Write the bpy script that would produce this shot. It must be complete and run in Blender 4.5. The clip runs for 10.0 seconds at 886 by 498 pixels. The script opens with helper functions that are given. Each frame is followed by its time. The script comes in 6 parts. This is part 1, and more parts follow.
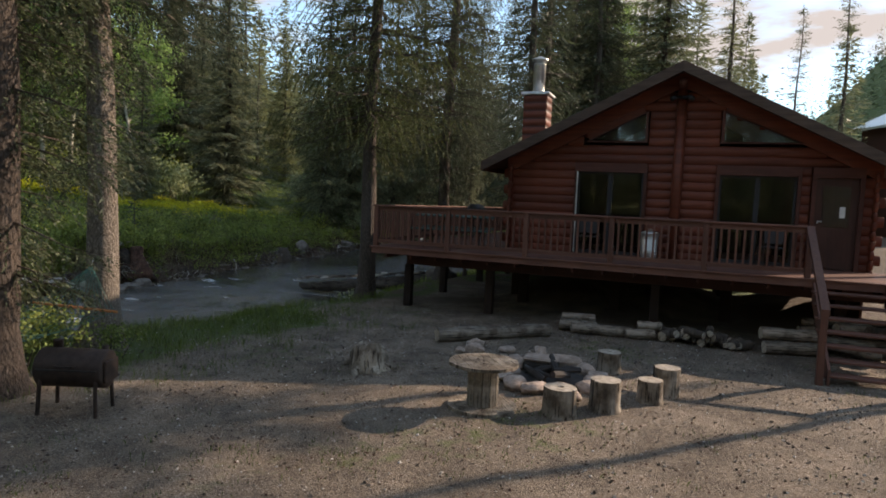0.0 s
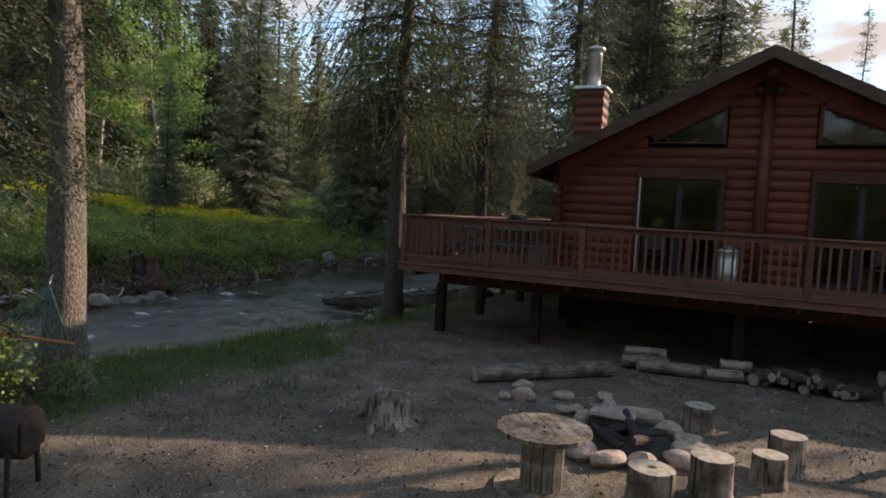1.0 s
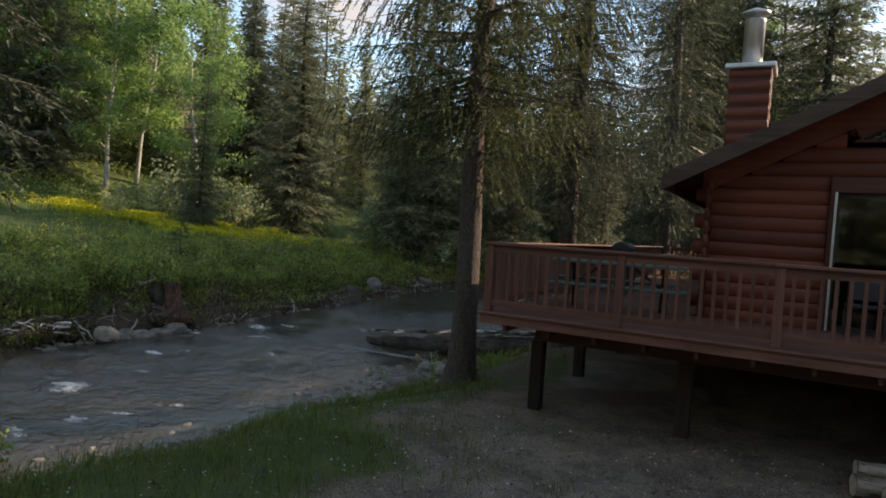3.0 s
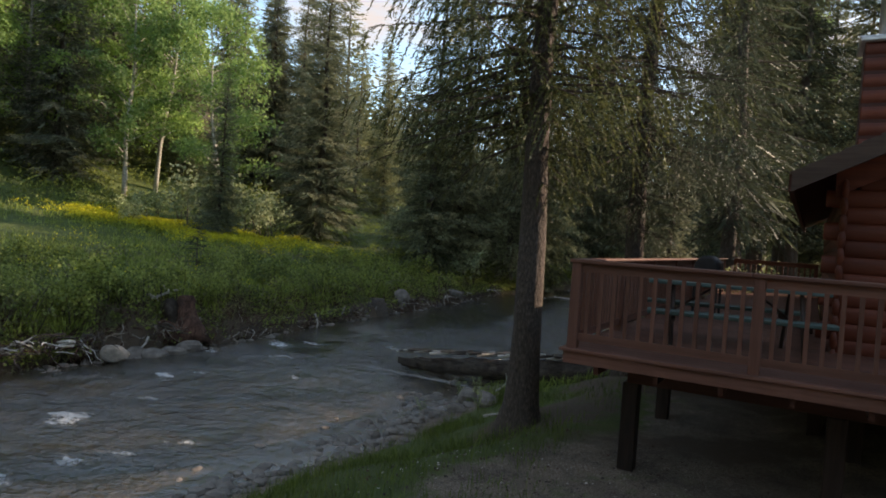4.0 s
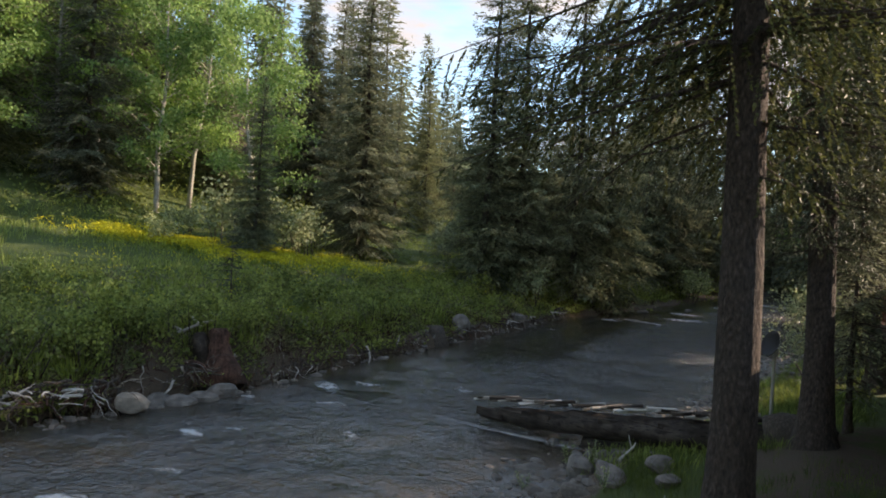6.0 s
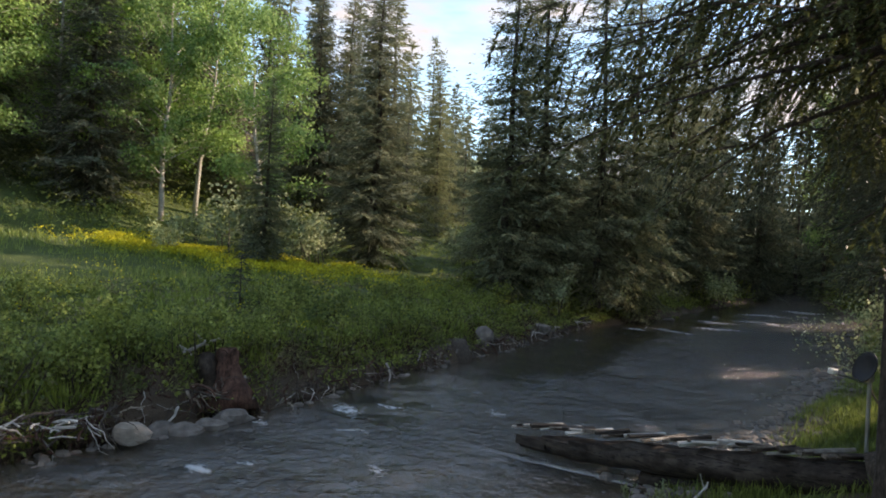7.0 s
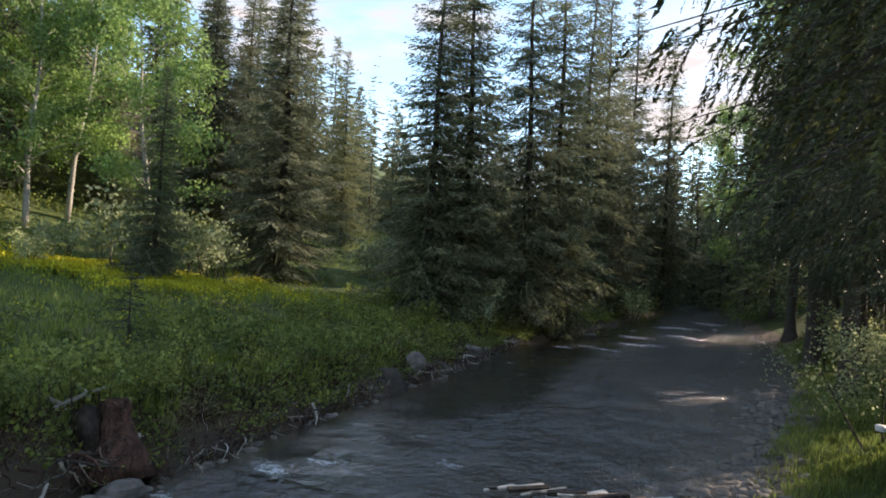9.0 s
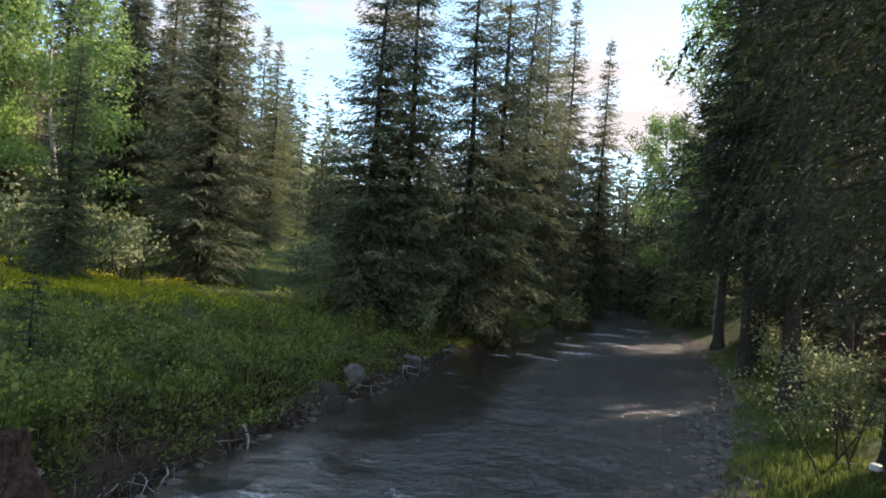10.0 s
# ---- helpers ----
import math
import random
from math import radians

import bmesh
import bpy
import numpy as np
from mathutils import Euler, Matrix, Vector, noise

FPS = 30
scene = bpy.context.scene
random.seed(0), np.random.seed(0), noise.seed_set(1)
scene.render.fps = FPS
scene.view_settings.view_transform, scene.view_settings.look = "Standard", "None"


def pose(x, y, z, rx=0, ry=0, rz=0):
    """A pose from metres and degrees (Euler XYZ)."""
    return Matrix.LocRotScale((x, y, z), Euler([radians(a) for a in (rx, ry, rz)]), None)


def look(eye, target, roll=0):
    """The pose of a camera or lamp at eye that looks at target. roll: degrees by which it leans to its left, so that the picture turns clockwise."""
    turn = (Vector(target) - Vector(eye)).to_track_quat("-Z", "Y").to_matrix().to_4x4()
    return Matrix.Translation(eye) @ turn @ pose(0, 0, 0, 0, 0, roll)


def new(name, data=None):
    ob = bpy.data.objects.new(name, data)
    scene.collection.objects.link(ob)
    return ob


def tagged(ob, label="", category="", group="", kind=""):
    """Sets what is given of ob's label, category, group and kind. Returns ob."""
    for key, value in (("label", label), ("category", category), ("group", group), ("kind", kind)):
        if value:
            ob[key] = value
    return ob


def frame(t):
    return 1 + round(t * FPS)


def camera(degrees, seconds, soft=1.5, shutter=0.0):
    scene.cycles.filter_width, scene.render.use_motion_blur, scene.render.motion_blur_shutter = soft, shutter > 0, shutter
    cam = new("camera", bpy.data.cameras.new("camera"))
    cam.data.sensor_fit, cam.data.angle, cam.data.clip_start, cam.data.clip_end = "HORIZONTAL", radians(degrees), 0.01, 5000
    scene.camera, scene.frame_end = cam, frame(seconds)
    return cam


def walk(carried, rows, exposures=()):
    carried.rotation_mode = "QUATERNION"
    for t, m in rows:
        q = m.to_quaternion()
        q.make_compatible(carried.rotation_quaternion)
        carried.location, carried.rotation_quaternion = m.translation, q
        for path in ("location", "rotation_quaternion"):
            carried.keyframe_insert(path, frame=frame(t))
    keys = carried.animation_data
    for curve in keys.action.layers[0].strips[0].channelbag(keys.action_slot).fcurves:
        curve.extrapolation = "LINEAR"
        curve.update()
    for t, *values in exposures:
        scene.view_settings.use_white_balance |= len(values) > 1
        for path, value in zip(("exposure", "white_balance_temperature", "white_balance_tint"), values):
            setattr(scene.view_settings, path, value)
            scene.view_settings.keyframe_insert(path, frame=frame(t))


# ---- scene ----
cam = camera(68.4, 10.0, soft=1.8)
PATH = [
    (0, (0.862, -2.182, 2.547), (0.142, -0.322, 2.398), 2.6),
    (0.5, (0.425, -1.177, 2.525), (-0.344, 0.665, 2.389), 2.9),
    (1, (-0.045, -0.254, 2.488), (-0.856, 1.57, 2.37), 3.2),
    (1.5, (-0.56, 0.618, 2.478), (-1.406, 2.427, 2.376), 3.4),
    (2, (-1.116, 1.435, 2.488), (-1.995, 3.23, 2.401), 3.7),
    (2.5, (-1.733, 2.229, 2.513), (-2.639, 4.011, 2.437), 3.8),
    (4, (-3.781, 4.403, 2.564), (-4.767, 6.143, 2.514), 3.9),
    (4.5, (-4.463, 5.012, 2.531), (-5.473, 6.738, 2.492), 3.9),
    (5, (-5.168, 5.633, 2.525), (-6.203, 7.345, 2.496), 3.8),
    (5.5, (-5.853, 6.195, 2.554), (-6.91, 7.893, 2.532), 3.7),
    (7, (-7.751, 7.648, 2.654), (-8.838, 9.327, 2.656), 2.8),
    (7.5, (-8.342, 8.071, 2.709), (-9.4, 9.768, 2.72), 2.7),
    (8, (-8.903, 8.421, 2.785), (-9.899, 10.156, 2.804), 2.7),
    (8.5, (-9.427, 8.74, 2.866), (-10.337, 10.521, 2.893), 2.7),
    (9, (-9.919, 9.069, 2.96), (-10.722, 10.9, 2.996), 3.0),
    (9.5, (-10.396, 9.441, 3.055), (-11.088, 11.317, 3.097), 3.5),
    (10, (-10.856, 9.846, 3.173), (-11.445, 11.756, 3.22), 4.2),
]
walk(cam, [(t, look(eye, target, roll)) for t, eye, target, roll in PATH],
     [(0, 0.20, 8300, 22), (2.5, 0.35, 8600, 23), (5.5, 0.54, 8400, 23), (7.5, 0.63, 8000, 24), (10, 0.60, 7700, 22)])

# ---- world, sun ----
SUN_AZ, SUN_EL = 42.0, 23.6          # degrees clockwise from +y, above the horizon
world = bpy.data.worlds.new("sky_world")
scene.world = world
world.use_nodes = True
wn, wl = world.node_tree.nodes, world.node_tree.links
wn.clear()
sky = wn.new("ShaderNodeTexSky")
sky.sky_type, sky.sun_disc = "NISHITA", False
sky.sun_elevation, sky.sun_rotation = radians(SUN_EL), radians(SUN_AZ)
sky.altitude = 2500
w_co = wn.new("ShaderNodeTexCoord")
w_map = wn.new("ShaderNodeMapping")
w_map.inputs["Scale"].default_value = (1.0, 1.0, 3.2)
w_noise = wn.new("ShaderNodeTexNoise")
w_noise.inputs["Scale"].default_value = 2.3
w_noise.inputs["Detail"].default_value = 6
w_noise.inputs["Roughness"].default_value = 0.55
w_ramp = wn.new("ShaderNodeValToRGB")
w_ramp.color_ramp.elements[0].position, w_ramp.color_ramp.elements[1].position = 0.51, 0.61
w_mix = wn.new("ShaderNodeMixRGB")
w_mix.inputs[2].default_value = (3.1, 3.35, 3.7, 1)
w_bg = wn.new("ShaderNodeBackground")
w_bg.inputs["Strength"].default_value = 0.185
w_out = wn.new("ShaderNodeOutputWorld")
wl.new(w_co.outputs["Generated"], w_map.inputs["Vector"])
wl.new(w_map.outputs["Vector"], w_noise.inputs["Vector"])
wl.new(w_noise.outputs["Fac"], w_ramp.inputs["Fac"])
wl.new(w_ramp.outputs["Color"], w_mix.inputs[0])
w_gain = wn.new("ShaderNodeMixRGB")
w_gain.blend_type = "MULTIPLY"
w_gain.inputs[0].default_value = 1.0
w_gain.inputs[2].default_value = (1.5, 1.87, 1.78, 1)
wl.new(sky.outputs["Color"], w_gain.inputs[1])
wl.new(w_gain.outputs["Color"], w_mix.inputs[1])
wl.new(w_mix.outputs["Color"], w_bg.inputs["Color"])
wl.new(w_bg.outputs["Background"], w_out.inputs["Surface"])

az, el = radians(SUN_AZ), radians(SUN_EL)
SUN_DIR = Vector((math.sin(az) * math.cos(el), math.cos(az) * math.cos(el), math.sin(el)))
sun_data = bpy.data.lights.new("sun", "SUN")
sun_data.energy, sun_data.angle, sun_data.color = 5.6, radians(0.6), (1.0, 0.93, 0.82)
sun = new("sun", sun_data)
sun.matrix_world = look(SUN_DIR * 60, (0, 0, 0))


# ---- materials ----
def material(name, rough=0.8, metal=0.0):
    m = bpy.data.materials.new(name)
    m.use_nodes = True
    b = m.node_tree.nodes["Principled BSDF"]
    b.inputs["Roughness"].default_value = rough
    b.inputs["Metallic"].default_value = metal
    return m, m.node_tree.nodes, m.node_tree.links, b


def co_node(nodes, links, scale=(1, 1, 1), space="Object"):
    tc = nodes.new("ShaderNodeTexCoord")
    mp = nodes.new("ShaderNodeMapping")
    mp.inputs["Scale"].default_value = scale
    links.new(tc.outputs[space], mp.inputs["Vector"])
    return mp.outputs["Vector"]


def world_co(nodes, links, scale=(1, 1, 1)):
    g = nodes.new("ShaderNodeNewGeometry")
    mp = nodes.new("ShaderNodeMapping")
    mp.inputs["Scale"].default_value = scale
    links.new(g.outputs["Position"], mp.inputs["Vector"])
    return mp.outputs["Vector"]


def noise_node(nodes, links, vec, scale, detail=4, rough=0.6):
    n = nodes.new("ShaderNodeTexNoise")
    n.inputs["Scale"].default_value, n.inputs["Detail"].default_value = scale, detail
    n.inputs["Roughness"].default_value = rough
    links.new(vec, n.inputs["Vector"])
    return n.outputs["Fac"]


def ramp_node(nodes, links, fac, stops):
    r = nodes.new("ShaderNodeValToRGB")
    e = r.color_ramp.elements
    while len(e) < len(stops):
        e.new(0.5)
    for k, (p, c) in enumerate(stops):
        e[k].position, e[k].color = p, (*c, 1)
    links.new(fac, r.inputs["Fac"])
    return r.outputs["Color"]


def mix_node(nodes, links, fac, a, b, mode="MIX"):
    n = nodes.new("ShaderNodeMixRGB")
    n.blend_type = mode
    for k, v in ((0, fac), (1, a), (2, b)):
        if isinstance(v, (int, float)):
            n.inputs[k].default_value = v
        elif isinstance(v, tuple):
            n.inputs[k].default_value = (*v, 1)
        else:
            links.new(v, n.inputs[k])
    return n.outputs["Color"]


def bump_node(nodes, links, b, height, strength, distance):
    n = nodes.new("ShaderNodeBump")
    n.inputs["Strength"].default_value, n.inputs["Distance"].default_value = strength, distance
    links.new(height, n.inputs["Height"])
    links.new(n.outputs["Normal"], b.inputs["Normal"])


def random_out(nodes, island=False):
    if island:
        return nodes.new("ShaderNodeNewGeometry").outputs["Random Per Island"]
    return nodes.new("ShaderNodeObjectInfo").outputs["Random"]


def wood_material(name, dark, light, grain=(1.5, 22, 22), rough=0.75, bump=0.25, spec=0.3):
    m, n, l, b = material(name, rough)
    v = co_node(n, l, grain)
    f = noise_node(n, l, v, 1.0, 6, 0.65)
    v2 = co_node(n, l)
    big = noise_node(n, l, v2, 1.3, 3)
    c = ramp_node(n, l, f, [(0.25, dark), (0.72, light)])
    c = mix_node(n, l, 0.35, c, ramp_node(n, l, big, [(0.3, (0.45, 0.45, 0.45)), (0.7, (1.3, 1.3, 1.3))]), "MULTIPLY")
    if bump >= 0.5:
        crack = noise_node(n, l, co_node(n, l, tuple(2.2 * g if g > 5 else 0.9 * g for g in grain)), 1.6, 3, 0.5)
        c = mix_node(n, l, 1.0, c, ramp_node(n, l, crack, [(0.34, (0.16, 0.14, 0.13)), (0.44, (1, 1, 1))]), "MULTIPLY")
        blot = noise_node(n, l, v2, 4.5, 4, 0.6)
        c = mix_node(n, l, 1.0, c, ramp_node(n, l, blot, [(0.36, (0.42, 0.38, 0.35)), (0.6, (1.15, 1.15, 1.15))]), "MULTIPLY")
    r = ramp_node(n, l, random_out(n), [(0, (0.75, 0.75, 0.75)), (1, (1.2, 1.2, 1.2))])
    c = mix_node(n, l, 1.0, c, r, "MULTIPLY")
    l.new(c, b.inputs["Base Color"])
    b.inputs["Specular IOR Level"].default_value = spec
    bump_node(n, l, b, f, bump, 0.01)
    return m


def plain_material(name, color, rough=0.6, metal=0.0, vary=0.25, scale=6.0, bump=0.1):
    m, n, l, b = material(name, rough, metal)
    v = co_node(n, l)
    f = noise_node(n, l, v, scale, 5)
    lo, hi = tuple(c * (1 - vary) for c in color), tuple(min(1, c * (1 + vary)) for c in color)
    l.new(ramp_node(n, l, f, [(0.3, lo), (0.7, hi)]), b.inputs["Base Color"])
    bump_node(n, l, b, f, bump, 0.01)
    return m


def leaf_material(name, dark, light, trans=0.35, rough=0.55, shift=0.0):
    """Thin leaves or needles: diffuse with light passing through, each its own shade."""
    m, n, l, b = material(name, rough)
    isl = random_out(n, True)
    ob = random_out(n)
    c = ramp_node(n, l, isl, [(0.0, dark), (1.0, light)])
    c = mix_node(n, l, 1.0, c, ramp_node(n, l, ob, [(0.0, (0.78, 0.8, 0.85)), (1.0, (1.2, 1.15, 1.0))]), "MULTIPLY")
    v = world_co(n, l)
    f = noise_node(n, l, v, 1.1, 3)
    c = mix_node(n, l, 0.8, c, ramp_node(n, l, f, [(0.3, (0.55, 0.62, 0.6)), (0.7, (1.4, 1.32, 1.1))]), "MULTIPLY")
    l.new(c, b.inputs["Base Color"])
    b.inputs["Specular IOR Level"].default_value = 0.25
    t = n.new("ShaderNodeBsdfTranslucent")
    l.new(c, t.inputs["Color"])
    mx = n.new("ShaderNodeMixShader")
    mx.inputs[0].default_value = trans
    l.new(b.outputs[0], mx.inputs[1])
    l.new(t.outputs[0], mx.inputs[2])
    l.new(mx.outputs[0], n["Material Output"].inputs["Surface"])
    return m


def bark_material(name, dark, light, scale=(5, 5, 1.6), bump=0.9, dist=0.03):
    m, n, l, b = material(name, 0.92)
    v = co_node(n, l, scale)
    vo = n.new("ShaderNodeTexVoronoi")
    vo.inputs["Scale"].default_value = 5.0
    l.new(v, vo.inputs["Vector"])
    f = noise_node(n, l, v, 6.0, 6, 0.7)
    c = ramp_node(n, l, f, [(0.3, dark), (0.7, light)])
    c = mix_node(n, l, 0.7, c, ramp_node(n, l, vo.outputs["Distance"], [(0.05, (1.25, 1.22, 1.2)), (0.6, (0.5, 0.48, 0.46))]), "MULTIPLY")
    l.new(c, b.inputs["Base Color"])
    h = mix_node(n, l, 0.5, f, vo.outputs["Distance"], "SUBTRACT")
    bump_node(n, l, b, h, bump, dist)
    return m


MAT = {}
MAT["log_wall"] = wood_material("stained_log", (0.095, 0.024, 0.014), (0.215, 0.052, 0.026), (0.8, 16, 16), 0.5, 0.25)
MAT["deck_wood"] = wood_material("deck_wood", (0.105, 0.044, 0.031), (0.205, 0.092, 0.066), (1.2, 20, 20), 0.62)
MAT["deck_side"] = wood_material("deck_wood_upright", (0.095, 0.038, 0.027), (0.195, 0.088, 0.063), (18, 18, 1.5), 0.62)
MAT["barge"] = wood_material("weathered_board", (0.05, 0.032, 0.024), (0.115, 0.076, 0.058), (1.2, 20, 20), 0.8)
# post wood with the shade under deck and cabin put into its colour
MAT["shaded_post"] = wood_material("shaded_post_wood", (0.016, 0.010, 0.008), (0.05, 0.03, 0.023), (18, 18, 1.5), 0.8)
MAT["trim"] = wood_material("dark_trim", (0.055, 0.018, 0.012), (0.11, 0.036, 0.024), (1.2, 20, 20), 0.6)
MAT["old_wood"] = wood_material("grey_wood", (0.13, 0.105, 0.082), (0.42, 0.36, 0.29), (10, 10, 1.6), 0.9, 0.6)
MAT["old_wood_x"] = wood_material("grey_log_wood", (0.12, 0.098, 0.078), (0.38, 0.32, 0.26), (1.6, 12, 12), 0.9, 0.5)
MAT["end_grain"] = plain_material("end_grain", (0.36, 0.31, 0.25), 0.9, 0, 0.45, 14, 0.4)
MAT["shingle"] = plain_material("roof_shingle", (0.085, 0.06, 0.05), 0.9, 0, 0.35, 30, 0.4)
MAT["bark"] = bark_material("spruce_bark", (0.03, 0.022, 0.018), (0.175, 0.135, 0.11), (5.5, 5.5, 2.4), 1.0, 0.05)
MAT["pale_bark"] = bark_material("pale_scaly_bark", (0.075, 0.058, 0.046), (0.40, 0.345, 0.29), (6.5, 6.5, 3.4), 1.0, 0.05)
MAT["dark_bark"] = bark_material("dark_bark", (0.045, 0.036, 0.03), (0.16, 0.13, 0.105))
MAT["aspen_bark"] = bark_material("aspen_bark", (0.20, 0.18, 0.15), (0.72, 0.70, 0.62), (2, 2, 5), 0.3, 0.01)
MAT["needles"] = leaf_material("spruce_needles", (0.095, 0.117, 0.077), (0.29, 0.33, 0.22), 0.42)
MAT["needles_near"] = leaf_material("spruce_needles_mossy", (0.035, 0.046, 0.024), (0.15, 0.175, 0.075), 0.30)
# darker copy of the needles, with shade put into the colour
MAT["needles_shaded"] = leaf_material("spruce_needles_shaded", (0.032, 0.046, 0.032), (0.12, 0.145, 0.095), 0.28)
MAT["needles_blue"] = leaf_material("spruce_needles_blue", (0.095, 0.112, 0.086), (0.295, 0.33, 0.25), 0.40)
MAT["aspen_leaf"] = leaf_material("aspen_leaf", (0.135, 0.255, 0.085), (0.36, 0.52, 0.215), 0.55)
MAT["bush_leaf"] = leaf_material("bush_leaf", (0.10, 0.145, 0.045), (0.35, 0.42, 0.135), 0.42)
MAT["dark_leaf"] = leaf_material("cottonwood_leaf", (0.05, 0.085, 0.028), (0.17, 0.24, 0.08), 0.35)
MAT["pale_leaf"] = leaf_material("willow_leaf", (0.20, 0.26, 0.145), (0.50, 0.56, 0.35), 0.45)
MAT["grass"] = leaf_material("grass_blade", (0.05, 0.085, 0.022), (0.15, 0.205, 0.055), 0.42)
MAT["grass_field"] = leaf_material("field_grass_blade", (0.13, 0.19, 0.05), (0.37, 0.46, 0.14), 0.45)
MAT["sage_leaf"] = leaf_material("sage_leaf", (0.13, 0.145, 0.085), (0.29, 0.305, 0.18), 0.4)
MAT["wet_wood"] = wood_material("dark_wet_wood", (0.022, 0.017, 0.014), (0.105, 0.082, 0.064), (1.4, 11, 11), 0.75, 0.7)
MAT["drift"] = wood_material("bleached_driftwood", (0.30, 0.27, 0.23), (0.68, 0.64, 0.58), (1.6, 14, 14), 0.85, 0.45)
MAT["flower"] = leaf_material("yellow_flower", (0.50, 0.46, 0.04), (0.85, 0.78, 0.07), 0.35)
MAT["rock"] = plain_material("river_rock", (0.175, 0.155, 0.135), 0.85, 0, 0.45, 3.5, 0.5)
MAT["pale_rock"] = plain_material("pale_river_rock", (0.30, 0.26, 0.215), 0.85, 0, 0.25, 4, 0.4)
MAT["rot_wood"] = wood_material("rotten_red_wood", (0.045, 0.025, 0.018), (0.17, 0.085, 0.06), (14, 14, 1.6), 0.9, 0.7)
MAT["fire_rock"] = plain_material("red_rock", (0.36, 0.275, 0.225), 0.9, 0, 0.4, 4, 0.5)
MAT["soot"] = plain_material("sooty_stone", (0.035, 0.03, 0.028), 0.9, 0, 0.5, 5, 0.4)
MAT["black_iron"] = plain_material("rusty_black_iron", (0.045, 0.028, 0.022), 0.7, 0.35, 0.5, 9, 0.2)
MAT["galv"] = plain_material("galvanised_steel", (0.62, 0.62, 0.60), 0.38, 0.85, 0.15, 5, 0.05)
MAT["green_paint"] = plain_material("green_bench_paint", (0.045, 0.085, 0.075), 0.6, 0, 0.3, 8, 0.1)
MAT["black"] = plain_material("black_plastic", (0.02, 0.02, 0.022), 0.6, 0, 0.3, 6, 0.05)
MAT["white_pvc"] = plain_material("white_plastic", (0.72, 0.71, 0.67), 0.5, 0, 0.1, 6, 0.05)
MAT["door_paint"] = wood_material("dark_door", (0.05, 0.02, 0.014), (0.085, 0.034, 0.024), (18, 18, 1.5), 0.5)
MAT["net"] = plain_material("green_net", (0.05, 0.16, 0.13), 0.8, 0, 0.3, 9, 0.1)
MAT["orange_wood"] = plain_material("orange_bar", (0.50, 0.17, 0.05), 0.6, 0, 0.25, 9, 0.1)
# near-black: the dimness of the room is put into this colour
MAT["dim_backing"] = plain_material("dim_room", (0.03, 0.027, 0.024), 0.9, 0, 0.3, 2, 0.05)


def glass_material():
    m, n, l, b = material("window_glass", 0.03)
    b.inputs["Base Color"].default_value = (0.9, 0.95, 0.93, 1)
    b.inputs["Transmission Weight"].default_value = 1.0
    b.inputs["IOR"].default_value = 1.45
    return m


MAT["glass"] = glass_material()


def water_material():
    m, n, l, b = material("river_water", 0.08)
    v = world_co(n, l, (0.85, 1.15, 1.0))
    f1 = noise_node(n, l, v, 4.4, 4, 0.6)
    f2 = noise_node(n, l, v, 14.0, 3, 0.6)
    big = noise_node(n, l, v, 0.35, 3)
    swell = ramp_node(n, l, noise_node(n, l, v, 0.8, 3), [(0.32, (0.25, 0.25, 0.25)), (0.66, (1, 1, 1))])
    h = mix_node(n, l, 1.0, mix_node(n, l, 0.36, f1, f2), swell, "MULTIPLY")
    chop = n.new("ShaderNodeAttribute")
    chop.attribute_name = "chop"
    h = mix_node(n, l, 1.0, h, chop.outputs["Color"], "MULTIPLY")
    bump_node(n, l, b, h, 1.0, 0.5)
    c = ramp_node(n, l, big, [(0.3, (0.018, 0.023, 0.023)), (0.7, (0.050, 0.042, 0.030))])
    bed = ramp_node(n, l, noise_node(n, l, world_co(n, l), 8.0, 4, 0.7), [(0.32, (0.035, 0.028, 0.020)), (0.66, (0.14, 0.11, 0.075))])
    sh = n.new("ShaderNodeAttribute")
    sh.attribute_name = "shallow"
    c = mix_node(n, l, sh.outputs["Fac"], c, bed)
    att = n.new("ShaderNodeAttribute")
    att.attribute_name = "foam"
    foam = noise_node(n, l, world_co(n, l, (1.0, 1.7, 1.0)), 4.6, 7, 0.8)
    add = n.new("ShaderNodeMath")
    add.operation = "ADD"
    l.new(foam, add.inputs[0])
    l.new(att.outputs["Fac"], add.inputs[1])
    fm = ramp_node(n, l, add.outputs[0], [(0.68, (0, 0, 0)), (0.86, (0.85, 0.85, 0.85))])
    c = mix_node(n, l, fm, c, (0.58, 0.62, 0.64))
    l.new(c, b.inputs["Base Color"])
    rr = mix_node(n, l, fm, mix_node(n, l, 1.0, chop.outputs["Color"], (0.13, 0.13, 0.13), "MULTIPLY"), (0.6, 0.6, 0.6))
    l.new(rr, b.inputs["Roughness"])
    b.inputs["IOR"].default_value = 1.9
    b.inputs["Specular IOR Level"].default_value = 0.9
    return m


MAT["water"] = water_material()


def gravel_material():
    """Loose stone chips, each its own grey or tan."""
    m, n, l, b = material("gravel_chips", 0.9)
    l.new(ramp_node(n, l, random_out(n, True), [(0.0, (0.10, 0.08, 0.065)), (0.5, (0.30, 0.26, 0.22)), (1.0, (0.62, 0.57, 0.51))]), b.inputs["Base Color"])
    return m


MAT["gravel"] = gravel_material()


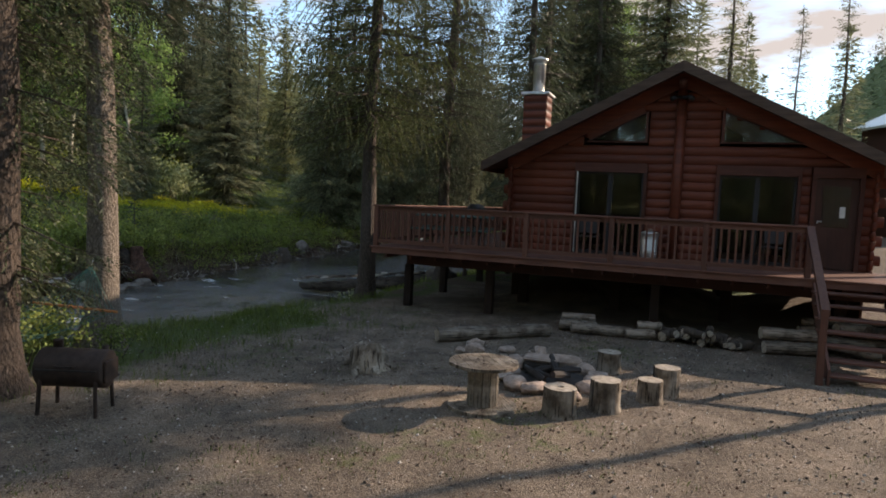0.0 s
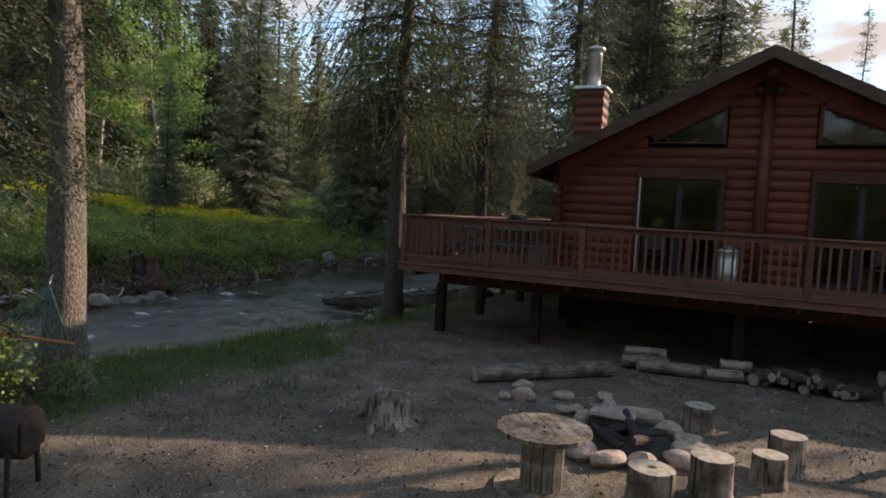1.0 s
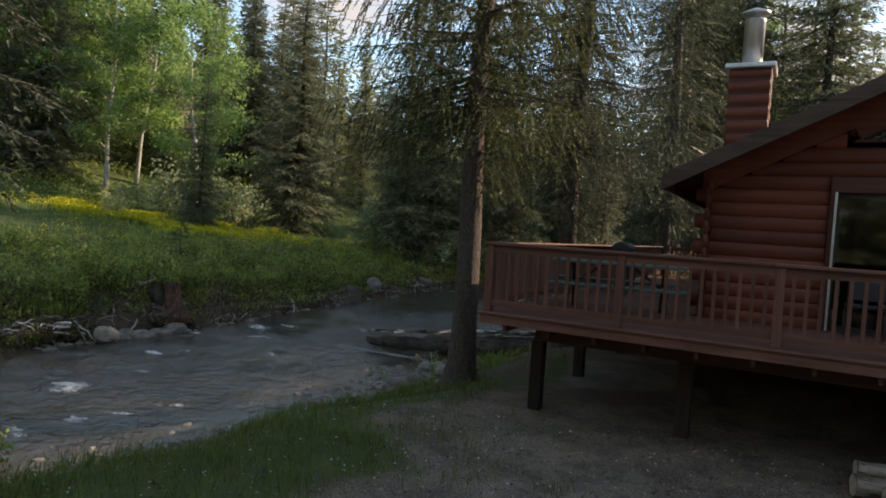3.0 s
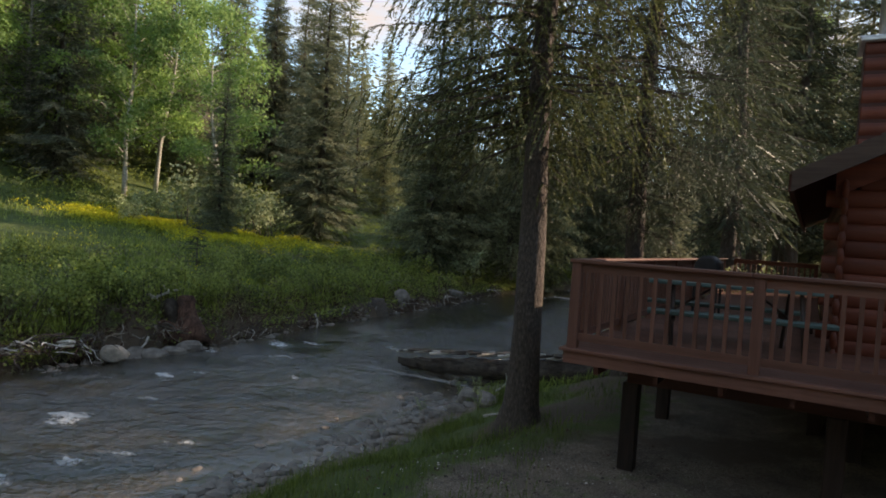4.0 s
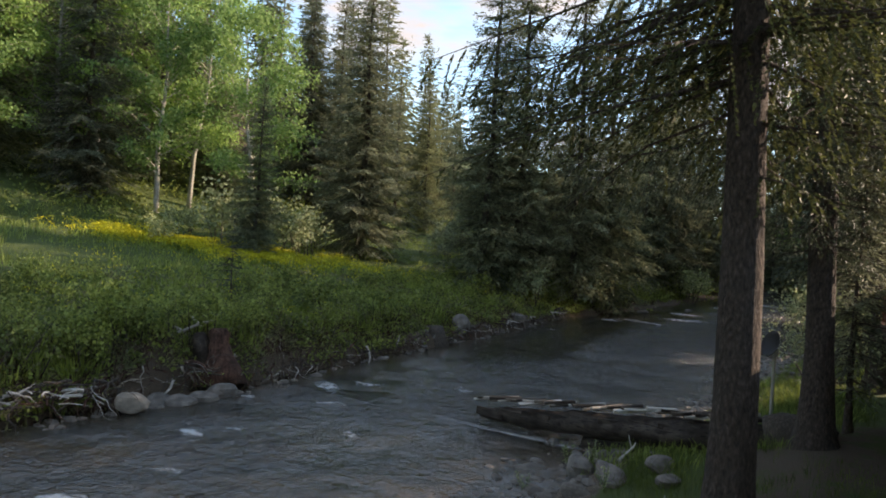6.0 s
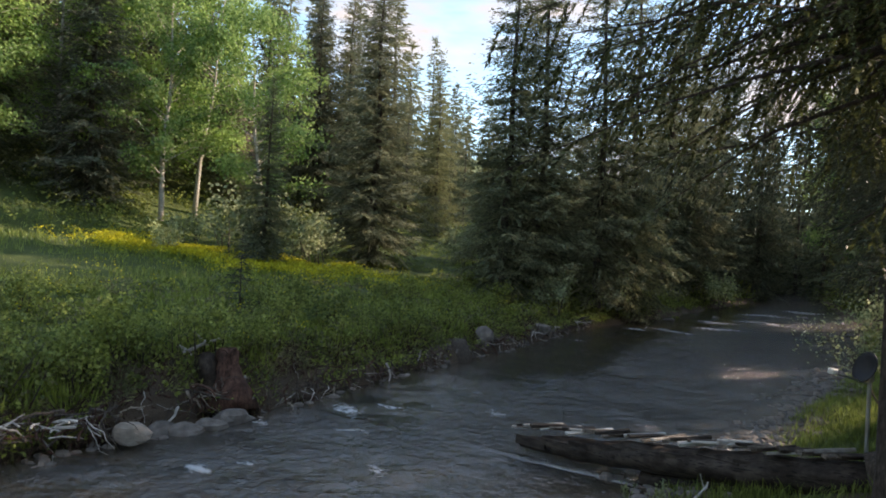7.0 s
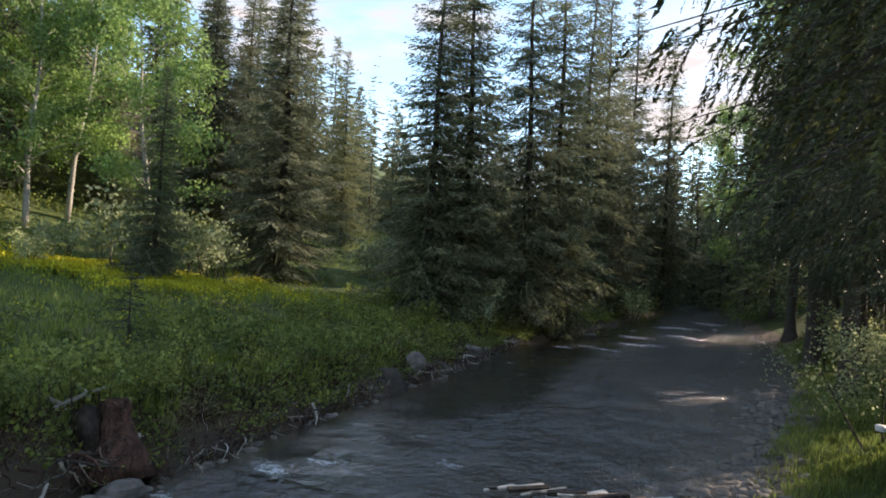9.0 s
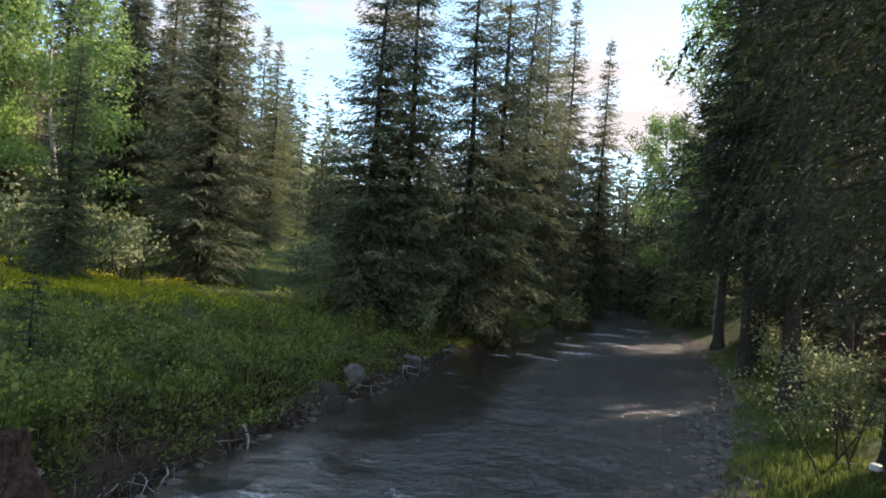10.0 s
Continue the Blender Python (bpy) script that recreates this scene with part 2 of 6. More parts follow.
def ground_material():
    """Gravelly dirt, grass and forest soil, laid out by the 'grass' and 'forest' cover of the ground."""
    m, n, l, b = material("ground", 0.95)
    v = world_co(n, l)
    fine = noise_node(n, l, v, 55.0, 4, 0.72)
    mid = noise_node(n, l, v, 3.0, 5)
    big = noise_node(n, l, v, 0.45, 3)
    dirt = ramp_node(n, l, fine, [(0.30, (0.05, 0.036, 0.027)), (0.52, (0.20, 0.157, 0.119)), (0.72, (0.50, 0.44, 0.37))])
    dirt = mix_node(n, l, 0.6, dirt, ramp_node(n, l, mid, [(0.3, (0.6, 0.58, 0.55)), (0.7, (1.2, 1.2, 1.2))]), "MULTIPLY")
    dirt = mix_node(n, l, 0.5, dirt, ramp_node(n, l, big, [(0.35, (0.7, 0.66, 0.6)), (0.65, (1.2, 1.2, 1.2))]), "MULTIPLY")
    dirt = mix_node(n, l, 0.75, dirt, ramp_node(n, l, noise_node(n, l, v, 1.4, 5, 0.65), [(0.36, (0.42, 0.38, 0.34)), (0.62, (1.25, 1.22, 1.18))]), "MULTIPLY")
    speck = ramp_node(n, l, noise_node(n, l, v, 95.0, 2, 0.5), [(0.60, (0, 0, 0)), (0.68, (1, 1, 1))])
    dirt = mix_node(n, l, mix_node(n, l, 1.0, speck, (0.6, 0.6, 0.6), "MULTIPLY"), dirt, (0.56, 0.50, 0.44))
    crumb = ramp_node(n, l, noise_node(n, l, v, 42.0, 2, 0.5), [(0.62, (0, 0, 0)), (0.67, (1, 1, 1))])
    dirt = mix_node(n, l, mix_node(n, l, 1.0, crumb, (0.8, 0.8, 0.8), "MULTIPLY"), dirt, (0.035, 0.025, 0.02))
    green = ramp_node(n, l, fine, [(0.3, (0.035, 0.060, 0.016)), (0.7, (0.11, 0.15, 0.04))])
    green = mix_node(n, l, 0.6, green, ramp_node(n, l, mid, [(0.3, (0.6, 0.7, 0.6)), (0.7, (1.3, 1.2, 1.0))]), "MULTIPLY")
    soil = ramp_node(n, l, fine, [(0.3, (0.045, 0.032, 0.022)), (0.7, (0.17, 0.125, 0.085))])
    stones = ramp_node(n, l, noise_node(n, l, v, 9.0, 4, 0.7), [(0.35, (0.07, 0.06, 0.05)), (0.65, (0.30, 0.27, 0.24))])

    def cover(name, soft=0.25):
        a = n.new("ShaderNodeAttribute")
        a.attribute_name = name
        s = n.new("ShaderNodeMath")
        s.operation = "ADD"
        l.new(a.outputs["Fac"], s.inputs[0])
        l.new(mid, s.inputs[1])
        return ramp_node(n, l, s.outputs[0], [(1.0 - soft, (0, 0, 0)), (1.0 + soft * 0.4, (1, 1, 1))])

    c = mix_node(n, l, cover("grass"), dirt, green)
    c = mix_node(n, l, cover("forest"), c, soil)
    c = mix_node(n, l, cover("stones"), c, stones)
    l.new(c, b.inputs["Base Color"])
    h = mix_node(n, l, 0.4, fine, mid)
    bump_node(n, l, b, h, 1.0, 0.05)
    return m


MAT["ground"] = ground_material()


# ---- mesh tools ----
class Shape:
    """Gathers faces of one mesh."""

    def __init__(self):
        self.v, self.f = [], []

    def add(self, verts, faces):
        k = len(self.v)
        self.v.extend(tuple(p) for p in verts)
        self.f.extend(tuple(i + k for i in face) for face in faces)
        return self

    def box(self, x0, y0, z0, x1, y1, z1, bevel=0.0, m=None):
        if bevel <= 0:
            p = [(x, y, z) for x in (x0, x1) for y in (y0, y1) for z in (z0, z1)]
            f = [(0, 1, 3, 2), (4, 6, 7, 5), (0, 4, 5, 1), (2, 3, 7, 6), (0, 2, 6, 4), (1, 5, 7, 3)]
        else:
            e = bevel
            p, f = [], []
            ring = lambda z, d: [(x0 + d, y0 + e, z), (x0 + e, y0 + d, z), (x1 - e, y0 + d, z), (x1 - d, y0 + e, z), (x1 - d, y1 - e, z), (x1 - e, y1 - d, z), (x0 + e, y1 - d, z), (x0 + d, y1 - e, z)]
            for z, d in ((z0, e * 0.9), (z0 + e, 0), (z1 - e, 0), (z1, e * 0.9)):
                p += ring(z, d)
            for k in range(3):
                for i in range(8):
                    j = (i + 1) % 8
                    f.append((k * 8 + i, k * 8 + j, k * 8 + 8 + j, k * 8 + 8 + i))
            f += [tuple(reversed(range(8))), tuple(range(24, 32))]
        if m is not None:
            p = [m @ Vector(q) for q in p]
        return self.add(p, f)

    def tube(self, pts, radii, n=8, cap=True, wobble=0.0, rng=None):
        pts = [Vector(p) for p in pts]
        verts, faces = [], []
        side = None
        for k, p in enumerate(pts):
            d = (pts[min(k + 1, len(pts) - 1)] - pts[max(k - 1, 0)]).normalized()
            if side is None:
                side = d.orthogonal().normalized()
            side = (side - d * side.dot(d)).normalized()
            up = d.cross(side)
            for i in range(n):
                a = 2 * math.pi * i / n
                r = radii[k] * (1 + (rng.uniform(-wobble, wobble) if rng else 0))
                verts.append(p + (side * math.cos(a) + up * math.sin(a)) * r)
        for k in range(len(pts) - 1):
            for i in range(n):
                j = (i + 1) % n
                faces.append((k * n + i, k * n + j, k * n + n + j, k * n + n + i))
        if cap:
            faces.append(tuple(reversed(range(n))))
            faces.append(tuple(range((len(pts) - 1) * n, len(pts) * n)))
        return self.add(verts, faces)

    def prism(self, outline, y0, y1):
        """An outline in x and z, drawn out from y0 to y1."""
        n = len(outline)
        p = [(x, y0, z) for x, z in outline] + [(x, y1, z) for x, z in outline]
        f = [tuple(range(n)), tuple(reversed(range(n, 2 * n)))]
        f += [(i, i + n, (i + 1) % n + n, (i + 1) % n) for i in range(n)]
        return self.add(p, f)

    def mesh(self, name, smooth=False):
        me = bpy.data.meshes.new(name)
        me.from_pydata(self.v, [], self.f)
        if smooth:
            me.polygons.foreach_set("use_smooth", [True] * len(me.polygons))
        me.update()
        return me


def quads(name, v):
    """A mesh of loose leaves from an array of (n, corners, 3)."""
    me = bpy.data.meshes.new(name)
    n, c = v.shape[:2]
    me.vertices.add(n * c)
    me.vertices.foreach_set("co", np.ascontiguousarray(v, dtype=np.float32).ravel())
    me.loops.add(n * c)
    me.loops.foreach_set("vertex_index", np.arange(n * c, dtype=np.int32))
    me.polygons.add(n)
    me.polygons.foreach_set("loop_start", np.arange(0, n * c, c, dtype=np.int32))
    me.update(calc_edges=True)
    return me


def put(name, me, mat, parent=None, label="", m=None):
    ob = new(name, me)
    if mat is not None and not me.materials:
        me.materials.append(MAT[mat])
    if parent is not None:
        ob.parent = parent
    if m is not None:
        ob.matrix_basis = m
    if label:
        tagged(ob, label)
    return ob


def part(name, shape, mat, parent, label="", m=None, smooth=False):
    return put(name, shape.mesh(name, smooth), mat, parent, label, m)


def thing(name, place, label, category, group="", turn=0.0, kind=""):
    ob = new(name)
    ob.empty_display_size = 0.3
    ob.matrix_basis = pose(*place, 0, 0, turn)
    return tagged(ob, label, category, group, kind)


def lathe(profile, n=20):
    s = Shape()
    v = [(r * math.cos(2 * math.pi * i / n), r * math.sin(2 * math.pi * i / n), z) for r, z in profile for i in range(n)]
    f = [(k * n + i, k * n + (i + 1) % n, k * n + n + (i + 1) % n, k * n + n + i) for k in range(len(profile) - 1) for i in range(n)]
    f += [tuple(reversed(range(n))), tuple(range((len(profile) - 1) * n, len(profile) * n))]
    return s.add(v, f)


# ---- the lie of the land ----
NEAR_BANK = [(-60, -16.0), (-8, -14.5), (0, -13.4), (5, -12.4), (8, -11.9), (13, -11.0), (16, -10.9), (18.5, -10.8), (21, -9.7), (25.3, -9.4), (28, -8.8), (35.5, -7.9), (46, -8.2), (52, -9.2), (60, -10.0), (75, -12), (100, -24), (200, -120)]
FAR_BANK = [(-60, -27.0), (-8, -23.5), (0, -22.4), (8, -21.3), (13.6, -19.9), (18, -19.2), (24, -18.95), (29, -18.5), (36, -18.2), (42, -17.0), (54, -14.9), (60, -14.4), (75, -16.5), (100, -29), (200, -126)]
nb_y, nb_x = np.array(NEAR_BANK).T
fb_y, fb_x = np.array(FAR_BANK).T


def water_z(y):
    return np.interp(y, [-60, 0, 16, 30, 60, 200], [-3.0, -1.95, -1.35, -0.75, 0.05, 3.0])


def smooth(a, b, x):
    t = np.clip((x - a) / (b - a), 0, 1)
    return t * t * (3 - 2 * t)


def wave(x, y, f, s):
    return np.sin(x * f + s + 1.7 * np.sin(y * f * 0.63 + s * 2.1)) * np.cos(y * f * 0.9 - s * 0.7 + 1.3 * np.sin(x * f * 0.51 + s))


def land(x, y):
    """Height of the ground."""
    x, y = np.asarray(x, float), np.asarray(y, float)
    w = water_z(y)
    rough = 0.5 * wave(x, y, 1.3, 0.4) + 0.3 * wave(x, y, 3.1, 2.2) + 0.2 * wave(x, y, 6.7, 5.0)
    dn = x - np.interp(y, nb_y, nb_x) + 0.35 * wave(x, y, 1.1, 3.0)      # metres inland on the cabin's side
    df = np.interp(y, fb_y, fb_x) - x + 0.35 * wave(x, y, 1.2, 1.0)      # metres inland on the meadow's side
    df = df - 0.55 * np.exp(-((y - 17.4) / 0.5) ** 2) - 0.3 * np.exp(-((y - 14.4) / 1.6) ** 2)     # hollows at the stump and the driftwood
    # cabin side: shingle, a grassy slope, then the level yard
    top_n = 0.12 * np.clip((y - 18) / 25, 0, 1) * np.clip((y - 18), 0, 40) * 0.25 + 0.0
    near = w - 0.1 + 0.35 * smooth(-0.2, 1.6, dn) + (top_n - w - 0.25) * smooth(0.8, 4.5, dn)
    heap = smooth(-4.4, -2.9, x) * (1 - smooth(5.0, 6.5, x)) * (0.47 - 0.30 * np.exp(-((x - 1.9) / 0.75) ** 2) - 0.10 * np.exp(-((x + 0.9) / 0.8) ** 2))
    near += heap * smooth(13.6, 16.6, y) * (1 - smooth(17.6, 20.5, y)) - 0.35 * smooth(19, 23, y) * (1 - smooth(36, 42, y)) * smooth(-4.5, -3, x) * (1 - smooth(8, 12, x))
    near += np.clip(dn - 24, 0, 400) * 0.10 + 0.04 * rough * smooth(0.5, 3, dn)
    # meadow side: a cut bank, a rising meadow, the forested hill
    far = w - 0.1 + (0.15 - w + 0.1) * (0.55 * smooth(-0.02, 0.28, df) + 0.45 * smooth(0.2, 1.3, df)) * 0.85 + 0.15 * smooth(1.2, 3, df)
    far += 0.125 * np.clip(df - 1.5, 0, 400) + 0.30 * np.clip(df - 23, 0, 140) + 0.12 * rough * smooth(0.2, 2, df)
    bed = w - 0.35 - 0.25 * np.clip(np.minimum(-dn, -df) / 3, 0, 1)
    z = np.where(dn > 0, near, np.where(df > 0, far, bed))
    z = np.where((dn <= 0) & (df <= 0), bed + (w - 0.1 - bed) * np.maximum(smooth(-1.2, 0, dn), smooth(-0.8, 0, df)), z)
    # hills
    z = z + 98 * np.exp(-(((x - 125) / 62) ** 2 + ((y - 300) / 130) ** 2)) + 28 * smooth(190, 420, np.hypot(x + 10, y - 20)) * (0.7 + 0.3 * wave(x, y, 0.012, 1))
    return z


def lz(x, y):
    return float(land(x, y))


def axis(parts):
    out = []
    for a, b, s in parts:
        out += list(np.arange(a, b, s))
    return np.array(out + [parts[-1][1]])


gx = axis([(-900, -200, 50), (-200, -60, 7), (-60, -24, 1.2), (-24, -7, 0.22), (-7, 6, 0.3), (6, 12, 0.6), (12, 30, 1.0), (30, 120, 6), (120, 900, 40)])
gy = axis([(-600, -100, 40), (-100, -12, 5), (-12, 0, 0.8), (0, 34, 0.3), (34, 70, 0.8), (70, 140, 4), (140, 400, 14), (400, 1200, 60)])
X, Y = np.meshgrid(gx, gy)
Z = land(X, Y)
ground_mesh = bpy.data.meshes.new("ground")
nx, ny = len(gx), len(gy)
idx = np.arange(nx * ny).reshape(ny, nx)
gf = np.stack([idx[:-1, :-1], idx[:-1, 1:], idx[1:, 1:], idx[1:, :-1]], -1).reshape(-1, 4)
ground_mesh.from_pydata(np.stack([X, Y, Z], -1).reshape(-1, 3).tolist(), [], gf.tolist())
ground_mesh.polygons.foreach_set("use_smooth", [True] * len(ground_mesh.polygons))
DN = X - np.interp(Y, nb_y, nb_x)
DF = np.interp(Y, fb_y, fb_x) - X
yard = smooth(3.6, 5.6, DN - 1.2 * (1 - smooth(8.5, 10.5, Y)) + 0.7 * wave(X, Y, 0.9, 2)) * (1 - smooth(16, 24, Y))
GRASS = np.where(DF > 0, 1.0, np.clip(smooth(0.9, 1.6, DN) * (1 - yard) + 0.26 * smooth(0.3, 0.95, wave(X, Y, 0.8, 4)), 0, 1))
FOREST = np.maximum(np.maximum(smooth(34, 48, DF), smooth(-0.4, -0.1, DF) * (1 - smooth(1.1, 1.9, DF))), smooth(5, 9, DN) * smooth(26, 34, Y))
FOREST = np.maximum(FOREST, 0.55 * smooth(2.2, 3.2, DN) * smooth(11.5, 13.5, Y) * (1 - smooth(20.5, 22.5, Y)) * smooth(-0.5, 0.2, wave(X, Y, 1.2, 6)))
distant = smooth(90, 150, np.hypot(X, Y - 20))
FOREST = FOREST * (1 - distant)
GRASS = np.maximum(GRASS, distant)
STONES = smooth(-0.9, -0.2, DN) * (1 - smooth(0.2, 0.7, DN)) * (1 - 0.6 * smooth(28, 36, Y))
for key, values in (("grass", GRASS), ("forest", FOREST), ("stones", STONES)):
    ground_mesh.attributes.new(key, "FLOAT", "POINT").data.foreach_set("value", values.astype(np.float32).ravel())
ground = put("ground", ground_mesh, "ground")
tagged(ground, "gravel yard, grassy river banks, meadow and forest floor", "ground", kind="structure")

wx, wy = axis([(-26, -6, 0.2)]), axis([(-40, 4, 1.0), (4, 34, 0.16), (34, 80, 0.5)])
WX, WY = np.meshgrid(wx, wy)
along = np.interp(WY, fb_y, fb_x) * 0.5 + np.interp(WY, nb_y, nb_x) * 0.5
WX = WX + (along + 15.5)
calm = 0.5 + 0.5 * wave(WX, WY, 0.25, 2)
WZ = water_z(WY) + 0.6 * calm * (0.034 * wave(WX, WY, 2.1, 1) + 0.028 * wave(WX * 0.8, WY, 5.3, 3) + 0.020 * wave(WX, WY * 1.1, 9.7, 6) + 0.013 * wave(WX * 0.8, WY, 15.3, 4)) + 0.010 * wave(WX, WY, 7.3, 2)
edge = np.minimum(np.interp(WY, nb_y, nb_x) - WX, WX - np.interp(WY, fb_y, fb_x))
FOAM = 0.07 * smooth(0.5, 0.95, wave(WX, WY, 0.55, 7)) - 0.02
for fx, fy, sx, sy, amp in ((-16.27, 11.85, 0.55, 0.22, 0.42), (-14.3, 9.9, 0.5, 0.2, 0.38), (-14.06, 10.9, 0.35, 0.2, 0.40), (-13.7, 11.5, 0.5, 0.12, 0.34), (-13.2, 12.3, 0.7, 0.14, 0.28), (-12.3, 13.3, 0.6, 0.12, 0.26), (-17.87, 19.5, 0.7, 0.35, 0.36), (-17.1, 20.4, 0.6, 0.3, 0.32), (-17.45, 15.26, 0.35, 0.2, 0.40), (-16.9, 15.9, 0.3, 0.18, 0.34), (-15.96, 11.4, 0.4, 0.3, 0.36), (-14.87, 16.87, 0.4, 0.2, 0.34), (-15.97, 13.4, 0.3, 0.15, 0.34), (-18.58, 17.3, 0.4, 0.16, 0.42), (-16.67, 18.3, 0.5, 0.18, 0.36), (-14.87, 21.3, 0.4, 0.2, 0.36), (-16.2, 22.5, 0.4, 0.2, 0.26), (-17.2, 32.6, 0.5, 0.25, 0.32), (-16.2, 30.2, 0.4, 0.2, 0.26), (-14.9, 38.2, 1.5, 0.5, 0.34), (-16.5, 37.4, 0.9, 0.35, 0.34), (-13.4, 40.6, 1.6, 0.6, 0.30), (-14.2, 43.4, 1.2, 0.8, 0.32), (-12.0, 45.0, 2.0, 0.8, 0.28), (-12.8, 49.0, 1.6, 1.0, 0.32), (-10.9, 53.2, 1.4, 1.2, 0.32)):
    FOAM = FOAM + (1.0 + 0.06 * (fy > 34)) * amp * np.exp(-((WX - fx) / sx) ** 2 - ((WY - fy - 0.25 * np.sin(WX * 1.9)) / sy) ** 2)
water_mesh = bpy.data.meshes.new("river_water")
mx, my = len(wx), len(wy)
widx = np.arange(mx * my).reshape(my, mx)
wf = np.stack([widx[:-1, :-1], widx[:-1, 1:], widx[1:, 1:], widx[1:, :-1]], -1).reshape(-1, 4)
water_mesh.from_pydata(np.stack([WX, WY, WZ], -1).reshape(-1, 3).tolist(), [], wf.tolist())
water_mesh.polygons.foreach_set("use_smooth", [True] * len(water_mesh.polygons))
water_mesh.attributes.new("foam", "FLOAT", "POINT").data.foreach_set("value", FOAM.astype(np.float32).ravel())
water_mesh.attributes.new("shallow", "FLOAT", "POINT").data.foreach_set("value", (0.8 * (1 - smooth(0.0, 1.0 + 1.6 * (WX > along), edge + 0.4 * wave(WX, WY, 0.8, 1)))).astype(np.float32).ravel())
CHOP = np.where(WY > 19, 0.14 + 1.35 * smooth(-2.2, 2.0, WX - along + 0.8 * wave(WX, WY, 0.35, 3)), 0.38 + 0.26 * wave(WX, WY, 0.5, 5))
water_mesh.attributes.new("chop", "FLOAT", "POINT").data.foreach_set("value", CHOP.astype(np.float32).ravel())
water = put("water", water_mesh, "water")
tagged(water, "dark rippling mountain river with white riffles", "river", kind="structure")


# ---- trees ----
def unit(a):
    return a / np.maximum(np.linalg.norm(a, axis=-1, keepdims=True), 1e-9)


def blades(base, way, length, width, rng, flat=0.6):
    """Pointed four-sided blades from base points along way."""
    n = len(base)
    r = unit(rng.normal(size=(n, 3)) + np.array([0, 0, flat * 2.0]))
    side = unit(np.cross(way, r)) * width[:, None]
    mid = base + way * (length * 0.45)[:, None]
    return np.stack([base, mid - side, base + way * length[:, None], mid + side], 1)


